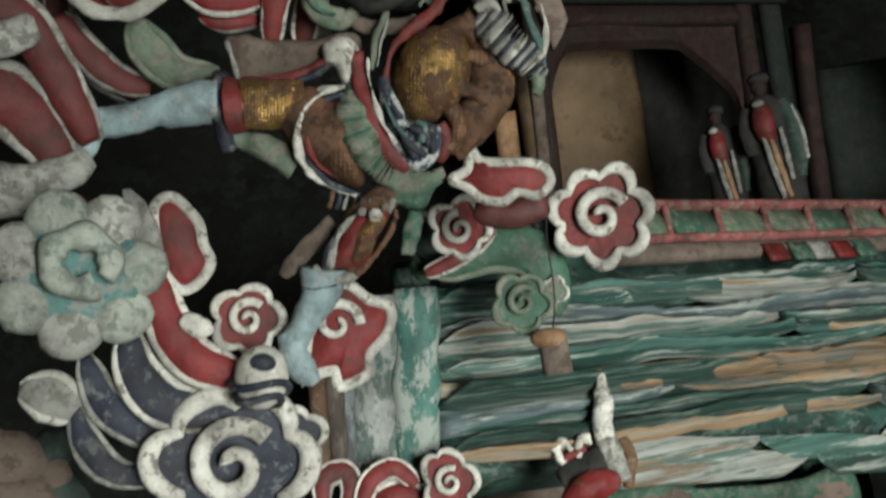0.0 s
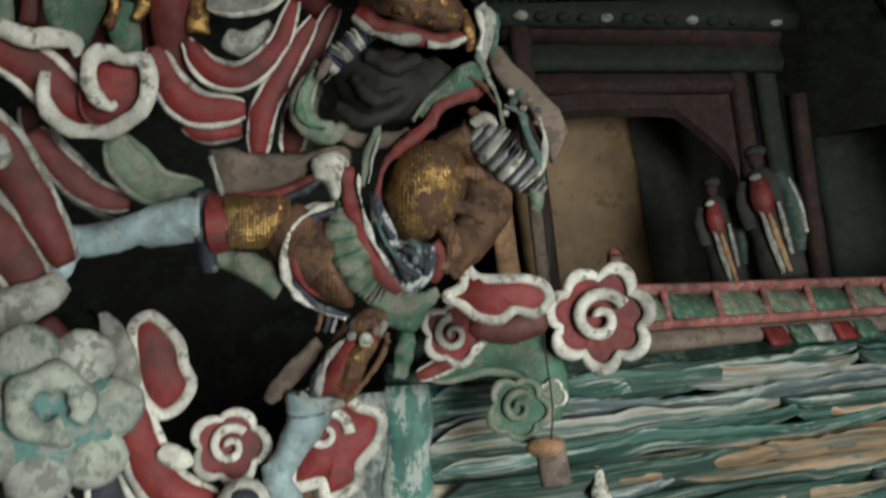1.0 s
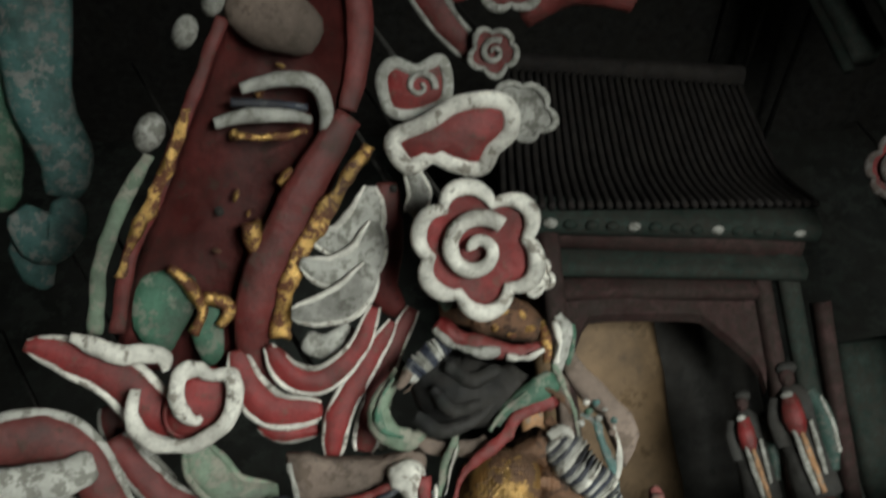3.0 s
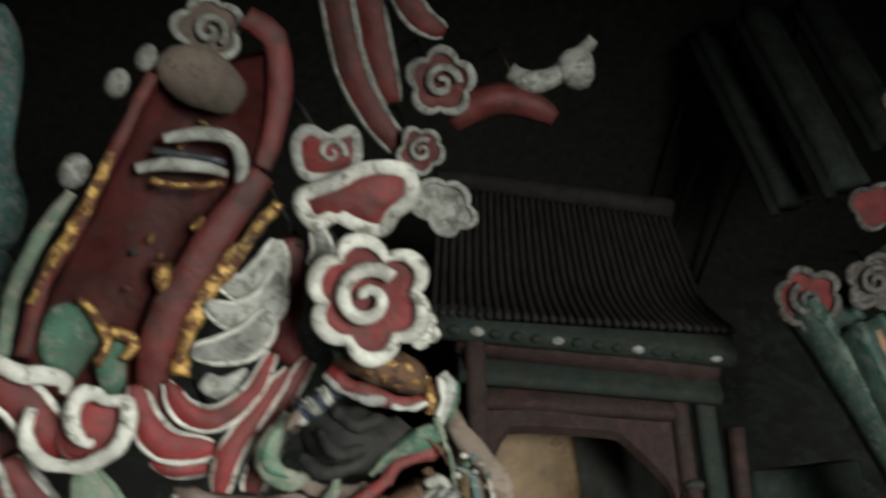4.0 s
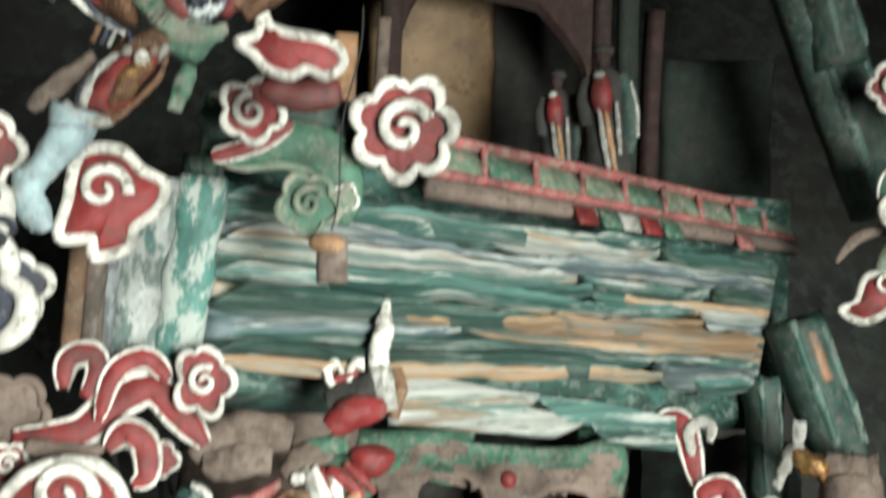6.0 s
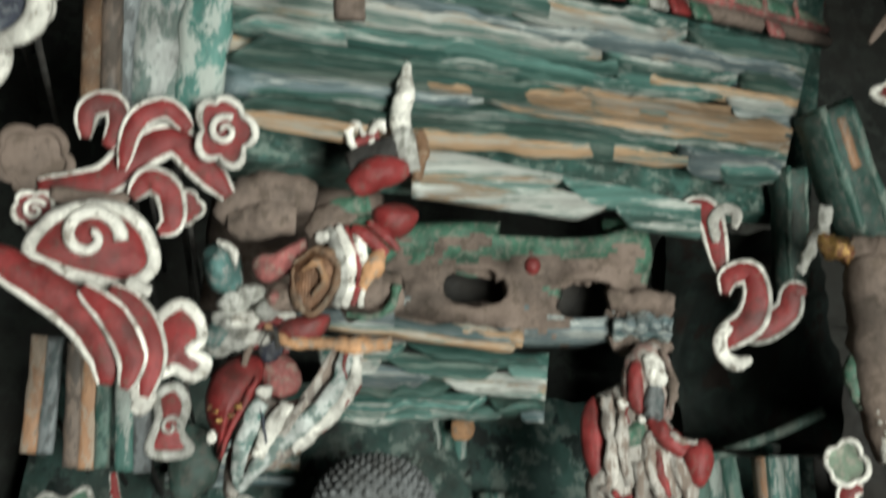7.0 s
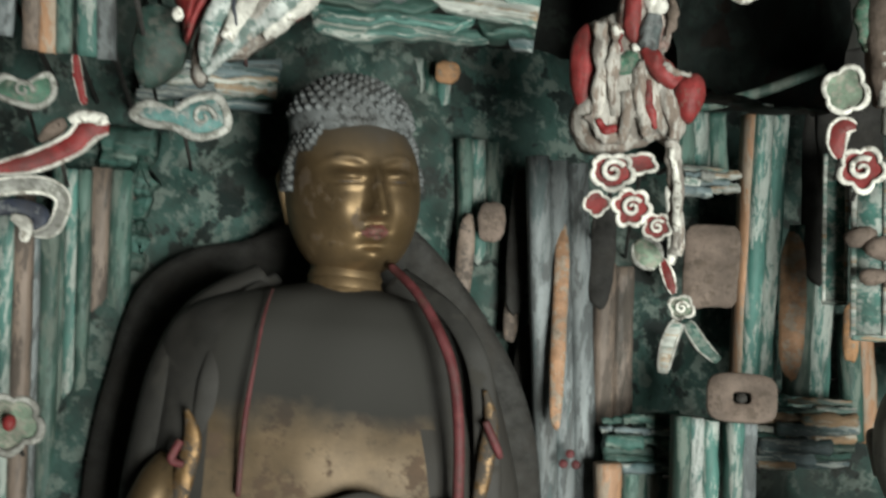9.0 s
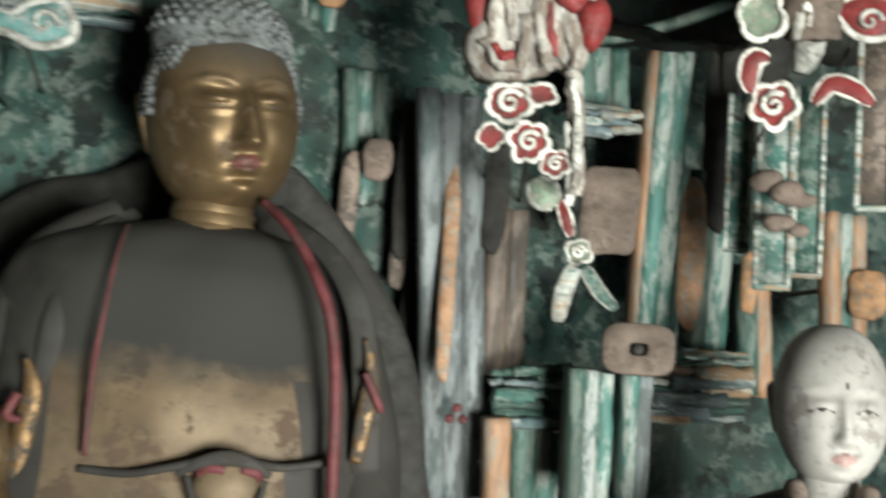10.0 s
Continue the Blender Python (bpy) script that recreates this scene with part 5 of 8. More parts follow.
part("shaft", bm, FADED, ob)


# ---- the small pavilion above the ledge ----
def pavilion():
    o = Vector((0.623, 1.905, 3.848))
    ob = thing("pavilion", Matrix.Translation(o), "small dark red and green shrine pavilion with open arch", "pavilion")
    P = lambda q: Vector(q) - o
    def stick(name, a, b, wide, deep, mat, label="", seed=0):
        bm = bmesh.new()
        beam(bm, P(a), P(b), wide, deep, up=(0, -1, 0), wave=0.003, seed=seed)
        return part(name, bm, mat, ob, label)
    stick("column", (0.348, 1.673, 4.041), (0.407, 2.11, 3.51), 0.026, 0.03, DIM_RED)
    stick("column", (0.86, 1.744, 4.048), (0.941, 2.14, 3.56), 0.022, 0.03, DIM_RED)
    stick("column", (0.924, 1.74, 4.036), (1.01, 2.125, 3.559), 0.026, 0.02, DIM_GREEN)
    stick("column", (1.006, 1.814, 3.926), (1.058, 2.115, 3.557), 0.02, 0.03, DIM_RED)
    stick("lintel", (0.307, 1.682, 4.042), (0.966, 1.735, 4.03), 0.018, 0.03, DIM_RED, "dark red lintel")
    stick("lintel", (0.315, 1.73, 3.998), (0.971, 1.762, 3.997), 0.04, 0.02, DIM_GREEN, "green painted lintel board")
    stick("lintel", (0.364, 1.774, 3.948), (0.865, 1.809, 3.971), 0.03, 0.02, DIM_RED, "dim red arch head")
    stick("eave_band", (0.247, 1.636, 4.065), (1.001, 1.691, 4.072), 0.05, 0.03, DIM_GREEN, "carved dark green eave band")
    # arch board under the lintel, cusped along its lower edge
    top = spline([tuple(P(q)) for q in ((0.378, 1.78, 3.938), (0.544, 1.787, 3.93), (0.718, 1.809, 3.95), (0.882, 1.822, 3.951))], 6)
    low = [np.array(P(q)) for q in ((0.395, 1.90, 3.79), (0.404, 1.876, 3.815), (0.415, 1.845, 3.85), (0.428, 1.822, 3.875), (0.445, 1.812, 3.895), (0.49, 1.812, 3.90), (0.53, 1.814, 3.902), (0.57, 1.817, 3.904), (0.61, 1.82, 3.906), (0.65, 1.823, 3.908), (0.69, 1.826, 3.908), (0.72, 1.83, 3.906), (0.745, 1.845, 3.895), (0.77, 1.86, 3.88), (0.795, 1.875, 3.866), (0.82, 1.892, 3.85), (0.845, 1.91, 3.834), (0.862, 1.93, 3.815), (0.875, 1.96, 3.78))]
    bm = bmesh.new()
    rows = [[bm.verts.new(q + np.array((0, y, 0))) for q in line] for line, y in ((top, 0), (low, 0), (low, 0.03), (top, 0.03))]
    for a, b in zip(rows, rows[1:] + rows[:1]):
        for i in range(len(a) - 1):
            bm.faces.new((a[i], a[i + 1], b[i + 1], b[i]))
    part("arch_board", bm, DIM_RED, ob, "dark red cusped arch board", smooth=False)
    # inner room
    bm = bmesh.new()
    box(bm, P((0.304, 2.248, 4.396)), P((0.304, 2.248, 4.396)) + Vector((0.42, 0.03, 0.06)), 0)
    part("inner_beam", bm, BROWN, ob)
    stick("inner_panel", (0.466, 1.906, 4.204), (0.564, 2.351, 3.653), 0.17, 0.02, INNER, "smooth ochre-brown inner panel")
    # black panel stands for the shade inside the room
    stick("inner_panel", (0.769, 1.978, 4.349), (0.874, 2.455, 3.757), 0.16, 0.02, BLACK, "black inner panel put for shade")
    stick("inner_post", (0.338, 1.686, 3.635), (0.362, 1.891, 3.388), 0.014, 0.014, CLAY, "bare inner post")
    stick("inner_post", (0.26, 1.651, 3.542), (0.286, 1.823, 3.332), 0.024, 0.02, OCHRE, "brown panel")
    # tiled roof: rows of dark tiles fanned from the ridge
    ridge0, ridge1 = P((0.274, 1.608, 4.609)), P((0.93, 1.663, 4.596))
    eave0, eave1 = P((0.243, 1.598, 4.048)), P((0.992, 1.627, 4.072))
    for i in range(34):
        s = i / 33
        bm = bmesh.new()
        top, foot = ridge0.lerp(ridge1, s), eave0.lerp(eave1, s)
        mid = top.lerp(foot, 0.55) + Vector((0, 0.05, -0.03))
        run = [np.array((*q, 0.0085)) for q in (spline([tuple(top), tuple(mid), tuple(foot)], 6))]
        tube(bm, run, None, 6, up=(0, -1, 0), rough=0.001)
        part("roof_tile", bm, SHADE_TILE, ob)
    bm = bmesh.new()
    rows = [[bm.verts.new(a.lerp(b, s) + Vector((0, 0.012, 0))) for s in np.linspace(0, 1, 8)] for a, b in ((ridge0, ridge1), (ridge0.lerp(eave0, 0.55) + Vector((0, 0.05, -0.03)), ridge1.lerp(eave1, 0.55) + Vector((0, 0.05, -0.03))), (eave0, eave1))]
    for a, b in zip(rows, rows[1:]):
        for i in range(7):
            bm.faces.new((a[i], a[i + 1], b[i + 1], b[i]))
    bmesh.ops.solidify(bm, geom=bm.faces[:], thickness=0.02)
    part("roof", bm, SHADE_TILE, ob, "dark roof slope, shade in its colour")
    stick("ridge", (0.258, 1.602, 4.621), (0.943, 1.65, 4.608), 0.024, 0.03, SHADE_TILE)
    rng = random.Random(4)
    for i in range(14):
        s = (i + 0.5) / 14
        bm = bmesh.new()
        q = P((0.273, 1.617, 4.018)).lerp(P((0.976, 1.68, 4.029)), s)
        ball(bm, q, (0.018, 0.012, 0.012), 0, 8, 0.3)
        part("eave_bracket", bm, (DIM_GREEN, GREY, DIM_GREEN, DIM_GREEN)[i % 4], ob)
    return ob


# darkened copies: the weak light up here is put into the colour
DIM_GREEN = paint("shaded_green", (0.014, 0.028, 0.021), worn=(0.03, 0.034, 0.028), amount=0.5, rough=0.8)
DIM_RED = paint("shaded_red", (0.042, 0.017, 0.015), worn=(0.036, 0.025, 0.021), amount=0.45, rough=0.8)
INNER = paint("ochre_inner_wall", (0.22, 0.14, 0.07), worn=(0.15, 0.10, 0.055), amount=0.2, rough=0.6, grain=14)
SHADE_TILE = paint("shaded_tile", (0.013, 0.0105, 0.0095), worn=(0.025, 0.019, 0.017), amount=0.4, rough=0.85)
pavilion()


def attendant(o, high, turn, tone, lab):
    """A small standing figure in long robes: red breast, pale and ochre facings, wide hanging sleeves."""
    bm, h = bmesh.new(), high
    run = lambda pts, mat, flat=0.7, sides=10: tube(bm, [np.array(q) * h for q in spline(pts, 5)], None, sides, flat=flat, mat=mat, rough=0.0015)
    run([(0.02, -0.52, 0, 0.19), (0.01, -0.25, 0.01, 0.18), (0, 0.05, 0, 0.16), (0, 0.22, 0, 0.16), (0, 0.31, 0, 0.12), (0, 0.37, 0, 0.05)], 0, 0.65, 14)
    run([(-0.02, 0.30, 0.09, 0.05), (-0.03, 0.18, 0.12, 0.09), (-0.02, 0.05, 0.13, 0.08), (0.0, -0.02, 0.12, 0.04)], 1)
    run([(-0.09, 0.22, 0.12, 0.018), (-0.05, 0.02, 0.16, 0.022), (-0.02, -0.22, 0.16, 0.024), (0.02, -0.48, 0.15, 0.022)], 3)
    run([(0.0, 0.02, 0.15, 0.018), (0.03, -0.2, 0.15, 0.024), (0.07, -0.48, 0.14, 0.022)], 4)
    run([(0.09, 0.08, 0.13, 0.016), (0.10, -0.14, 0.14, 0.02), (0.11, -0.34, 0.13, 0.016)], 3)
    run([(0.13, 0.30, 0.0, 0.06), (0.19, 0.12, 0.02, 0.075), (0.20, -0.12, 0.04, 0.07), (0.18, -0.34, 0.04, 0.04)], 2)
    run([(0.205, 0.24, 0.05, 0.012), (0.25, 0.05, 0.07, 0.014), (0.25, -0.2, 0.08, 0.012)], 3)
    run([(-0.13, 0.28, 0.02, 0.05), (-0.17, 0.1, 0.05, 0.065), (-0.15, -0.1, 0.08, 0.05)], 6)
    ball(bm, (-0.05 * h, 0.30 * h, 0.12 * h), (0.05 * h, 0.03 * h, 0.03 * h), 3, 10, 0.4)
    # head in the darkened red, shade put into its colour
    ball(bm, (-0.01 * h, 0.43 * h, 0.02 * h), (0.065 * h, 0.085 * h, 0.07 * h), 5, 14, 0.05)
    ball(bm, (-0.02 * h, 0.40 * h, 0.075 * h), (0.02 * h, 0.03 * h, 0.02 * h), 5, 8, 0.05)
    ball(bm, (0, 0.50 * h, -0.01 * h), (0.085 * h, 0.06 * h, 0.08 * h), 6, 12, 0.25)
    return statue("attendant_statue", faced(o, turn), bm, [tone, RED, DARK_GREEN, GREY, OCHRE, DIM_RED, BLACK], lab, rough=0.002)


attendant((0.744, 1.818, 3.524), 0.2192, -3, BLACK, "small standing attendant with red and green robe facings")
attendant((0.826, 1.741, 3.512), 0.2619, -3, BLACK, "small standing attendant in dark robe, red sleeve")
bm = bmesh.new()
box(bm, (-0.10, -0.03, -0.08), (0.10, 0.012, 0.05), 0.008)
ob = part("statue_base", bm, DEEP_RED)
ob.matrix_world = faced((0.814, 1.892, 3.417))
tagged(ob, "dark red block under the two attendants", "base")
bm = bmesh.new()
beam(bm, Vector((1.232, 1.953, 3.934)), Vector((1.302, 2.249, 3.567)), 0.16, 0.03, up=(0, -1, 0), wave=0.01)
ob = part("shrine_screen", bm, DIM_GREEN)
tagged(ob, "dim green panel beside the pavilion", "panel")


# ---- the leaning painted pillars to the side ----
def pillar(a, b, wide, deep, inlay, label, seed):
    o = Vector(a)
    ob = thing("leaning_pillar", Matrix.Translation(o), label, "pillar", "leaning pillars")
    d = Vector(b) - o
    bm = bmesh.new()
    beam(bm, Vector((0, 0, 0)), d, wide, deep, up=(0, -1, 0), wave=0.012, seed=seed, steps=14)
    part("shaft", bm, DARK_GREEN, ob)
    for s in (-0.75, 0.72):
        off = d.normalized().cross(Vector((0, -1, 0))) * wide * s + Vector((0, -deep * 0.6, 0))
        bm = bmesh.new()
        beam(bm, off + d * 0.03, off + d * 0.97, wide * 0.2, deep * 0.5, up=(0, -1, 0), wave=0.006, seed=seed + s)
        part("edge_rib", bm, POST_GREEN, ob, "teal edge rib")
    if inlay:
        bm = bmesh.new()
        off = Vector((0, -deep * 0.9, 0))
        beam(bm, off + d * 0.14, off + d * 0.5, wide * 0.24, deep * 0.25, up=(0, -1, 0), wave=0.004, seed=seed + 3)
        part("inlay", bm, POST_OCHRE, ob, "ochre inlay")
    return ob


pillar((1.051, 1.355, 3.904), (1.431, 1.733, 3.353), 0.075, 0.05, False, "leaning dark green pillar with grey ribs", 2)
pillar((1.121, 1.354, 3.808), (1.265, 1.54, 3.548), 0.05, 0.05, True, "leaning dark green pillar with ochre inlay", 5)
pillar((1.254, 1.279, 4.016), (1.641, 1.592, 3.538), 0.085, 0.05, True, "leaning teal pillar with ochre inlay", 8)
# these cloud heads take the darkened rim colour in place of shade
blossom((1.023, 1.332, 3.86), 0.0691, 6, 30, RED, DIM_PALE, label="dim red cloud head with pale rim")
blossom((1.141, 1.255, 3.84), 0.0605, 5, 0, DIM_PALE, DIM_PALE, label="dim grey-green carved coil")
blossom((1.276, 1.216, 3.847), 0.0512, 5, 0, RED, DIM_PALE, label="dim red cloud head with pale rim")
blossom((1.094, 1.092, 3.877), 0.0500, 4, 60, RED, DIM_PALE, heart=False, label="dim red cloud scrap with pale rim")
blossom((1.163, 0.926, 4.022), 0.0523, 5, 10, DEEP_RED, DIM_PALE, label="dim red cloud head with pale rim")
blossom((1.3, 1.441, 3.42), 0.0533, 6, 0)
blossom((1.38, 1.444, 3.394), 0.0466, 5, 0)
blossom((1.345, 1.497, 3.183), 0.0824, 6, 0, RED, WHITE)
ob = thing("cloud_crest", faced((1.316, 1.498, 3.237)), "green and white carved crest above a cloud head", "cloud carving")
scroll(ob, [(-0.051, -0.031, 0.013), (-0.029, 0.008, 0.021), (0.017, 0.023, 0.024), (0.076, 0.012, 0.015)], GREEN, WHITE)
cloud_patch((1.317, 1.649, 3.091), [(-0.08, -0.027), (-0.05, -0.017), (-0.022, 0.027), (0.019, 0.023), (0.032, -0.007), (0, -0.043), (-0.045, -0.056)], heart=(0.01, 0.005, 0.022), label="red carved cloud scrap with white edge")
ob = thing("torn_strips", faced((1.289, 1.616, 3.169)), "torn pale strips hanging from a cloud head", "strip")
scroll(ob, [(0.049, 0.022, 0.011), (-0.017, 0.015, 0.011), (-0.066, -0.024, 0.005)], CLAY, CLAY, sides=())
scroll(ob, [(0.056, 0.009, 0.011), (0.024, -0.028, 0.013), (0.002, -0.067, 0.007)], PALE_GREEN, CLAY, sides=())

# dim timbers overhead, the shade up there put into their colour
DIM_TEAL = paint("shaded_teal", (0.05, 0.075, 0.062), worn=(0.09, 0.09, 0.078), amount=0.45, rough=0.85)
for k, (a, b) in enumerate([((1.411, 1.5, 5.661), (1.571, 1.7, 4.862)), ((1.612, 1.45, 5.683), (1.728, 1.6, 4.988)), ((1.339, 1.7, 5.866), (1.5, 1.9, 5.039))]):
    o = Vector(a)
    ob = thing("leaning_pillar", Matrix.Translation(o), "dim leaning timber overhead, shade in its colour", "pillar", "leaning pillars")
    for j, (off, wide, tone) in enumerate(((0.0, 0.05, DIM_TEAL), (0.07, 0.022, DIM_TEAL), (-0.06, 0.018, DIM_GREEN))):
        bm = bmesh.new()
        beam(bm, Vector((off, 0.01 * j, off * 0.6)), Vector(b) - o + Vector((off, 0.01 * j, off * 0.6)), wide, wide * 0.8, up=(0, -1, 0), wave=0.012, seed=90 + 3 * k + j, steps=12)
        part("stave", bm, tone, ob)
    bm = bmesh.new()
    tube(bm, [np.array((0.0, 0.0, 0.0)), np.array((0.0, 3.05 - o.y, 0.2))], 0.012, 6)
    part("peg", bm, BLACK, ob, "dark peg into the wall")


# ---- the lower carvings ----
ob = thing("swirling_cloud", faced((0.015, 1.378, 2.575)), "swirling red and white carved cloud bands", "cloud carving")
scroll(ob, [(-0.121, -0.036, 0.015), (-0.051, -0.021, 0.021), (-0.013, 0.02, 0.023), (0.028, 0.044, 0.021), (0.067, 0.017, 0.021), (0.103, -0.015, 0.014)])
scroll(ob, [(-0.075, 0.028, 0.01), (-0.075, 0.064, 0.015), (-0.049, 0.075, 0.015), (-0.039, 0.052, 0.014), (-0.048, 0.022, 0.01)], z=0.014)
scroll(ob, [(-0.027, -0.004, 0.008), (-0.019, 0.055, 0.014), (0.016, 0.078, 0.014), (0.045, 0.057, 0.01)], z=0.02)
scroll(ob, [(-0.011, -0.037, 0.01), (0.006, -0.014, 0.017), (0.03, -0.024, 0.018), (0.04, -0.059, 0.015), (0.025, -0.075, 0.008)], z=0.024)
scroll(ob, [(-0.106, -0.043, 0.01), (-0.04, -0.044, 0.011), (-0.016, -0.031, 0.008)], CLAY, GREY, z=0.01, sides=())
blossom((0.107, 1.337, 2.62), 0.0380, 5, 20, squash=1.25)
blossom((0.07, 1.372, 2.528), 0.0222, 4, 20, heart=False)
blossom((-0.106, 1.378, 2.509), 0.0271, 5, 0)
blossom((-0.117, 1.369, 2.572), 0.0481, 5, 0, CLAY, CLAY, heart=False, label="bare clay carved cloud lump")
cloud_patch((-0.032, 1.36, 2.458), [(-0.066, -0.014), (-0.049, 0.025), (-0.018, 0.046), (0.026, 0.051), (0.059, 0.028), (0.074, -0.01), (0.048, -0.037), (0.006, -0.036), (-0.029, -0.03)], heart=(-0.002, 0.012, 0.036), rimsize=0.009)
ob = thing("striped_cloud_tail", faced((-0.007, 1.358, 2.37)), "red and white striped carved cloud tail, sweeping down", "cloud carving")
scroll(ob, [(-0.132, 0.061, 0.019), (-0.073, 0.033, 0.023), (-0.025, 0.004, 0.023), (0.012, -0.036, 0.022), (0.016, -0.073, 0.011)], RED, WHITE, sides=(-1,))
scroll(ob, [(-0.024, 0.032, 0.01), (0.015, 0.002, 0.017), (0.041, -0.04, 0.017), (0.038, -0.077, 0.009)], RED, WHITE, z=0.012)
scroll(ob, [(0.006, 0.036, 0.009), (0.041, 0.014, 0.014), (0.064, -0.031, 0.015), (0.06, -0.082, 0.01)], RED, WHITE, z=0.006)
scroll(ob, [(0.023, 0.044, 0.008), (0.053, 0.035, 0.008)], WHITE, WHITE, z=0.016, sides=())
scroll(ob, [(0.046, -0.052, 0.01), (0.06, -0.085, 0.015), (0.051, -0.101, 0.006)], WHITE, GREY, z=0.0, sides=())
cloud_patch((0.077, 1.413, 2.369), [(-0.022, -0.038), (-0.02, -0.002), (-0.026, 0.025), (-0.002, 0.046), (0.02, 0.031), (0.026, 0.006), (0.011, -0.009), (0.036, -0.021), (0.021, -0.04), (0, -0.032)], rimsize=0.008)
cloud_patch((0.07, 1.526, 2.305), [(-0.022, -0.039), (-0.015, -0.001), (-0.021, 0.028), (0.001, 0.042), (0.016, 0.02), (0.012, -0.014), (0.027, -0.035), (0.004, -0.044)], rimsize=0.007, rim=GREY, heart=(0, -0.01, 0.014))


def sword_bearer(o):
    """The crouching swordsman of the lower clouds: one carved figure."""
    bm, mats = bmesh.new(), [CLAY, RED, WHITE, BLACK, BROWN, TEAL, GREY, GREEN, OCHRE, FADED, SCALES]
    def slab_of(pts, z, thick, dome, mat):
        plate(bm, [np.array(q) for q in spline(pts, 5, closed=True)], z, thick, dome, mat)

    limb = lambda pts, mat, flat=1.0, sides=12: tube(bm, spline(pts, 6), None, sides, flat=flat, mat=mat, rough=0.0025)
    limb([(0.089, 0.252, 0, 0.006), (0.088, 0.217, 0.003, 0.012), (0.084, 0.175, 0.005, 0.013), (0.089, 0.142, 0.005, 0.011)], 2)
    limb([(0.088, 0.151, 0.005, 0.014), (0.095, 0.118, 0.006, 0.016), (0.105, 0.094, 0.006, 0.011)], 6)
    limb([(0.111, 0.152, 0, 0.006), (0.116, 0.12, 0.003, 0.011), (0.109, 0.083, 0.003, 0.006)], 4)
    for p in ([(0.023, 0.122, 0.006, 0.005), (0.012, 0.141, 0.008, 0.007), (0.025, 0.153, 0.008, 0.007), (0.035, 0.135, 0.006, 0.005)], [(0.043, 0.127, 0.006, 0.005), (0.045, 0.152, 0.008, 0.007), (0.061, 0.155, 0.006, 0.006)]):
        limb(p, 2)
    limb([(0.022, 0.128, 0.002, 0.009), (0.053, 0.144, 0.002, 0.009)], 1)
    limb([(0.017, 0.097, -0.005, 0.019), (0.055, 0.117, -0.003, 0.022), (0.087, 0.126, -0.003, 0.016)], 3)
    limb([(0.023, 0.061, 0.008, 0.016), (0.049, 0.083, 0.013, 0.024), (0.081, 0.093, 0.011, 0.019), (0.1, 0.102, 0.006, 0.009)], 1)
    # bare clay boulder behind him
    limb([(-0.156, 0.013, -0.01, 0.0185), (-0.119, 0.038, -0.004, 0.0338), (-0.073, 0.05, -0.004, 0.0338), (-0.028, 0.047, -0.006, 0.02)], 0)
    limb([(-0.139, 0.004, 0.004, 0.0185), (-0.1, 0.013, 0.012, 0.0277), (-0.054, 0.016, 0.01, 0.0215)], 0)
    limb([(-0.031, -0.004, -0.01, 0.02), (-0.001, 0.022, -0.006, 0.0246), (0.03, 0.031, -0.006, 0.0169)], 0)
    limb([(0.027, -0.046, -0.03, 0.0262), (0.061, -0.076, -0.03, 0.0308), (0.1, -0.074, -0.03, 0.0262)], 0)
    # red torso with green straps
    slab_of([(0.053, 0.035), (0.084, 0.046), (0.114, 0.034), (0.106, 0.01), (0.082, -0.004), (0.059, 0.009)], 0.022, 0.03, 0.014, 1)
    slab_of([(0.02, 0.021), (0.054, 0.025), (0.087, 0.001), (0.085, -0.027), (0.056, -0.038), (0.033, -0.018)], 0.006, 0.03, 0.012, 7)
    limb([(0.025, 0.006, 0.024, 0.0062), (0.048, -0.008, 0.028, 0.0085), (0.074, -0.028, 0.024, 0.0062)], 1, 0.6)
    limb([(0.046, 0.014, 0.026, 0.0046), (0.069, -0.003, 0.03, 0.0062), (0.089, -0.02, 0.024, 0.0046)], 1, 0.6)
    limb([(-0.016, 0.02, 0.0, 0.0138), (0.014, 0.037, 0.006, 0.0169), (0.045, 0.046, 0.008, 0.0138)], 7, 0.6)
    # bands of white, red and grey across the breast
    limb([(-0.007, 0.005, 0.018, 0.0048), (0.009, -0.029, 0.026, 0.0069), (0.016, -0.067, 0.024, 0.0069), (0.009, -0.101, 0.016, 0.0048)], 6, 0.8)
    limb([(0.005, 0.006, 0.018, 0.0048), (0.021, -0.028, 0.026, 0.0069), (0.028, -0.066, 0.024, 0.0069), (0.021, -0.1, 0.016, 0.0048)], 2, 0.8)
    limb([(0.016, 0.007, 0.018, 0.0038), (0.032, -0.028, 0.026, 0.0054), (0.039, -0.066, 0.024, 0.0054), (0.032, -0.099, 0.016, 0.0038)], 1, 0.8)
    limb([(0.025, 0.007, 0.018, 0.0032), (0.041, -0.027, 0.026, 0.0046), (0.048, -0.065, 0.024, 0.0046), (0.041, -0.099, 0.016, 0.0032)], 2, 0.8)
    limb([(0.043, -0.075, 0.022, 0.0085), (0.053, -0.051, 0.026, 0.0115), (0.067, -0.025, 0.02, 0.0062)], 8)
    ball(bm, (-0.014, -0.01, 0.02), (0.0123, 0.01, 0.008), 2, 12, 0.4, None, 60)
    ball(bm, (0.005, -0.005, 0.02), (0.0077, 0.0092, 0.0062), 6, 12, 0.4, None, 60)
    # carved gilt-brown box with a dark binding
    slab_of([(-0.053, -0.044), (-0.027, -0.025), (0.005, -0.036), (0.006, -0.079), (-0.027, -0.115), (-0.05, -0.088)], 0.016, 0.05, 0.012, 10)
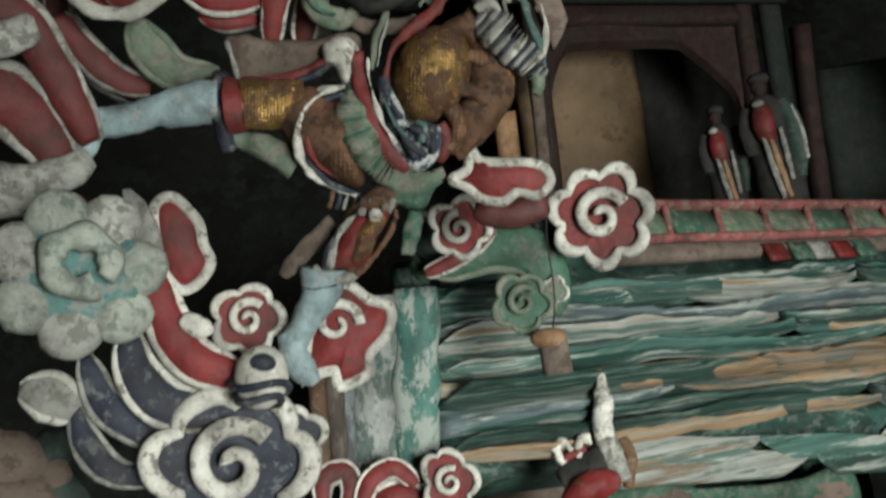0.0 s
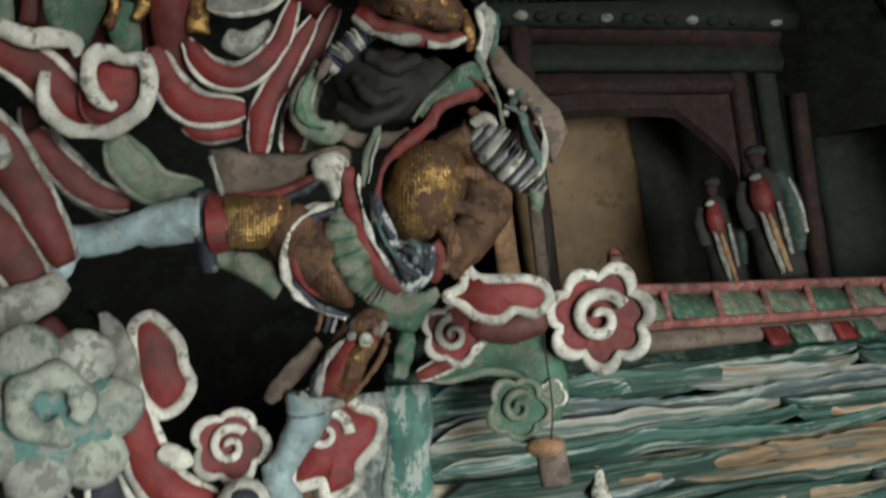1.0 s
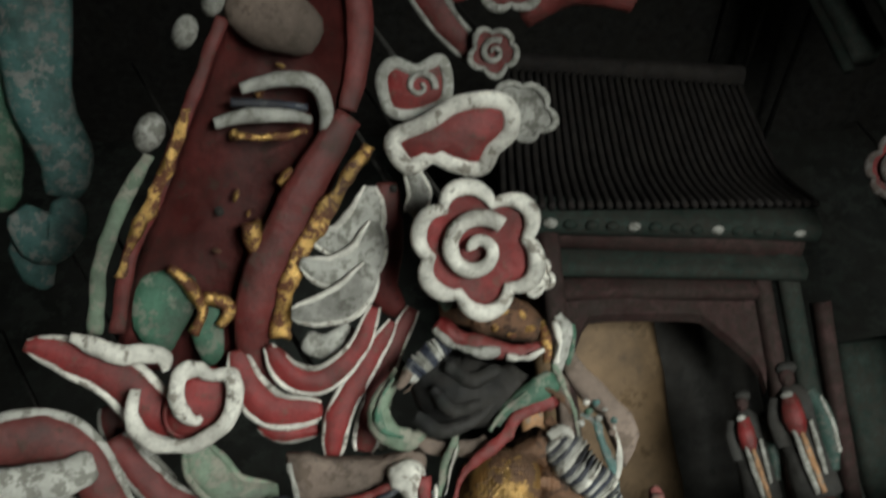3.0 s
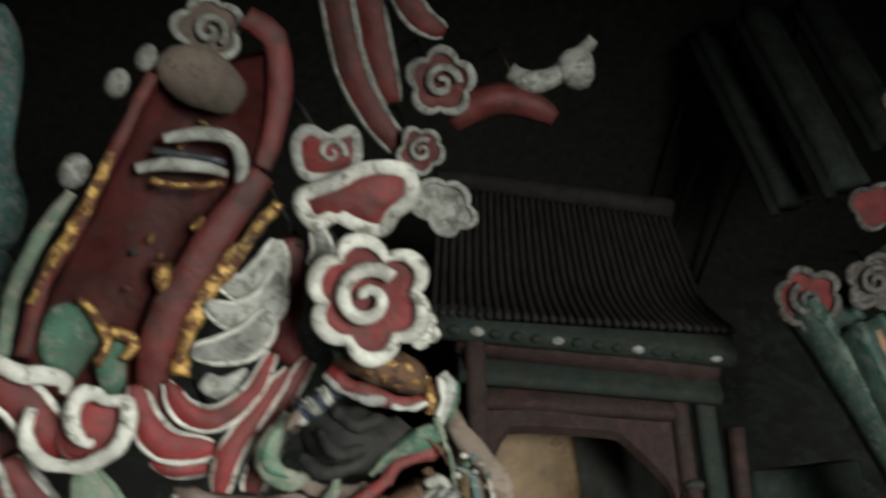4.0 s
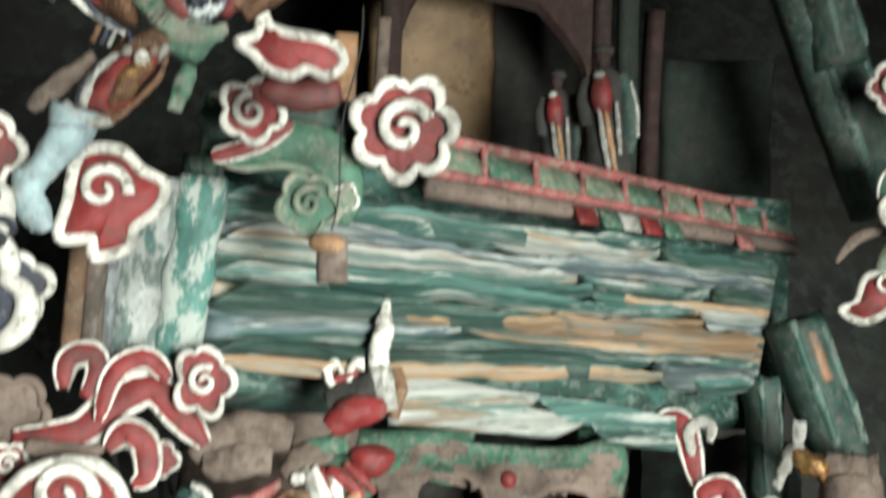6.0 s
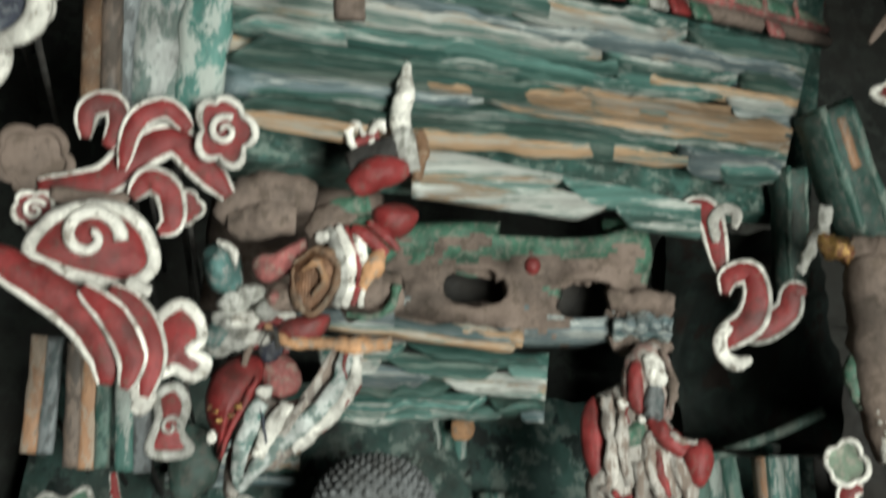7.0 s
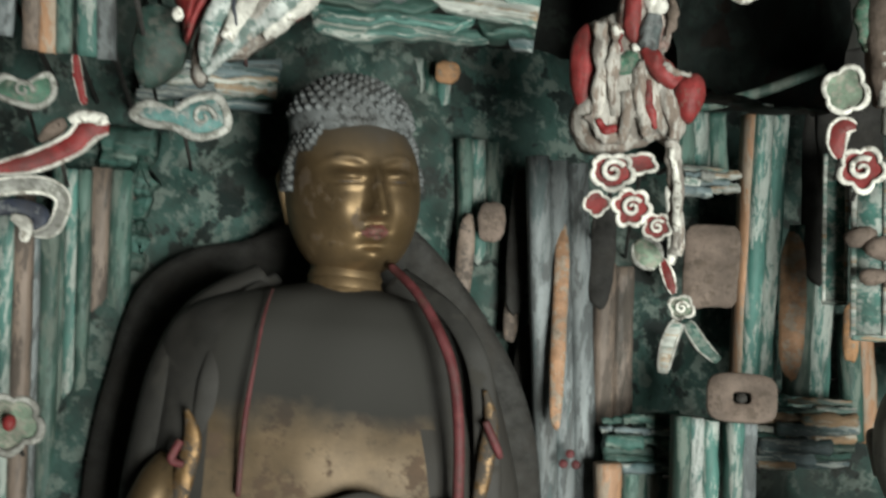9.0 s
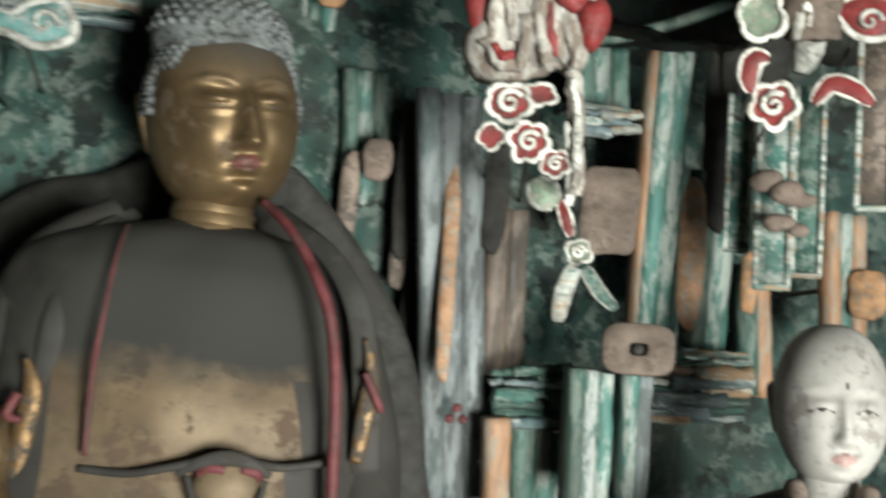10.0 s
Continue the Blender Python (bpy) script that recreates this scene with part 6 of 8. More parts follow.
    limb([(-0.051, -0.046, 0.026, 0.0038), (-0.026, -0.029, 0.032, 0.0038), (0.004, -0.038, 0.03, 0.0038), (0.006, -0.079, 0.028, 0.0038), (-0.025, -0.114, 0.026, 0.0038), (-0.048, -0.089, 0.026, 0.0038), (-0.05, -0.052, 0.026, 0.0038)], 4)
    limb([(-0.038, -0.056, 0.034, 0.0023), (-0.02, -0.047, 0.036, 0.0031), (-0.009, -0.069, 0.036, 0.0031), (-0.023, -0.09, 0.034, 0.0023)], 8)
    slab_of([(-0.108, -0.042), (-0.075, -0.026), (-0.039, -0.012), (-0.049, -0.047), (-0.083, -0.067), (-0.1, -0.061)], 0.0, 0.03, 0.012, 9)
    ball(bm, (-0.055, -0.093, 0.006), (0.0262, 0.0231, 0.0185), 0, 12, 0.35, None, 60)
    ball(bm, (-0.074, -0.093, 0.016), (0.0108, 0.0092, 0.0074), 9, 12, 0.3, None, 60)
    # pale turquoise jar
    slab_of([(-0.175, -0.041), (-0.157, -0.02), (-0.137, -0.028), (-0.125, -0.052), (-0.125, -0.083), (-0.146, -0.092), (-0.168, -0.07)], 0.01, 0.06, 0.03, 5)
    limb([(-0.154, -0.026, 0.034, 0.0038), (-0.135, -0.034, 0.038, 0.0046), (-0.125, -0.055, 0.036, 0.0038)], 2)
    # red skirt, ochre hem and white rubble
    slab_of([(-0.068, -0.133), (-0.045, -0.118), (0.0, -0.113), (-0.008, -0.141), (-0.038, -0.158), (-0.062, -0.15)], 0.012, 0.03, 0.014, 1)
    limb([(-0.084, -0.133, 0.016, 0.0038), (-0.049, -0.154, 0.022, 0.0046), (-0.004, -0.152, 0.016, 0.0062), (0.041, -0.152, 0.006, 0.01), (0.087, -0.147, 0, 0.0092)], 8, 0.7)
    limb([(0.023, -0.112, 0.012, 0.0046), (0.054, -0.115, 0.016, 0.0054), (0.081, -0.101, 0.012, 0.0054), (0.091, -0.071, 0.004, 0.0038)], 7)
    ball(bm, (-0.13, -0.105, 0.0), (0.0215, 0.0154, 0.0123), 6, 12, 0.55, None, 60)
    ball(bm, (-0.104, -0.087, 0.0), (0.0185, 0.0138, 0.0111), 6, 12, 0.55, None, 60)
    ball(bm, (-0.114, -0.126, 0.0), (0.0262, 0.0154, 0.0123), 2, 12, 0.55, None, 60)
    ball(bm, (-0.084, -0.114, 0.0), (0.0185, 0.0154, 0.0123), 6, 12, 0.55, None, 60)
    ball(bm, (-0.139, -0.127, 0.0), (0.0169, 0.0138, 0.0111), 6, 12, 0.55, None, 60)
    ball(bm, (-0.097, -0.148, 0.0), (0.0308, 0.0123, 0.0098), 2, 12, 0.55, None, 60)
    ball(bm, (-0.126, -0.157, 0.0), (0.02, 0.0123, 0.0098), 6, 12, 0.55, None, 60)
    ball(bm, (-0.153, -0.148, 0.0), (0.0154, 0.0154, 0.0123), 5, 12, 0.55, None, 60)
    ball(bm, (-0.051, -0.153, 0.0), (0.0154, 0.0108, 0.0086), 6, 12, 0.55, None, 60)
    limb([(-0.09, -0.156, 0.02, 0.0031), (-0.073, -0.139, 0.026, 0.0046), (-0.064, -0.162, 0.024, 0.0038)], 3)
    return statue("swordsman_statue", faced(o), bm, mats, "crouching carved swordsman in red with bare patches", rough=0.006, folds=0.003, calm=(1,))


sword_bearer((0.257, 1.509, 2.577))


def rock_screen(o, wide, high, holes, mat, label, seed):
    """A pierced, modelled rock: a thick slab with rounded through-holes, soft folds and a painted upper part."""
    bm, step = bmesh.new(), 0.009
    nx, ny = int(wide / step), int(high / step)
    grid = {}
    for i in range(nx + 1):
        for j in range(ny + 1):
            u, v = 2 * i / nx - 1, 2 * j / ny - 1
            x, y = u * wide / 2, v * high / 2
            x += 0.02 * noise.noise(Vector((y * 9, seed, 3))) * abs(u) ** 3
            y += 0.03 * noise.noise(Vector((x * 6, seed, 0))) * abs(v) ** 3
            z = 0.035 * noise.fractal(Vector((x * 4, y * 8, seed)), 1.0, 2.0, 4) - 0.05 * max(abs(u), abs(v)) ** 8
            for h in holes:
                d = math.hypot((x - h[0]) / h[2], (y - h[1]) / h[3])
                if 0.75 < d < 1.4:
                    # the rim draws out to a clean round edge
                    edge = 1.0 + (d - 0.75) * 0.4 / 0.65
                    x, y = h[0] + (x - h[0]) * edge / d, h[1] + (y - h[1]) * edge / d
                z += 0.007 * math.exp(-((d - 1.4) ** 2) * 6)
            grid[i, j] = bm.verts.new((x, y, z))
    for i in range(nx):
        for j in range(ny):
            q = [grid[i, j], grid[i + 1, j], grid[i + 1, j + 1], grid[i, j + 1]]
            c = sum((v.co for v in q), Vector()) / 4
            if all(math.hypot((v.co.x - h[0]) / h[2], (v.co.y - h[1]) / h[3]) > 0.995 for h in holes for v in q):
                green = c.y / high + 0.5 * noise.fractal(Vector((c.x * 7, c.y * 22, seed + 4)), 0.8, 2.0, 4)
                bm.faces.new(q).material_index = 1 if green > 0.22 else (2 if green < -0.42 else 0)
    bmesh.ops.delete(bm, geom=[v for v in bm.verts if not v.link_faces], context="VERTS")
    bmesh.ops.smooth_vert(bm, verts=[v for v in bm.verts if v.is_boundary], factor=0.5, use_axis_x=True, use_axis_y=True, use_axis_z=True)
    bmesh.ops.solidify(bm, geom=bm.faces[:], thickness=0.05)
    ob = part("pierced_rock", bm, mat)
    ob.matrix_world = faced(o)
    return tagged(ob, label, "rock carving")


rock_screen((0.615, 2.087, 2.781), 0.62, 0.26, [(q[0], q[1], q[2], q[3]) for q in [(-0.043, -0.011, 0.064, 0.035), (0.175, -0.036, 0.063, 0.034), (-0.239, -0.012, 0.05, 0.031), (0.126, 0.114, 0.136, 0.019)]], [CLAY, GREEN, BOARD_BLUE], "bare clay rock pierced with dark holes", 2.0)
rock_screen((0.205, 1.807, 2.687), 0.30, 0.22, [(q[0], q[1], q[2], q[3]) for q in [(-0.182, -0.042, 0.025, 0.057), (0.156, -0.065, 0.028, 0.023)]], [CLAY, CLAY, CLAY], "bare clay rock behind the crouching swordsman", 5.0)
# black board put behind the holes to make their shade
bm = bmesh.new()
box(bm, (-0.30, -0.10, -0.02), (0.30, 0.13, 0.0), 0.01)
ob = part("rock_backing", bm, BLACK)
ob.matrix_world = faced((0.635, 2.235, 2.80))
tagged(ob, "black board for shade behind the pierced rock", "board")
bm = bmesh.new()
ball(bm, (0, 0, 0), (0.016, 0.018, 0.014), rough=0.1)
ob = part("painted_boss", bm, RED)
ob.matrix_world = faced((0.658, 1.97, 2.769))
tagged(ob, "small red painted knob on the rock", "knob")
strata("rock_shelf", ((0.263, 2.191, 2.666), (0.322, 2.242, 2.512), (0.738, 2.16, 2.653), (0.737, 2.207, 2.533)), 6, [BOARD_WHITE, BOARD_TEAL, BOARD_GREEN, BOARD_BLUE, BOARD_GREEN], "shelf of layered teal and white rock bands", 0.035, 21, 0.6)
ledge("rock_shelf", ((0.129, 2.024, 2.672), (0.174, 2.029, 2.644), (0.65, 2.033, 2.65), (0.631, 2.048, 2.618)), 3, [BOARD_OCHRE, CLAY, BOARD_BLUE], "clay and ochre lip of the pierced rock", 1.6, 0.02, 25, wave=0.008)
ledge("rock_shelf", ((0.835, 2.075, 2.752), (0.855, 2.11, 2.656), (0.96, 2.056, 2.756), (0.968, 2.092, 2.659)), 5, [CLAY, BOARD_BLUE, CLAY], "bare clay rock layers beside the pierced rock", 1.5, 0.03, 28)

ob = thing("hanging_scroll_cloud", faced((1.068, 1.944, 2.752)), "red S-shaped carved cloud with white edges", "cloud carving")
scroll(ob, [(-0.103, 0.133, 0.015), (-0.079, 0.161, 0.022), (-0.048, 0.149, 0.026), (-0.038, 0.088, 0.022), (-0.034, 0.028, 0.013)], RED, WHITE)
scroll(ob, [(-0.038, 0.088, 0.01), (-0.039, 0.133, 0.012), (-0.015, 0.153, 0.012), (0.006, 0.138, 0.011), (-0.002, 0.114, 0.008)], WHITE, WHITE, z=0.014, sides=())
scroll(ob, [(-0.031, -0.014, 0.013), (-0.02, 0.019, 0.022), (0.018, 0.023, 0.024), (0.028, -0.019, 0.026), (0.011, -0.067, 0.031), (-0.034, -0.097, 0.026), (-0.054, -0.117, 0.013)], RED, WHITE, z=0.008)
scroll(ob, [(-0.007, -0.094, 0.022), (0.036, -0.083, 0.029), (0.079, -0.057, 0.026), (0.093, -0.02, 0.022), (0.118, -0.02, 0.011)], RED, GREY, z=0.0)
scroll(ob, [(-0.027, -0.077, 0.01), (-0.048, -0.096, 0.013), (-0.047, -0.129, 0.014), (-0.022, -0.149, 0.014), (0.005, -0.142, 0.009)], WHITE, WHITE, z=0.02, sides=())


def recess(name, centre, wide, high, deep, label):
    """A hollow in the rock: a rough bowl of stone, its shade put into the colour."""
    c, bm, rows = Vector(centre), bmesh.new(), []
    nx, nz = 28, 34
    for j in range(nz + 1):
        row = []
        for i in range(nx + 1):
            u, v = 2 * i / nx - 1, 2 * j / nz - 1
            y = deep * (1 - max(abs(u), abs(v)) ** 4) * 0.6
            y += 0.05 * noise.fractal(Vector((u * 3, v * 1.6, 3.3)), 0.9, 2.0, 4)
            row.append(bm.verts.new((u * wide / 2, y, v * high / 2)))
        rows.append(row)
    for a, b in zip(rows, rows[1:]):
        for i in range(nx):
            bm.faces.new((a[i], a[i + 1], b[i + 1], b[i]))
    bmesh.ops.solidify(bm, geom=bm.faces[:], thickness=-0.015)
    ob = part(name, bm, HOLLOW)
    ob.matrix_world = Matrix.Translation(c)
    return tagged(ob, label, "recess")


# near-black green: the darkness of the void is put into the rock colour
HOLLOW = paint("shade_green_rock", (0.016, 0.026, 0.022), worn=(0.035, 0.052, 0.045), amount=0.45, rough=0.85, grain=20, bump=0.8, third=(0.03, 0.022, 0.018))
recess("dark_recess", (1.191, 2.169, 2.741), 0.36, 0.5, 0.6, "empty hollow in green rock, shade in its colour")
ob = thing("arch_edge", Matrix.Translation((1.094, 2.332, 2.511)), "curved dim teal edge of the dark hollow", "arch")
bm = bmesh.new()
tube(bm, [np.array(Vector(q) - Vector((1.094, 2.332, 2.511))) for q in spline([(1.012, 2.347, 2.511), (1.129, 2.325, 2.514), (1.245, 2.277, 2.547), (1.362, 2.214, 2.599)], 6)], 0.012, 8, up=(0, -1, 0))
part("moulding", bm, POST_GREEN, ob)
pillar((1.236, 1.848, 3.116), (1.361, 1.963, 2.873), 0.05, 0.05, True, "leaning green pillar with ochre inlay", 21)
pillar((1.207, 1.956, 3.037), (1.246, 2.078, 2.808), 0.03, 0.04, False, "short dark green pillar", 24)


PINKISH = paint("pinkish_clay", (0.30, 0.19, 0.16), worn=(0.36, 0.33, 0.29), amount=0.5, rough=0.8)


def flower_bearer(o):
    """The worn figure to the side of the great image."""
    bm, mats = bmesh.new(), [FLAKED, RED, WHITE, NAVY, GREEN, CLAY, DEEP_RED, PINKISH, POST_GREY]
    def slab_of(pts, z, thick, dome, mat):
        plate(bm, [np.array(q) for q in spline(pts, 5, closed=True)], z, thick, dome, mat)

    limb = lambda pts, mat, flat=1.0, sides=12: tube(bm, spline(pts, 6), None, sides, flat=flat, mat=mat, rough=0.004)
    # flaking robe
    slab_of([(-0.096, 0.089), (-0.042, 0.122), (0.018, 0.106), (0.053, 0.027), (0.09, -0.068), (0.078, -0.115), (0.044, -0.106), (0.004, -0.119), (-0.033, -0.138), (-0.093, -0.127), (-0.114, -0.07), (-0.094, -0.003)], 0, 0.05, 0.035, 0)
    slab_of([(-0.118, 0.063), (-0.093, 0.098), (-0.081, 0.062), (-0.073, -0.005), (-0.079, -0.055), (-0.1, -0.058), (-0.119, -0.004)], 0.012, 0.03, 0.012, 1)
    limb([(-0.067, 0.093, 0.024, 0.0085), (-0.063, 0.036, 0.032, 0.0117), (-0.06, -0.03, 0.032, 0.0128), (-0.068, -0.073, 0.024, 0.0096)], 0, 0.8)
    limb([(-0.041, 0.091, 0.028, 0.0085), (-0.039, 0.046, 0.036, 0.0096), (-0.042, -0.01, 0.038, 0.0106), (-0.031, -0.074, 0.034, 0.0085)], 0, 0.8)
    limb([(0.005, 0.023, 0.034, 0.0085), (0.006, -0.032, 0.04, 0.0117), (0.021, -0.086, 0.034, 0.0106), (0.029, -0.117, 0.024, 0.0064)], 0, 0.8)
    limb([(0.045, -0.009, 0.02, 0.0085), (0.062, -0.058, 0.026, 0.0106), (0.071, -0.108, 0.02, 0.0074)], 0, 0.8)
    limb([(-0.017, -0.031, 0.036, 0.0074), (-0.012, -0.075, 0.036, 0.0106), (-0.022, -0.121, 0.026, 0.0074)], 0, 0.8)
    limb([(-0.078, -0.073, 0.026, 0.0096), (-0.055, -0.106, 0.028, 0.0128), (-0.024, -0.115, 0.026, 0.0096)], 0, 0.8)
    limb([(0.021, -0.011, 0.038, 0.0064), (0.026, -0.06, 0.04, 0.0085), (0.04, -0.092, 0.03, 0.0053)], 1, 0.7)
    limb([(-0.063, -0.081, 0.036, 0.0053), (-0.051, -0.1, 0.038, 0.0085), (-0.029, -0.096, 0.036, 0.0053)], 1, 0.7)
    limb([(-0.028, 0.072, 0.036, 0.0043), (-0.035, 0.056, 0.038, 0.0053), (-0.026, 0.043, 0.036, 0.0032)], 1, 0.7)
    # hood in pale pink, red, white and blue panels
    slab_of([(-0.029, 0.16), (0.007, 0.199), (0.046, 0.182), (0.061, 0.126), (0.051, 0.057), (-0.003, 0.052), (-0.034, 0.09)], 0.02, 0.05, 0.016, 7)
    slab_of([(-0.02, 0.154), (0.002, 0.16), (0.005, 0.1), (-0.003, 0.06), (-0.022, 0.072), (-0.027, 0.112)], 0.035, 0.02, 0.008, 1)
    slab_of([(0.008, 0.163), (0.034, 0.167), (0.052, 0.12), (0.031, 0.111), (0.01, 0.119)], 0.04, 0.02, 0.008, 2)
    slab_of([(0.007, 0.106), (0.037, 0.109), (0.033, 0.048), (0.004, 0.055)], 0.038, 0.02, 0.008, 8)
    limb([(0.043, 0.176, 0.038, 0.0032), (0.058, 0.124, 0.04, 0.0043), (0.05, 0.058, 0.038, 0.0032)], 5)
    ball(bm, (-0.034, 0.079, 0.034), (0.0128, 0.0096, 0.0077), 2, 12, 0.6, None, 60)
    ball(bm, (-0.005, 0.047, 0.036), (0.0096, 0.0074, 0.006), 2, 12, 0.6, None, 60)
    slab_of([(-0.044, 0.033), (-0.005, 0.046), (0.007, 0.004), (-0.032, -0.006)], 0.03, 0.03, 0.01, 4)
    # red sleeve and its cuff
    limb([(0.016, 0.05, 0.03, 0.0128), (0.041, 0.015, 0.036, 0.0191), (0.072, -0.011, 0.03, 0.017)], 1, 0.6)
    slab_of([(0.077, 0.001), (0.111, 0.011), (0.126, -0.026), (0.104, -0.074), (0.081, -0.065), (0.069, -0.03)], 0.012, 0.04, 0.014, 1)
    limb([(0.047, 0.02, 0.044, 0.0043), (0.07, 0.005, 0.04, 0.0043), (0.095, 0.006, 0.03, 0.0032)], 0)
    # trailing end
    limb([(0.067, -0.112, 0.008, 0.0128), (0.078, -0.17, 0.01, 0.0138), (0.084, -0.244, 0.008, 0.0128), (0.086, -0.317, 0.004, 0.0096)], 0, 0.7)
    limb([(0.07, -0.128, 0.02, 0.0053), (0.079, -0.191, 0.022, 0.0064), (0.085, -0.275, 0.018, 0.0043)], 2, 0.7)
    return statue("flower_bearer_statue", faced(o), bm, mats, "worn white and red robed figure, paint flaking", rough=0.006, folds=0.006, calm=(1,))


flower_bearer((0.899, 2.072, 2.457))
blossom((0.87, 2.086, 2.281), 0.0428, 5, 0, squash=0.8)
blossom((0.925, 2.092, 2.305), 0.0309, 4, 0, squash=0.7, heart=False)
blossom((0.847, 2.101, 2.223), 0.0244, 4, 30, heart=False)
blossom((0.907, 2.08, 2.218), 0.0364, 6, 0)
blossom((0.959, 2.086, 2.19), 0.0265, 5, 0)
ob = thing("hanging_tassel", faced((1.015, 2.164, 2.106)), "grey-green carved leaf, red drop and coil hanging", "tassel")
for pts, b, r in (([(-0.056, 0.078, 0.013), (-0.039, 0.052, 0.03), (-0.017, 0.031, 0.015)], PALE_GREEN, GREY), ([(-0.002, 0.185, 0.011), (0.008, 0.108, 0.011), (0.007, 0.033, 0.008)], WHITE, GREY), ([(-0.01, 0.043, 0.008), (0.002, 0.011, 0.012), (0.013, -0.021, 0.007)], RED, WHITE), ([(0.023, -0.073, 0.013), (0.007, -0.116, 0.015), (-0.001, -0.169, 0.011)], BOARD_WHITE, GREY), ([(0.039, -0.072, 0.011), (0.066, -0.112, 0.013), (0.097, -0.141, 0.008)], POST_GREEN, GREY)):
    scroll(ob, pts, b, r)
blossom((1.055, 2.185, 2.064), 0.0256, 4, 0, PALE_GREEN, WHITE, label="small pale carved coil on the tassel")
bm = bmesh.new()
limb = lambda pts, mat: tube(bm, spline(pts, 6), None, 10, mat=mat, rough=0.004)
limb([(-0.038, 0.16, 0, 0.011), (-0.052, 0.124, 0.006, 0.015), (-0.077, 0.083, 0.004, 0.013), (-0.103, 0.042, 0, 0.008)], 1)
limb([(-0.069, 0.115, 0.004, 0.011), (-0.032, 0.076, 0.011, 0.021), (-0.003, 0.061, 0.009, 0.026)], 2)
limb([(-0.012, 0.073, 0, 0.028), (0.035, 0.049, 0, 0.043), (0.084, 0.042, 0, 0.043)], 0)
limb([(0.035, 0.049, 0, 0.054), (0.025, -0.09, 0, 0.06), (0.018, -0.196, 0, 0.054), (0.023, -0.323, 0, 0.043)], 0)
limb([(-0.014, -0.128, 0.013, 0.015), (-0.039, -0.169, 0.015, 0.015), (-0.025, -0.224, 0.015, 0.013)], 4)
limb([(-0.002, -0.194, 0.021, 0.017), (0.01, -0.259, 0.026, 0.021), (0.008, -0.322, 0.021, 0.019)], 3)
limb([(0.014, -0.099, 0.024, 0.011), (0.025, -0.133, 0.026, 0.013), (0.053, -0.147, 0.021, 0.009)], 5)
statue("side_statue", faced((1.27, 1.867, 2.737)), bm, [CLAY, GREY, GOLD, WHITE, GREEN, RED], "worn clay figure with gilt cuff and white scarf", rough=0.008, folds=0.006)
blossom((1.12, 1.752, 2.363), 0.0372, 4, 0, PALE_GREEN, WHITE, heart=False, squash=1.1, label="pale green carved quatrefoil cloud")
ob = thing("cloud_hook", faced((1.196, 1.872, 2.325)), "red and white carved cloud hook", "cloud carving")
scroll(ob, [(0.017, 0.024, 0.009), (-0.005, 0.024, 0.017), (-0.013, 0, 0.017), (-0.008, -0.029, 0.009)], RED, WHITE)
blossom((1.228, 1.874, 2.281), 0.0396, 5, 0)
ob = thing("cloud_tail", faced((1.401, 1.936, 2.347)), "red and white carved cloud tail", "cloud carving")
scroll(ob, [(-0.044, -0.019, 0.011), (-0.018, 0.014, 0.017), (0.017, 0.005, 0.017), (0.049, -0.019, 0.009)], RED, WHITE)
cloud_patch((1.431, 1.928, 2.478), [(-0.043, 0.02), (-0.006, 0.043), (0.047, 0.032), (0.066, -0.007), (0.032, -0.032), (-0.012, -0.025)], heart=(0.012, -0.004, 0.02), rimsize=0.007)
bm = bmesh.new()
tube(bm, spline([(-0.023, 0.118, 0, 0.029), (-0.002, 0.039, 0.006, 0.031), (-0.008, -0.029, 0.004, 0.025), (-0.02, -0.068, 0, 0.016)], 6), None, 10, rough=0.005)
ob = part("grey_cloud_stem", bm, GREY)
ob.matrix_world = faced((1.38, 1.987, 2.463))
tagged(ob, "grey-blue carved cloud trunk", "cloud carving")


def tablet(o, wide, high, mat, label, frame_mat=BOARD_WHITE):
    ob = thing("hanging_tablet", faced(o), label, "tablet", "hanging tablets")
    bm = bmesh.new()
    box(bm, (-wide / 2, -high / 2, -0.008), (wide / 2, high / 2, 0.004), 0.003)
    part("board", bm, mat, ob)
    for s in (-1, 1):
        bm = bmesh.new()
        beam(bm, (s * wide * 0.46, -high / 2, 0.005), (s * wide * 0.46, high / 2, 0.005), wide * 0.09, 0.006, up=(0, 0, 1), wave=0.003, seed=high * 31 + s)
        part("side_strip", bm, frame_mat, ob)
    bm = bmesh.new()
    beam(bm, (-wide * 0.5, -high / 2, 0.005), (wide * 0.5, -high / 2, 0.005), wide * 0.1, 0.008, up=(0, 0, 1), wave=0.003, seed=3)
    part("foot_strip", bm, frame_mat, ob)
    return ob


tablet((1.396, 2.224, 2.266), 0.0455, 0.3032, POST_TEAL, "narrow hanging teal tablet, paint flaking")
tablet((1.418, 2.141, 2.216), 0.0624, 0.3534, POST_TEAL, "long hanging teal tablet with white edges")
tablet((1.475, 2.12, 2.242), 0.0520, 0.3534, POST_GREEN, "long hanging teal tablet with white edges")
tablet((1.598, 2.093, 2.384), 0.0633, 0.3590, POST_CLAY, "bare hanging tablet with white edges")
bm = bmesh.new()
for q in [(-0.03, 0.03, 0, 0.026), (0.009, 0.005, 0.008, 0.03), (0.038, -0.004, 0.002, 0.02), (-0.003, -0.046, 0.006, 0.022), (0.026, -0.06, 0.002, 0.016)]:
    ball(bm, q[:3], (q[3] * 1.2, q[3] * 0.8, q[3] * 0.7), 0, 12, 0.35)
ob = part("clay_cloud", bm, CLAY)
ob.matrix_world = faced((1.399, 2.087, 2.194))
tagged(ob, "broken bare clay cloud on the tablet", "cloud carving")

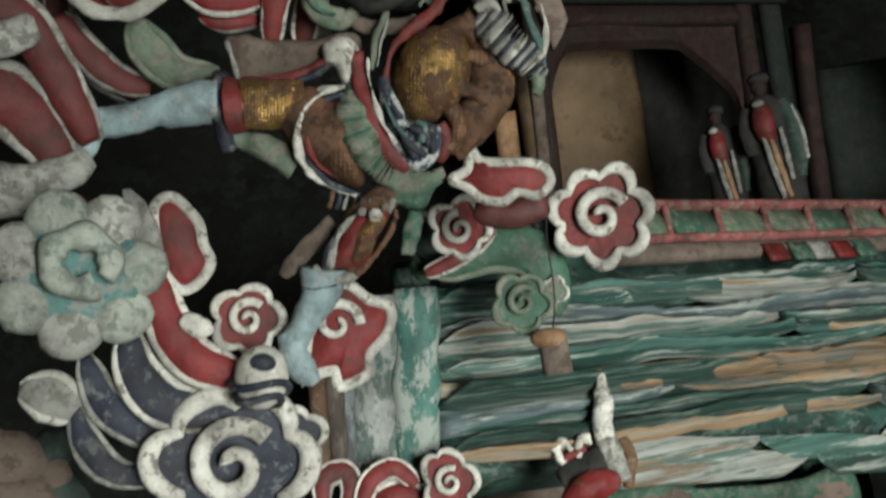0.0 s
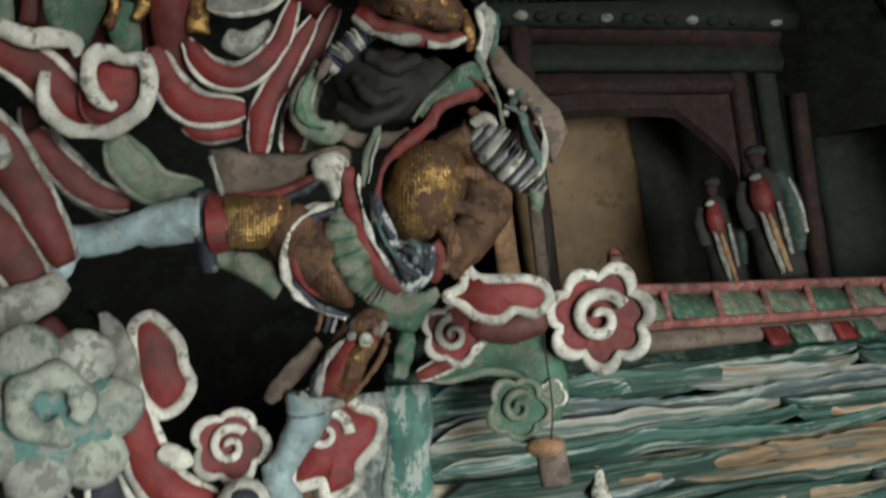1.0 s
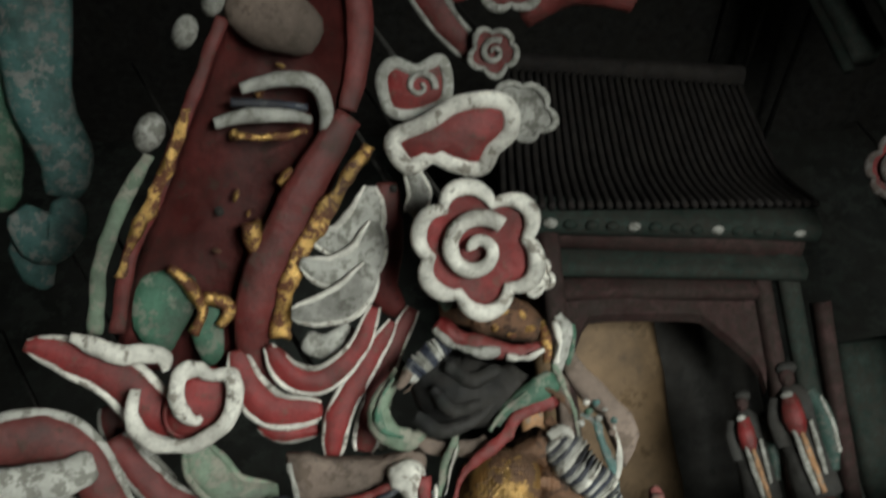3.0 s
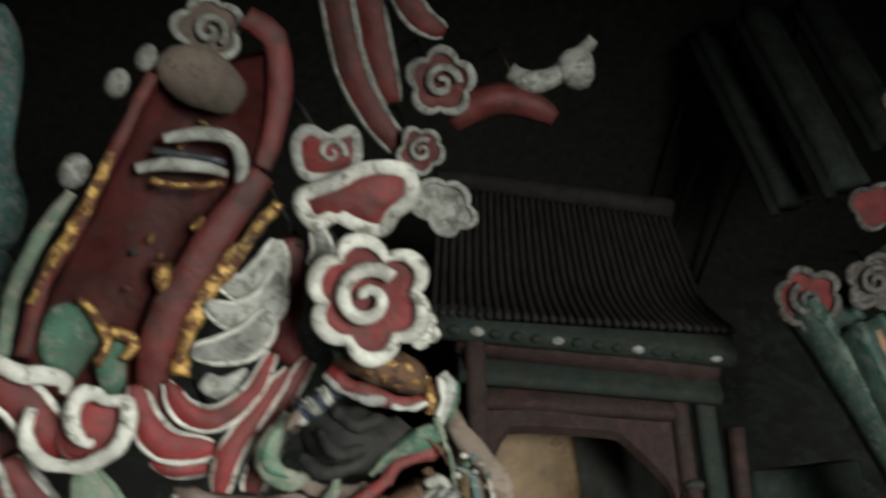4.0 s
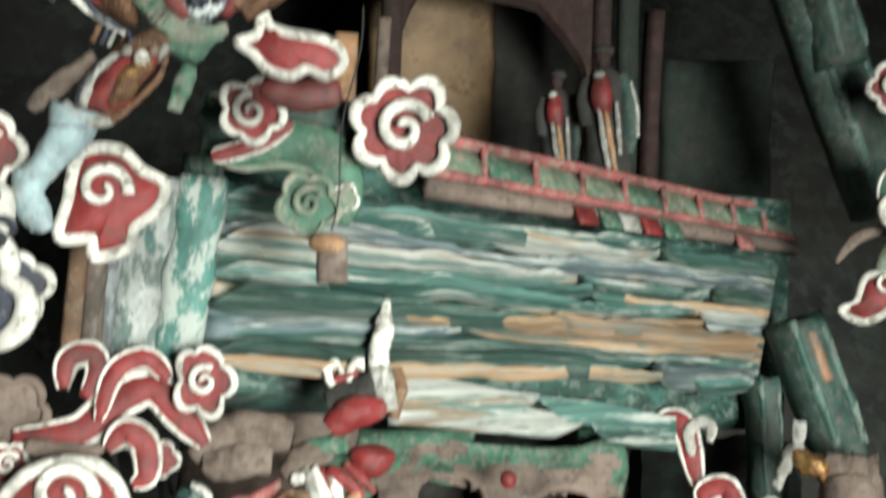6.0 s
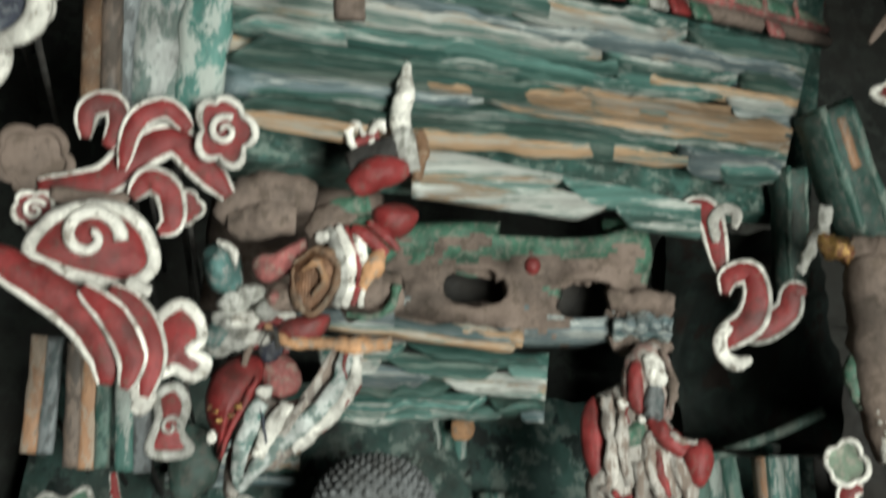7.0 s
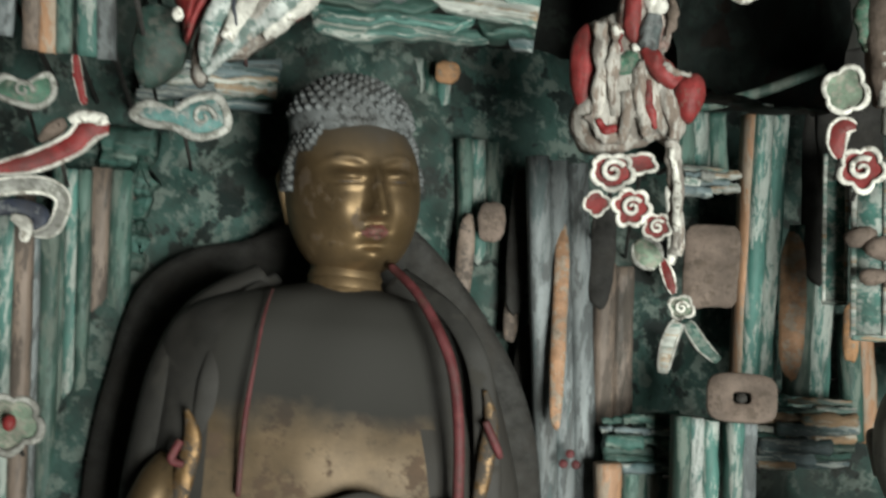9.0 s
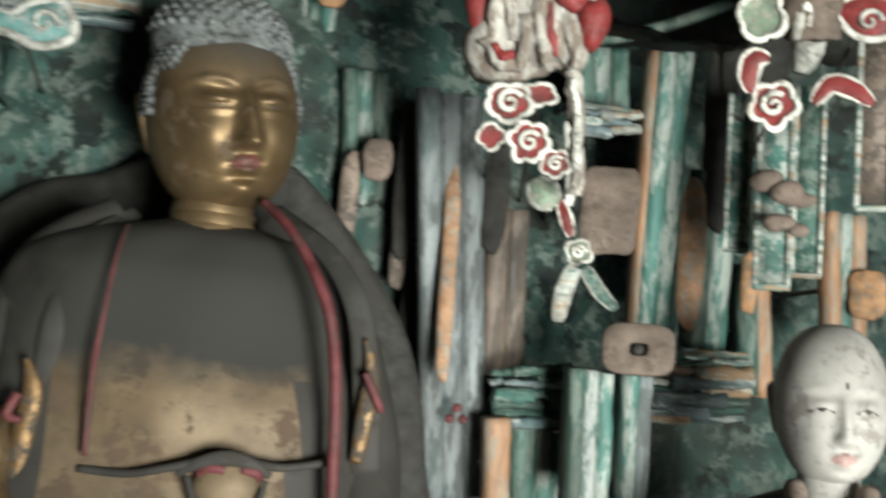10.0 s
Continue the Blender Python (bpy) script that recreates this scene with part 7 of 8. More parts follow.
# to the other side of the great image
for k, (a, b, w, m, lab) in enumerate((
    ((-0.225, 2.102, 2.603), (-0.224, 2.178, 2.406), 0.055, [POST_OCHRE, POST_GREY], "hanging painted strips, ochre and grey"),
    ((-0.14, 2.065, 2.584), (-0.128, 2.144, 2.376), 0.08, [POST_CLAY, POST_OCHRE, POST_GREEN], "hanging painted strips, ochre and green"),
    ((-0.058, 2.044, 2.55), (-0.042, 2.113, 2.368), 0.06, [POST_TEAL, POST_GREY], "hanging painted strips, teal and grey"),
)):
    post("hanging_strips", a, b, w, 0.02, m, lab, "strips", ribs=len(m), seed=30 + 5 * k, group="hanging strips")


def kneeling(o):
    """A kneeling figure in a red coat with a flung white robe."""
    bm, mats = bmesh.new(), [RED, WHITE, FLAKED, DARK_GREEN, GOLD, NAVY, CLAY, FADED, POST_WHITE]
    def slab_of(pts, z, thick, dome, mat):
        plate(bm, [np.array(q) for q in spline(pts, 5, closed=True)], z, thick, dome, mat)

    limb = lambda pts, mat, flat=1.0: tube(bm, spline(pts, 6), None, 12, flat=flat, mat=mat, rough=0.003)
    # red coat
    slab_of([(-0.099, 0.022), (-0.084, 0.063), (-0.048, 0.088), (-0.013, 0.083), (-0.01, 0.046), (-0.031, 0.001), (-0.053, -0.046), (-0.068, -0.088), (-0.079, -0.052), (-0.095, -0.017)], 0.012, 0.05, 0.03, 0)
    slab_of([(-0.013, 0.073), (0.012, 0.096), (0.046, 0.079), (0.053, 0.042), (0.022, 0.021), (-0.004, 0.033)], 0, 0.04, 0.02, 7)
    limb([(-0.017, 0.046, 0.036, 0.005), (-0.032, 0.005, 0.04, 0.006), (-0.052, -0.04, 0.036, 0.005), (-0.064, -0.085, 0.026, 0.004)], 0)
    # flung white robe in long folds
    slab_of([(-0.006, 0.021), (0.025, 0.015), (0.076, 0.026), (0.109, 0.075), (0.113, 0.121), (0.142, 0.13), (0.155, 0.069), (0.129, 0.018), (0.081, -0.037), (0.028, -0.09), (-0.02, -0.105), (-0.037, -0.145), (-0.055, -0.135), (-0.052, -0.067), (-0.03, -0.011)], 0, 0.05, 0.02, 2)
    limb([(0.129, 0.116, 0.022, 0.009), (0.118, 0.048, 0.03, 0.013), (0.07, -0.018, 0.034, 0.015), (0.012, -0.076, 0.03, 0.014), (-0.03, -0.135, 0.02, 0.007)], 8, 0.75)
    limb([(0.147, 0.115, 0.016, 0.007), (0.145, 0.054, 0.022, 0.011), (0.107, -0.009, 0.026, 0.012), (0.049, -0.066, 0.026, 0.01)], 1, 0.75)
    limb([(-0.006, 0.007, 0.034, 0.012), (-0.023, -0.032, 0.036, 0.015), (-0.032, -0.079, 0.032, 0.013), (-0.034, -0.126, 0.02, 0.006)], 8, 0.75)
    limb([(0.034, 0.007, 0.03, 0.009), (0.016, -0.034, 0.036, 0.014), (-0.004, -0.081, 0.034, 0.011)], 1, 0.75)
    limb([(0.071, 0.015, 0.026, 0.008), (0.046, -0.031, 0.034, 0.013), (0.022, -0.075, 0.032, 0.01)], 2, 0.75)
    limb([(0.127, 0.105, 0.034, 0.003), (0.126, 0.069, 0.036, 0.004), (0.131, 0.054, 0.034, 0.003)], 0, 0.75)
    limb([(0.153, 0.048, 0.024, 0.004), (0.129, 0.01, 0.028, 0.005), (0.094, -0.036, 0.026, 0.004)], 0, 0.75)
    limb([(-0.007, -0.003, 0.044, 0.002), (0.002, -0.033, 0.046, 0.003), (0.008, -0.059, 0.044, 0.002)], 5, 0.75)
    # collar, cap and gilt clasps
    ball(bm, (0.0, 0.024, 0.04), (0.017, 0.013, 0.0104), 1, 12, 0.4, None, 60)
    ball(bm, (-0.081, -0.052, 0.036), (0.009, 0.011, 0.0072), 1, 12, 0.3, None, 60)
    ball(bm, (-0.078, -0.014, 0.042), (0.007, 0.005, 0.004), 4, 12, 0.5, None, 60)
    ball(bm, (-0.052, -0.018, 0.042), (0.007, 0.005, 0.004), 4, 12, 0.5, None, 60)
    ball(bm, (-0.072, -0.027, 0.042), (0.007, 0.005, 0.004), 4, 12, 0.5, None, 60)
    ball(bm, (-0.088, -0.009, 0.042), (0.007, 0.005, 0.004), 4, 12, 0.5, None, 60)
    ball(bm, (-0.042, -0.003, 0.042), (0.007, 0.005, 0.004), 4, 12, 0.5, None, 60)
    ball(bm, (-0.0, 0.109, 0.016), (0.025, 0.036, 0.02), 5, 12, 0.1, None, 60)
    limb([(-0.024, 0.098, 0.02, 0.005), (-0.023, 0.13, 0.026, 0.006), (-0.005, 0.147, 0.03, 0.006), (0.023, 0.133, 0.026, 0.006), (0.028, 0.093, 0.02, 0.005)], 0)
    limb([(-0.019, 0.15, 0.014, 0.006), (0.005, 0.162, 0.02, 0.011), (0.036, 0.155, 0.014, 0.007)], 1)
    limb([(-0.042, 0.065, 0.03, 0.004), (-0.035, 0.099, 0.03, 0.006), (-0.033, 0.134, 0.024, 0.004)], 6)
    slab_of([(-0.119, 0.109), (-0.066, 0.118), (-0.085, 0.092), (-0.102, 0.077)], 0.012, 0.03, 0.006, 8)
    slab_of([(-0.144, -0.041), (-0.107, -0.031), (-0.072, -0.057), (-0.077, -0.122), (-0.127, -0.159), (-0.152, -0.101)], -0.03, 0.04, 0.016, 3)
    return statue("kneeling_statue", faced(o), bm, mats, "kneeling carved figure in red coat and white robe", rough=0.004, folds=0.004, calm=(0,))


kneeling((0.181, 1.922, 2.441))
bm = bmesh.new()
for q in [(-0.021, -0.002, 0, 0.026), (0.016, 0.015, 0.005, 0.029), (0.039, 0.039, 0, 0.026), (0.005, -0.013, 0.007, 0.023), (0.034, -0.001, 0.007, 0.023), (0.045, 0.067, 0, 0.019), (-0.021, -0.046, 0, 0.019)]:
    ball(bm, q[:3], (q[3], q[3] * 0.75, q[3] * 0.7), int(abs(q[0]) * 3000) % 3, 10, 0.4)
ob = part("broken_cloud", bm, [GREY, WHITE, NAVY])
ob.matrix_world = faced((0.101, 1.722, 2.486))
tagged(ob, "broken grey-white cloud lumps between the figures", "cloud carving")
cloud_patch((0.108, 2.123, 2.285), [(-0.08, -0.005), (-0.057, 0.017), (-0.016, 0.009), (0.012, 0.032), (0.052, 0.045), (0.075, 0.015), (0.072, -0.011), (0.028, -0.029), (-0.013, -0.016), (-0.054, -0.016)], TEAL, GREY, heart=(0.035, 0.005, 0.02), rimsize=0.008, label="turquoise carved cloud with pale edge")
cloud_patch((-0.163, 2.174, 2.311), [(-0.048, -0.01), (-0.032, 0.018), (0.003, 0.011), (0.035, 0.035), (0.049, 0.005), (0.028, -0.023), (-0.012, -0.022)], GREEN, GREY, heart=(0, 0, 0.016), rimsize=0.006, label="green carved cloud with pale edge")
ob = thing("cloud_plume", faced((-0.099, 2.198, 2.226)), "long red carved cloud plume with white edges", "cloud carving")
scroll(ob, [(-0.109, -0.059, 0.01), (-0.035, -0.033, 0.019), (0.024, 0.007, 0.021), (0.05, 0.041, 0.023), (0.08, 0.046, 0.015)])
scroll(ob, [(-0.031, 0.008, 0.01), (-0.001, 0.047, 0.012), (-0.01, -0.001, 0.008)], CLAY, GREY, z=-0.02, sides=())
scroll(ob, [(0.014, 0.045, 0.008), (0.038, 0.058, 0.012), (0.076, 0.057, 0.01)], WHITE, WHITE, z=0.014, sides=())
ob = thing("dark_wave", faced((-0.167, 2.376, 2.144)), "indigo and white carved wave with hooked end", "cloud carving")
scroll(ob, [(-0.128, 0.007, 0.015), (-0.045, 0.036, 0.017), (0.023, 0.047, 0.017), (0.059, 0.025, 0.015), (0.049, -0.031, 0.013), (0.016, -0.046, 0.008)], GREY, WHITE)
scroll(ob, [(-0.104, -0.021, 0.015), (-0.03, 0.001, 0.017), (0.021, -0.008, 0.019), (0.016, -0.041, 0.013)], NAVY, NAVY, z=-0.01, sides=())
scroll(ob, [(-0.027, -0.02, 0.008), (0, -0.032, 0.013), (0.001, -0.064, 0.008)], WHITE, WHITE, z=0.01, sides=())
ob = thing("red_thread", faced((-0.057, 2.087, 2.328)), "red and white hanging thread bundle", "tassel")
scroll(ob, [(-0.014, 0.029, 0.007), (-0.004, -0.011, 0.008), (0.01, -0.05, 0.006)], RED, GREY)
blossom((-0.111, 2.233, 1.751), 0.0531, 5, 0, PALE_GREEN, GREY, heart=False, label="pale green carved leaf rosette")
bm = bmesh.new()
ball(bm, (0, 0, 0.02), (0.011, 0.014, 0.008))
ob = part("red_berry", bm, RED)
ob.matrix_world = faced((-0.111, 2.223, 1.75))
tagged(ob, "small red painted berry on the rosette", "knob")
blossom((-0.231, 1.99, 2.111), 0.0368, 5, 0)
blossom((-0.225, 2.01, 2.045), 0.0368, 5, 30)


# ---- the great seated image ----
ROBE = paint("dark_dusty_robe", (0.022, 0.021, 0.018), worn=(0.036, 0.034, 0.029), amount=0.3, rough=0.7, grain=18, bump=0.15)
SKIN = paint("dark_gilt_skin", (0.165, 0.108, 0.050), worn=(0.085, 0.058, 0.034), amount=0.25, rough=0.46, metal=0.65, grain=14, bump=0.08, grime=0.45)
HAIR = paint("grey_blue_hair", (0.13, 0.14, 0.138), worn=(0.045, 0.048, 0.046), amount=0.4, rough=0.75, grain=60)
LIPS = paint("lip_red", (0.22, 0.055, 0.045), worn=(0.12, 0.08, 0.05), amount=0.4)
HEM = paint("crimson_hem", (0.10, 0.018, 0.02), worn=(0.10, 0.04, 0.03), amount=0.2, rough=0.6)

WORN_GOLD = paint("rubbed_gilding", (0.20, 0.12, 0.052), worn=(0.05, 0.04, 0.03), amount=0.6, rough=0.45, metal=0.7, grain=40)
INK = paint("ink_line", (0.03, 0.022, 0.018), amount=0.1)


def dulled(mat, low, high, dust, drift=0.13, scale=14, metal=0.0):
    """A dull layer over gilding, dust on the breast, thicker with height and ending in a ragged line between low and
    high.
    """
    n, l = mat.node_tree.nodes, mat.node_tree.links
    bsdf = n["Principled BSDF"]
    co, parts_of, blot, add, ramp = (n.new("ShaderNode" + k) for k in ("TexCoord", "SeparateXYZ", "TexNoise", "Math", "MapRange"))
    l.new(co.outputs["Object"], parts_of.inputs[0])
    l.new(co.outputs["Object"], blot.inputs["Vector"])
    blot.inputs["Scale"].default_value, blot.inputs["Detail"].default_value = scale, 7
    add.operation = "MULTIPLY_ADD"
    add.inputs[1].default_value = drift
    l.new(blot.outputs["Fac"], add.inputs[0])
    l.new(parts_of.outputs["Y"], add.inputs[2])
    ramp.inputs["From Min"].default_value, ramp.inputs["From Max"].default_value = low + drift / 2, high + drift / 2
    l.new(add.outputs[0], ramp.inputs["Value"])
    for socket, dusty in (("Base Color", (*dust, 1)), ("Roughness", 0.75), ("Metallic", metal)):
        x = n.new("ShaderNodeMix")
        x.data_type = "RGBA" if socket == "Base Color" else "FLOAT"
        a, b, out = (x.inputs[6], x.inputs[7], x.outputs[2]) if socket == "Base Color" else (x.inputs[2], x.inputs[3], x.outputs[0])
        l.new(ramp.outputs[0], x.inputs[0])
        l.new(bsdf.inputs[socket].links[0].from_socket, a)
        b.default_value = dusty
        l.new(out, bsdf.inputs[socket])
    return mat


# face gilding turns darker and rougher from the brow to the hairline
SKIN = dulled(SKIN, 0.03, 0.11, (0.05, 0.042, 0.032), 0.06, 18)


def face_height(x, y, w, h):
    """How far the face stands out at x, y (parts of half the width and height)."""
    g = lambda cx, cy, sx, sy: math.exp(-(((x - cx) / sx) ** 2) - ((y - cy) / sy) ** 2)
    z = 0.0
    # nose: a straight narrow bridge out of the brows, a full tip and wings
    s = min(1.0, max(0.0, (0.26 - y) / 0.56))
    if -0.38 < y < 0.34:
        z += (0.035 + 0.165 * s) * math.exp(-((x / (0.075 + 0.05 * s)) ** 2)) * min(1, (y + 0.38) / 0.07) * min(1, (0.34 - y) / 0.16)
    z += 0.06 * (g(-0.12, -0.28, 0.06, 0.06) + g(0.12, -0.28, 0.06, 0.06))
    z -= 0.03 * (g(-0.07, -0.375, 0.04, 0.02) + g(0.07, -0.375, 0.04, 0.02))
    for e in (-1, 1):
        u = e * x
        # brow: a fine arc that runs from the bridge over the eye
        arc = 0.345 - 0.75 * (u - 0.40) ** 2 - 0.25 * max(0.0, 0.40 - u) ** 2
        side = math.exp(-(((u - 0.36) / 0.34) ** 4))
        z += 0.020 * math.exp(-(((y - arc) / 0.03) ** 2)) * side
        z -= 0.050 * g(e * 0.30, 0.22, 0.20, 0.07)
        # the long heavy lid, its slit and the fold beneath
        z += 0.065 * g(e * 0.38, 0.145, 0.19, 0.075)
        slit = 0.065 + 0.18 * (u - 0.36) ** 2
        lidded = math.exp(-(((u - 0.38) / 0.20) ** 4))
        z -= 0.035 * math.exp(-(((y - slit) / 0.016) ** 2)) * lidded
        z += 0.016 * math.exp(-(((y - slit + 0.045) / 0.03) ** 2)) * lidded
        z += 0.055 * g(e * 0.48, -0.26, 0.28, 0.26)
        z -= 0.016 * g(e * 0.25, -0.46, 0.05, 0.08)
    # small full lips, the groove over them, a rounded chin
    z += 0.075 * g(-0.06, -0.475, 0.075, 0.035) + 0.075 * g(0.06, -0.475, 0.075, 0.035) + 0.075 * g(0, -0.565, 0.12, 0.042)
    z -= 0.05 * math.exp(-(((y + 0.517 - 0.35 * x * x) / 0.016) ** 2)) * math.exp(-((x / 0.20) ** 4))
    z -= 0.035 * g(0, -0.655, 0.16, 0.04)
    z += 0.085 * g(0, -0.79, 0.22, 0.12)
    z -= 0.02 * g(0, -0.42, 0.035, 0.04)
    return 2.0 * z * w


def head(bm, c, w, h, d, skin, hairm, lips, ink, turn, curls=True, seg=128, rings=100, low=0.0, slim=0.05, relief=1.0):
    """A head about c: half width w, half height h, half depth d; front along z, turned about y."""
    rot = Euler([radians(a) for a in turn]).to_matrix()
    c = Vector(c)
    rows = []
    for j in range(rings + 1):
        el = math.pi * (j / rings - 0.5)
        row = []
        for i in range(seg):
            az = 2 * math.pi * i / seg
            y = math.sin(el)
            k = math.cos(el) ** (0.8 if el > 0 else 0.62)
            jaw = 1 - slim * max(0.0, -y) ** 2
            x, z = k * math.sin(az) * jaw, k * math.cos(az)
            q = Vector((x * w, y * h, z * d))
            if z > 0:
                q.z += relief * face_height(x, y + low, w, h) * min(1.0, z * 1.8)
            row.append((bm.verts.new(c + rot @ q), x, y, z))
        rows.append(row)
    for a, b in zip(rows, rows[1:]):
        for i in range(seg):
            n = (i + 1) % seg
            vs = [a[i][0], a[n][0], b[n][0], b[i][0]]
            f = bm.faces.new(vs)
            _, x, y, z = a[i]
            line = 0.74 - 0.10 * abs(x) + 0.03 * abs(math.sin(x * 9))
            f.material_index = skin
            if hairm is not None and (y > line or (z < 0.22 and y > -0.05) or (z < 0.5 and y > 0.42)):
                f.material_index = hairm
            if z > 0 and abs(y + low + 0.515) < 0.085 * (1 - (abs(x) / 0.22) ** 1.6 if abs(x) < 0.22 else 0):
                f.material_index = lips
    for s in (-1, 1):
        tube(bm, [np.array((*(c + rot @ Vector(q[:3])), q[3])) for q in spline([(s * w * 0.95, h * 0.22, -d * 0.22, w * 0.08), (s * w * 1.0, h * 0.15, -d * 0.28, w * 0.11), (s * w * 0.96, -h * 0.15, -d * 0.26, w * 0.08), (s * w * 0.90, -h * 0.38, -d * 0.26, w * 0.07)], 5)], None, 10, mat=skin, up=(1, 0, 0), flat=0.8)
    def on_face(x, y, out=0.0):
        z = max(0.0, 1 - y * y) ** (0.4 if y > 0 else 0.31)
        jaw = 1 - slim * max(0.0, -y) ** 2
        az = math.asin(max(-1, min(1, x / (z * jaw))))
        q = Vector((x * w, y * h, z * math.cos(az) * d + out))
        q.z += relief * face_height(x, y + low, w, h) * min(1.0, z * math.cos(az) * 1.8)
        return c + rot @ q
    for e in (-1, 1):
        wide = 0.19 if curls else 0.07
        lid = [(e * (0.37 + wide * k), 0.066 - low + 0.18 * (wide * k + 0.01) ** 2) for k in np.linspace(-1, 1, 9)]
        tube(bm, [np.array((*on_face(*q, w * 0.004), w * (0.022 if curls else 0.05) * (1.05 - abs(k - 4) / 5))) for k, q in enumerate(lid)], None, 6, mat=ink, up=(0, 0, 1))
    if not curls:
        ball(bm, on_face(0.03, 0.36 - low), (w * 0.03, w * 0.07, w * 0.02), ink, 8)
        for e in (-1, 1):
            ball(bm, on_face(e * 0.36, 0.07 - low), (w * 0.07, w * 0.05, w * 0.04), ink, 10)
            lash = [np.array((*on_face(e * (0.37 + 0.19 * k), 0.085 - low - 0.05 * k * k, w * 0.004), w * 0.018)) for k in np.linspace(-1, 1, 9)]
            tube(bm, lash, None, 6, mat=ink)
    if curls:
        top = c + rot @ Vector((0, h * 0.74, -d * 0.10))
        ball(bm, top, (w * 0.92, h * 0.62, d * 0.86), hairm, 24, 0.04)
        rng = random.Random(6)
        for j in range(17):
            y = 0.02 + 0.057 * j
            k = math.sqrt(max(0.0, 1 - y * y)) ** 0.8
            n = max(6, int(46 * k))
            for i in range(n):
                az = 2 * math.pi * (i + 0.5 * (j % 2)) / n
                x, z = k * math.sin(az), k * math.cos(az)
                if not (y > 0.76 - 0.10 * abs(x) or (z < 0.2 and y > 0) or (z < 0.48 and y > 0.45)):
                    continue
                q = c + rot @ Vector((x * w * 1.03, y * h, z * d * 1.03))
                out = (q - c).normalized()
                tube(bm, [np.array((*(q + out * w * e * 0.13), w * r)) for e, r in ((-0.3, 0.056), (0.1, 0.056), (0.34, 0.042), (0.46, 0.016))], None, 7, mat=hairm, up=(0.3, 0.2, 1))
        for j in range(1, 11):
            el = math.pi / 2 * j / 11
            n = int(30 * math.cos(el)) + 1
            for i in range(n):
                az = 2 * math.pi * (i + 0.5 * (j % 2)) / n
                out = Vector((math.cos(el) * math.sin(az), math.sin(el), math.cos(el) * math.cos(az)))
                q = top + Vector((out.x * w * 0.92, out.y * h * 0.62, out.z * d * 0.86))
                tube(bm, [np.array((*(q + out * w * e * 0.13), w * r)) for e, r in ((-0.3, 0.056), (0.1, 0.056), (0.34, 0.042), (0.46, 0.016))], None, 7, mat=hairm, up=(0.3, 0.2, 1))


BREAST = dulled(paint("dusty_gilt_breast", (0.135, 0.095, 0.054), worn=(0.085, 0.057, 0.037), amount=0.4, rough=0.62, metal=0.25, grain=16, bump=0.12, grime=0.6), -0.47, -0.41, (0.025, 0.024, 0.0205), 0.09)


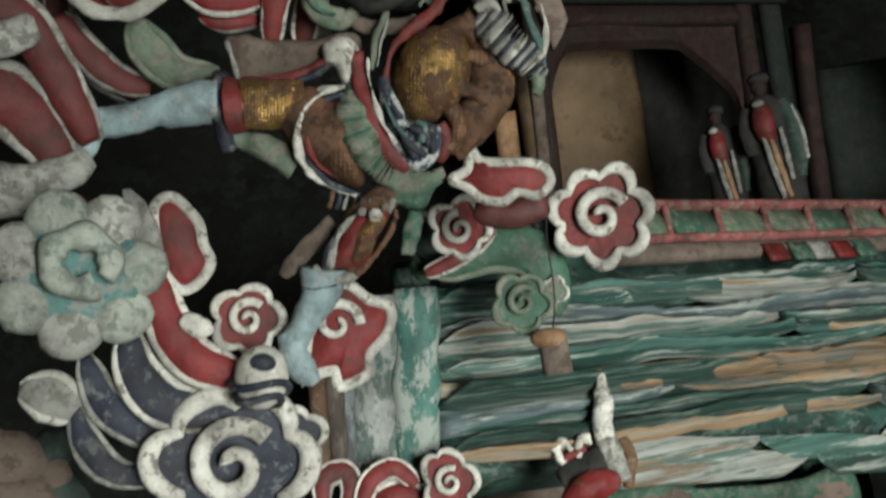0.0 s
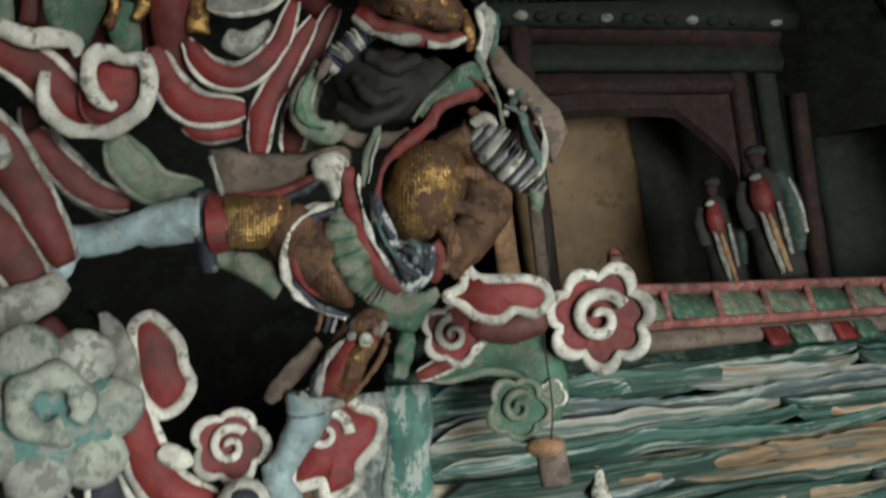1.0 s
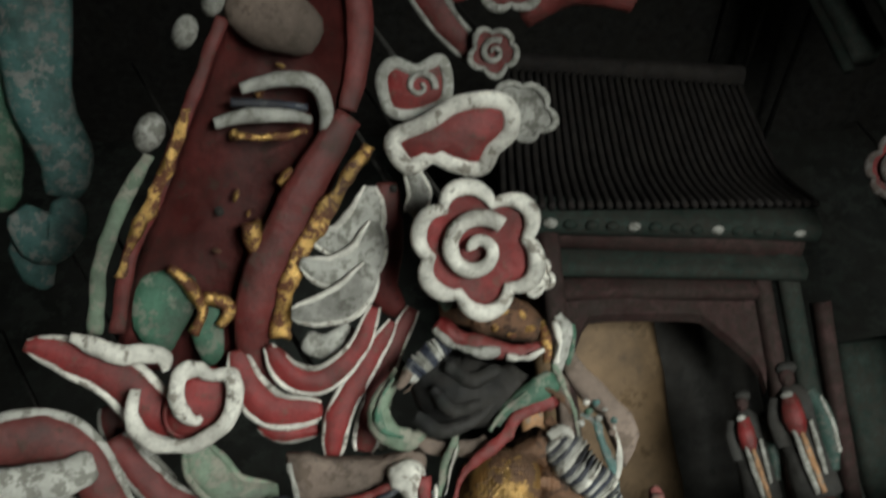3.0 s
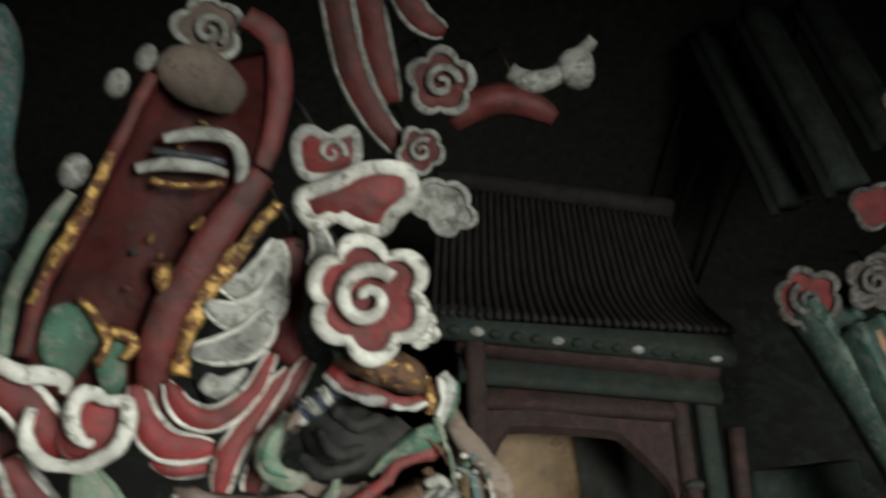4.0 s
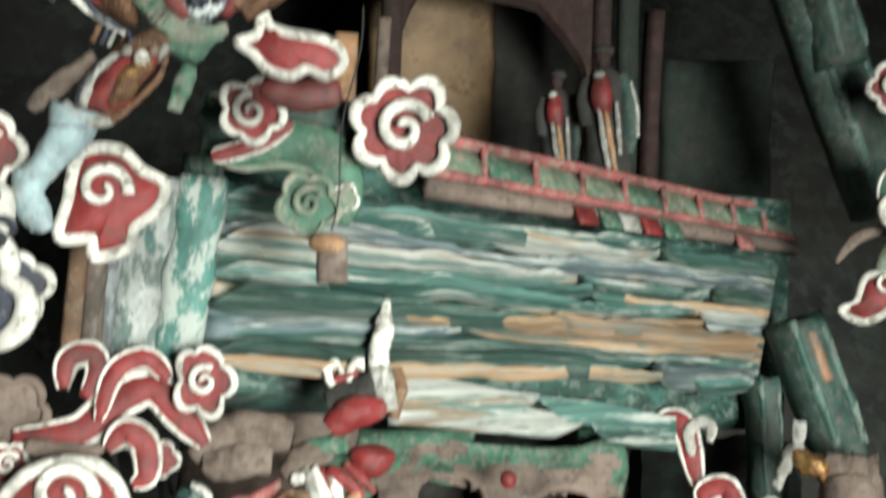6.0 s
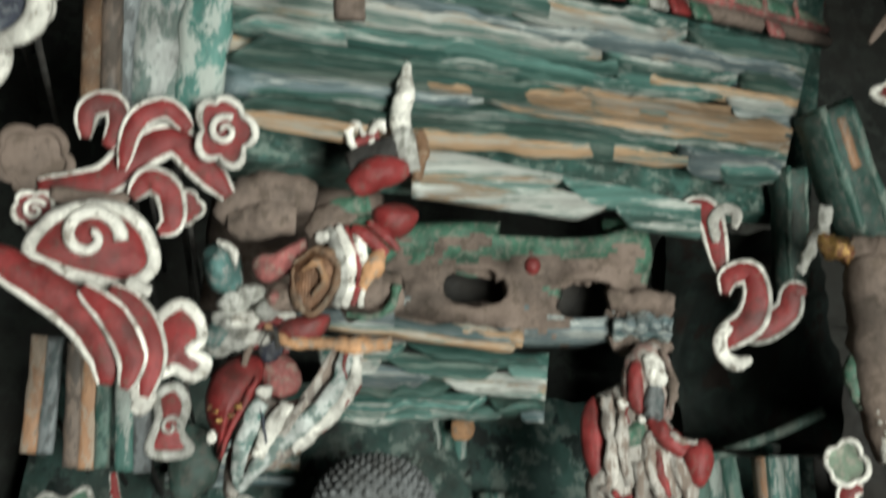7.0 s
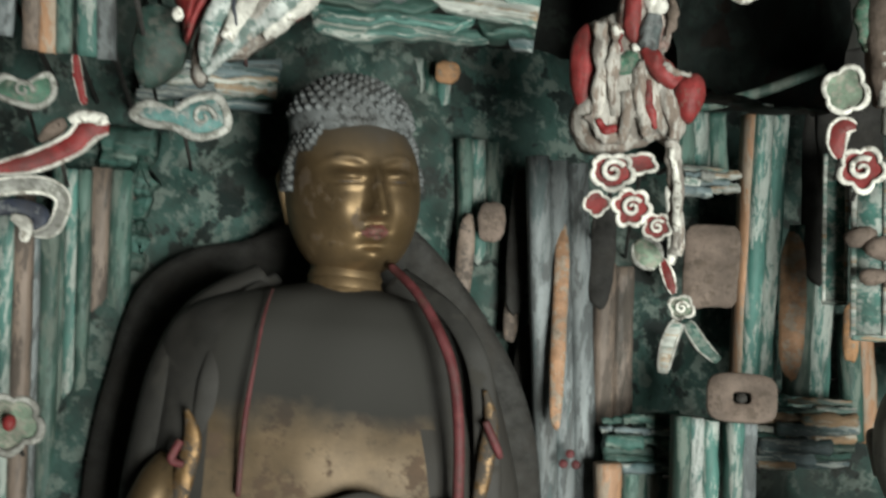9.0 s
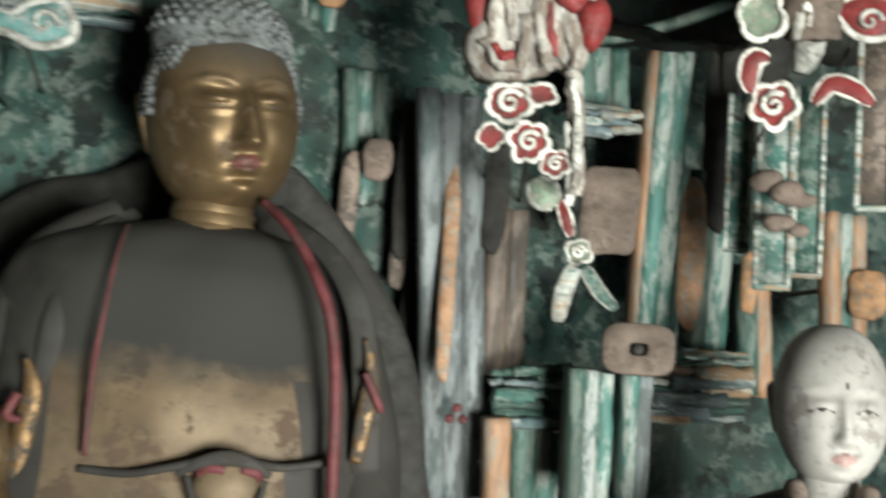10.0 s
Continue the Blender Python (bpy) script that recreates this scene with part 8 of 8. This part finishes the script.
def great_image(o):
    bm, mats = bmesh.new(), [ROBE, SKIN, HAIR, LIPS, HEM, WORN_GOLD, BREAST, INK]
    limb = lambda pts, mat, flat=1.0, sides=16: tube(bm, spline(pts, 7), None, sides, flat=flat, mat=mat)
    c = [(-0.001, 0.011, 0)][0]
    head(bm, (c[0], c[1] - 0.004, c[2]), 0.133, 0.166, 0.135, 1, 2, 3, 7, (7, 19, 8))
    # neck with its three folds
    limb([(0.0, -0.109, -0.03, 0.074), (0.0, -0.153, -0.018, 0.07), (0.0, -0.197, -0.012, 0.075), (0.0, -0.241, -0.016, 0.083)], 1, 1.0)
    for y, r in ((-0.166, 0.074), (-0.190, 0.078), (-0.214, 0.083)):
        limb([(0, y + 0.009, -0.016, r - 0.005), (0, y, -0.013, r), (0, y - 0.009, -0.016, r - 0.005)], 1)
    # body: rings from the collar down to the lap
    rows, seg = [], 64
    body = spline([(-0.01, -0.182, 0.067, 0.062), (-0.009, -0.193, 0.117, 0.08), (-0.018, -0.211, 0.19, 0.105), (-0.037, -0.244, 0.245, 0.127), (-0.044, -0.288, 0.278, 0.145), (-0.033, -0.375, 0.303, 0.158), (-0.019, -0.481, 0.325, 0.17), (-0.007, -0.587, 0.341, 0.185), (0.005, -0.712, 0.365, 0.212), (0.017, -0.835, 0.403, 0.257), (0.029, -0.956, 0.499, 0.335), (0.038, -1.046, 0.538, 0.368), (0.045, -1.116, 0.518, 0.357)], 5)
    for n, (x, y, w, d) in enumerate(body):
        row = []
        for i in range(seg):
            a = 2 * math.pi * i / seg
            ca, sa = math.cos(a), math.sin(a)
            k = (abs(ca) ** 2.6 + abs(sa) ** 2.6) ** (-1 / 2.6)
            fold = 0.006 * math.sin(a * 9 + y * 14) * min(1, n / 14) * (0.3 if sa > 0.5 else 1)
            swell = 0.022 * math.exp(-(((ca * w - 0.145) / 0.075) ** 2) - ((y + 0.50) / 0.07) ** 2) + 0.022 * math.exp(-(((ca * w + 0.005) / 0.075) ** 2) - ((y + 0.50) / 0.07) ** 2) if sa > 0 else 0
            row.append(bm.verts.new((x + (w + fold) * k * ca, y, (d + fold) * k * sa - 0.02 + swell)))
        rows.append(row)
    for a, b in zip(rows, rows[1:]):
        for i in range(seg):
            q = a[i].co
            bm.faces.new((a[i], b[i], b[(i + 1) % seg], a[(i + 1) % seg])).material_index = 6 if q.z > 0.04 and -0.19 < q.x < 0.19 and q.y < -0.16 else 0
    bm.faces.new(rows[-1])
    # girdle, its knot and the hems
    limb([(-0.152, -0.598, 0.156, 0.007), (-0.077, -0.598, 0.176, 0.007), (-0.014, -0.583, 0.192, 0.007), (0.07, -0.562, 0.199, 0.008), (0.158, -0.572, 0.185, 0.007), (0.244, -0.559, 0.156, 0.007)], 0)
    limb([(0.0, -0.592, 0.192, 0.006), (0.03, -0.572, 0.203, 0.010), (0.072, -0.560, 0.208, 0.012), (0.114, -0.568, 0.203, 0.010), (0.142, -0.586, 0.192, 0.006)], 0, 0.6)
    limb([(0.03, -0.588, 0.198, 0.006), (0.05, -0.577, 0.207, 0.008), (0.072, -0.580, 0.208, 0.006)], 4, 0.6)
    limb([(0.098, -0.578, 0.205, 0.006), (0.118, -0.580, 0.203, 0.008), (0.13, -0.592, 0.196, 0.005)], 4, 0.6)
    limb([(0.074, -0.578, 0.178, 0.045), (0.076, -0.61, 0.184, 0.052), (0.078, -0.65, 0.182, 0.036), (0.08, -0.68, 0.176, 0.02)], 6, 0.5)
    limb([(0.016, -0.592, 0.198, 0.005), (0.03, -0.63, 0.205, 0.006), (0.056, -0.668, 0.2, 0.005)], 0)
    limb([(0.136, -0.592, 0.198, 0.005), (0.126, -0.63, 0.205, 0.006), (0.104, -0.668, 0.2, 0.005)], 0)
    limb([(0.086, -0.142, 0.074, 0.008), (0.135, -0.19, 0.134, 0.009), (0.179, -0.258, 0.174, 0.01), (0.211, -0.332, 0.192, 0.01), (0.23, -0.439, 0.196, 0.01), (0.239, -0.568, 0.19, 0.01), (0.245, -0.694, 0.19, 0.01)], 4)
    limb([(-0.128, -0.205, 0.09, 0.002), (-0.134, -0.26, 0.138, 0.003), (-0.138, -0.34, 0.168, 0.003), (-0.144, -0.449, 0.179, 0.005), (-0.143, -0.576, 0.172, 0.005)], 4)
    # open edges of the outer robe
    limb([(0.10, -0.16, -0.02, 0.012), (0.197, -0.212, 0.058, 0.018), (0.261, -0.306, 0.103, 0.022), (0.289, -0.435, 0.107, 0.025), (0.301, -0.584, 0.1, 0.027)], 0, 0.32)
    limb([(-0.13, -0.175, -0.02, 0.012), (-0.185, -0.242, 0.066, 0.02), (-0.214, -0.368, 0.116, 0.025), (-0.216, -0.497, 0.12, 0.027), (-0.213, -0.624, 0.112, 0.029)], 0, 0.32)
    limb([(0.278, -0.359, 0.125, 0.004), (0.293, -0.413, 0.127, 0.013), (0.289, -0.489, 0.127, 0.016), (0.282, -0.565, 0.12, 0.011)], 5, 0.5)
    limb([(-0.253, -0.436, 0.136, 0.004), (-0.236, -0.488, 0.138, 0.016), (-0.245, -0.563, 0.136, 0.018), (-0.248, -0.626, 0.129, 0.011)], 5, 0.5)
    limb([(-0.254, -0.49, 0.154, 0.007), (-0.266, -0.523, 0.156, 0.008), (-0.244, -0.531, 0.158, 0.006)], 4)
    limb([(0.281, -0.414, 0.141, 0.007), (0.303, -0.455, 0.141, 0.008), (0.314, -0.476, 0.134, 0.006)], 4)
    # arms
    limb([(-0.152, -0.188, -0.033, 0.045), (-0.247, -0.268, -0.009, 0.058), (-0.287, -0.364, 0.004, 0.065), (-0.299, -0.483, 0.011, 0.071), (-0.299, -0.609, 0.022, 0.078), (-0.274, -0.732, 0.078, 0.083)], 0)
    limb([(0.099, -0.165, -0.033, 0.038), (0.202, -0.245, -0.007, 0.047), (0.255, -0.35, 0.007, 0.051), (0.286, -0.457, 0.011, 0.058), (0.306, -0.563, 0.022, 0.065), (0.299, -0.691, 0.078, 0.074)], 0)
    limb([(-0.279, -0.524, 0.094, 0.022), (-0.292, -0.577, 0.116, 0.04), (-0.293, -0.661, 0.134, 0.045), (-0.184, -0.787, 0.201, 0.045), (-0.032, -0.828, 0.245, 0.045)], 1)
    return statue("buddha_statue", faced(o), bm, mats, "large seated gilt Buddha image in a dark robe, dusty", held=False)


great_image((0.433, 2.36, 2.244))
# black board behind the image, in place of a dark niche
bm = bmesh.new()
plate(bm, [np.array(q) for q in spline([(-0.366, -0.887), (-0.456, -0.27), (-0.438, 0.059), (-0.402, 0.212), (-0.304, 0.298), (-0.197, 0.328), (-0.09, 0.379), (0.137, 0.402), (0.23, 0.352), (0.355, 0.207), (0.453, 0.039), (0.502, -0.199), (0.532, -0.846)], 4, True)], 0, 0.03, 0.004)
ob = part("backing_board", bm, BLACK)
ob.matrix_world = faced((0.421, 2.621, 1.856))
tagged(ob, "black board for the dark niche behind the seated image", "board")
# lotus base under the image
o = Vector((0.5, 2.561, 1.107))
ob = thing("statue_base", Matrix.Translation((o.x, o.y, 0)), "dark red stepped lotus base", "base")
for z0, z1, r in ((0.0, 0.25, 0.62), (0.25, 0.55, 0.52), (0.55, max(0.7, o.z), 0.6)):
    bm = bmesh.new()
    tube(bm, [np.array((0, 0, z, r * k)) for z, k in ((z0, 0.96), (z0 + 0.03, 1.0), (z1 - 0.03, 1.0), (z1, 0.96))], None, 40, up=(0, -1, 0))
    part("step", bm, DEEP_RED, ob)


def monk(o):
    bm, mats = bmesh.new(), [ROBE, PALE_FACE, PINK, CLAY, INK]
    head(bm, (0, 0, 0), 0.0913, 0.1304, 0.1006, 1, None, 2, 4, (4, 8, 2), curls=False, seg=96, rings=80, low=0.2, slim=0.16, relief=0.62)
    tube(bm, spline([(0, -0.10, -0.02, 0.05), (0, -0.15, -0.02, 0.052), (0, -0.19, -0.03, 0.07)], 4), None, 16, mat=1, up=(0, 0, 1))
    tube(bm, spline([(0, -0.14, -0.05, 0.07), (0, -0.19, -0.05, 0.17), (0, -0.30, -0.05, 0.22), (0, -0.6, -0.05, 0.24), (0, -1.0, -0.05, 0.26), (0, -1.9, -0.05, 0.30)], 6), None, 28, flat=0.6, mat=0, up=(0, 0, 1))
    for s in (-1, 1):
        tube(bm, spline([(s * 0.055, -0.14, 0.03, 0.018), (s * 0.045, -0.22, 0.09, 0.02), (-s * 0.0, -0.34, 0.12, 0.02)], 6), None, 8, mat=3)
    return statue("monk_statue", faced(o), bm, mats, "pale-faced shaven monk statue in a dark robe", held=False)


PINK = paint("faded_lip_pink", (0.34, 0.22, 0.20), worn=(0.45, 0.40, 0.36), amount=0.2)
PALE_FACE = paint("pale_painted_skin", (0.36, 0.345, 0.315), worn=(0.22, 0.20, 0.18), amount=0.3, rough=0.55, grain=16, bump=0.1, grime=0.25)
monk((1.433, 1.985, 1.834))


# ---- painted uprights and panels of the wall behind ----
UP = (
    ((0.885, 2.494, 2.407), (1.001, 2.627, 1.585), 0.135, [POST_GREY, POST_GREY, POST_GREY], "broad grey-blue painted upright with worn edges"),
    ((1.343, 2.399, 2.568), (1.375, 2.505, 1.974), 0.075, [POST_TEAL, POST_TEAL], "rounded teal pillar, pale along its edge"),
    ((1.307, 2.42, 2.549), (1.345, 2.52, 1.978), 0.034, [POST_OCHRE], "narrow ochre painted wall upright"),
    ((1.486, 2.459, 2.326), (1.511, 2.526, 1.949), 0.10, [POST_GREEN, POST_TEAL], "dark green upright beside an ochre inlay"),
    ((0.623, 2.749, 2.687), (0.712, 2.866, 1.971), 0.10, [POST_TEAL, POST_GREEN, POST_TEAL], "mottled teal rock upright"),
    ((0.749, 2.71, 2.493), (0.819, 2.799, 1.95), 0.10, [POST_GREEN, POST_TEAL, POST_GREEN], "mottled green rock upright"),
    ((1.046, 2.544, 2.199), (1.082, 2.606, 1.838), 0.09, [POST_CLAY, POST_CLAY], "bare brown clay upright panel"),
    ((1.209, 2.487, 2.562), (1.234, 2.513, 2.399), 0.12, [POST_GREEN, POST_TEAL, POST_GREEN], "mottled green painted upright panel"),
    ((1.16, 2.337, 1.868), (1.183, 2.379, 1.622), 0.09, [POST_GREEN, POST_WHITE, POST_TEAL], "teal and white lower upright"),
    ((1.25, 2.32, 1.87), (1.272, 2.361, 1.63), 0.06, [POST_TEAL, POST_GREY], "teal and white lower upright"),
    ((1.034, 2.483, 1.764), (1.056, 2.515, 1.577), 0.05, [POST_OCHRE], "ochre painted lower wall upright"),
    ((1.131, 2.518, 1.758), (1.151, 2.548, 1.579), 0.10, [POST_GREEN, POST_TEAL], "dark green painted lower upright"),
    ((-0.237, 2.581, 2.225), (-0.177, 2.705, 1.505), 0.07, [POST_TEAL, POST_CLAY], "teal and brown upright at the side"),
    ((-0.189, 2.632, 2.182), (-0.128, 2.748, 1.503), 0.07, [POST_GREY, POST_GREEN], "grey and green upright at the side"),
    ((-0.145, 2.655, 2.292), (-0.072, 2.79, 1.502), 0.08, [POST_GREEN, POST_TEAL, POST_GREEN], "dark green upright at the side"),
    ((-0.069, 2.689, 2.31), (-0.012, 2.83, 1.502), 0.09, [POST_CLAY, POST_GREEN], "clay and green upright at the side"),
    ((1.786, 2.424, 2.265), (1.825, 2.462, 1.946), 0.10, [POST_OCHRE, POST_TEAL, POST_OCHRE], "ochre and teal upright behind the tablets"),
    ((1.667, 2.583, 2.154), (1.709, 2.616, 1.86), 0.08, [POST_GREEN, POST_OCHRE], "green and ochre upright behind the tablets"),
)
for k, (a, b, w, m, lab) in enumerate(UP):
    post("wall_upright", a, b, w, 0.05, m, lab, "upright", ribs=len(m), seed=50 + 3 * k, group="wall uprights")


def inlay(o, wide, high, mat, label, turn=0.0, square=3, ragged=0.10):
    bm = bmesh.new()
    n = 36
    pts = []
    for i in range(n):
        a = 2 * math.pi * i / n
        k = (abs(math.cos(a)) ** square + abs(math.sin(a)) ** square) ** (-1 / square)
        k *= 1 + ragged * noise.fractal(Vector((math.cos(a) * 1.7, math.sin(a) * 1.7, wide * 91)), 0.8, 2.0, 3)
        pts.append((wide / 2 * k * math.cos(a), high / 2 * k * math.sin(a)))
    plate(bm, pts, 0, 0.012, 0.006)
    rod(bm, faced(o, turn), (0, 0, -0.01), 0)
    ob = part("inlay_panel", bm, mat)
    ob.matrix_world = faced(o, turn)
    return tagged(ob, label, "inlay", "wall inlays")


OCHRE_LABEL = "long ochre-orange inlay let into the wall"
inlay((0.913, 2.493, 2.053), 0.0340, 0.4366, POST_OCHRE, OCHRE_LABEL, 1)
inlay((1.418, 2.425, 2.135), 0.0568, 0.3210, POST_OCHRE, OCHRE_LABEL)
inlay((0.735, 2.685, 2.198), 0.0419, 0.2227, POST_CLAY, "long clay-pink inlay in the rock")
inlay((0.85, 2.664, 2.089), 0.0364, 0.1429, POST_CLAY, "short clay-pink inlay in the rock")
inlay((0.782, 2.639, 2.286), 0.0650, 0.0910, CLAY, "oval clay boss in the rock")
inlay((0.652, 2.65, 2.632), 0.0584, 0.0531, OCHRE, "small ochre patch on the rock")
inlay((1.226, 2.428, 2.201), 0.1175, 0.1835, CLAY, "square bare clay panel, rough edged", 0, 7, 0.06)
inlay((0.071, 2.851, 2.41), 0.0541, 0.0758, CLAY, "small clay patch on the wall")
inlay((1.827, 2.386, 2.091), 0.0780, 0.1096, OCHRE, "rounded ochre inlay behind the tablets")
inlay((1.609, 2.503, 2.102), 0.0374, 0.1370, OCHRE, "narrow ochre inlay behind the tablets")
# dark clefts between the uprights: black plates painted in for shade
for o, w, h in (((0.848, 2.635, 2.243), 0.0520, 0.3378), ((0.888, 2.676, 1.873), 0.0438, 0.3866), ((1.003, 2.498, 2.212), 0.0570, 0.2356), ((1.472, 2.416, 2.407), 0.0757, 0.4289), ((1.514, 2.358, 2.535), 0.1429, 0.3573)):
    inlay(o, w, h, BLACK, "black plate for the shade of a cleft")
# the pierced wooden plate
ob = thing("pierced_plate", faced((1.233, 2.284, 1.913)), "bare brown wooden plate with a hole at its middle", "plate")
bm = bmesh.new()
r0, r1 = 0.068, 0.015
rings = []
for k, z in ((1.0, -0.012), (1.0, 0.004), (0.94, 0.010), (0.3, 0.011), (0.24, 0.004), (0.24, -0.012)):
    row = []
    for i in range(32):
        a = 2 * math.pi * i / 32
        e = (abs(math.cos(a)) ** 4 + abs(math.sin(a)) ** 4) ** (-0.25)
        row.append(bm.verts.new((r0 * k * e * math.cos(a), r0 * 0.72 * k * e * math.sin(a), z + 0.002 * noise.noise(Vector((a, k, 0))))))
    rings.append(row)
for a, b in zip(rings, rings[1:] + rings[:1]):
    for i in range(32):
        bm.faces.new((a[i], a[(i + 1) % 32], b[(i + 1) % 32], b[i]))
part("board", bm, CLAY, ob)
bm = bmesh.new()
tube(bm, [np.array((0, 0, -0.10)), np.array((0, 0, 0.002))], 0.011, 10, up=(0, 1, 0))
part("peg", bm, BLACK, ob, "dark peg end")
ledge("wall_shelf", ((1.363, 2.494, 1.935), (1.381, 2.52, 1.777), (1.571, 2.453, 1.946), (1.588, 2.478, 1.794)), 8, [BOARD_BLUE, BOARD_OCHRE, BOARD_WHITE, BOARD_GREEN], "layered grey and ochre wall shelf", 1.4, 0.03, 61, wave=0.004)
ledge("wall_shelf", ((1.019, 2.509, 1.863), (1.045, 2.527, 1.739), (1.185, 2.476, 1.877), (1.187, 2.499, 1.751)), 6, [BOARD_GREEN, BOARD_BLUE, BOARD_GREEN], "layered dark green wall shelf", 1.4, 0.03, 64, wave=0.004)
ledge("wall_shelf", ((1.154, 2.442, 2.417), (1.161, 2.452, 2.356), (1.276, 2.419, 2.421), (1.282, 2.428, 2.366)), 4, [BOARD_WHITE, BOARD_BLUE], "pleated pale wall shelf", 1.4, 0.02, 66, wave=0.004)
ledge("wall_shelf", ((-0.103, 2.731, 2.395), (-0.068, 2.781, 2.096), (0.009, 2.709, 2.404), (0.019, 2.764, 2.103)), 8, [BOARD_GREEN, BOARD_BLUE, CLAY, BOARD_GREEN], "carved steps in dim green and clay", 1.2, 0.03, 70, wave=0.006)
ledge("wall_shelf", ((-0.022, 2.636, 2.548), (-0.035, 2.657, 2.448), (0.27, 2.626, 2.589), (0.258, 2.649, 2.475)), 6, [BOARD_BLUE, BOARD_GREEN, BOARD_WHITE], "layered grey-green rock shelf", 1.2, 0.03, 74, wave=0.008)
# three red berries painted on the broad upright
ob = thing("painted_berries", faced((0.962, 2.518, 1.763)), "three small dark red painted berries", "ornament")
for u, v in ((0, 0.014), (-0.013, -0.008), (0.013, -0.008)):
    bm = bmesh.new()
    ball(bm, (u, v, 0), (0.010, 0.010, 0.003), seg=10)
    part("berry", bm, HEM, ob)
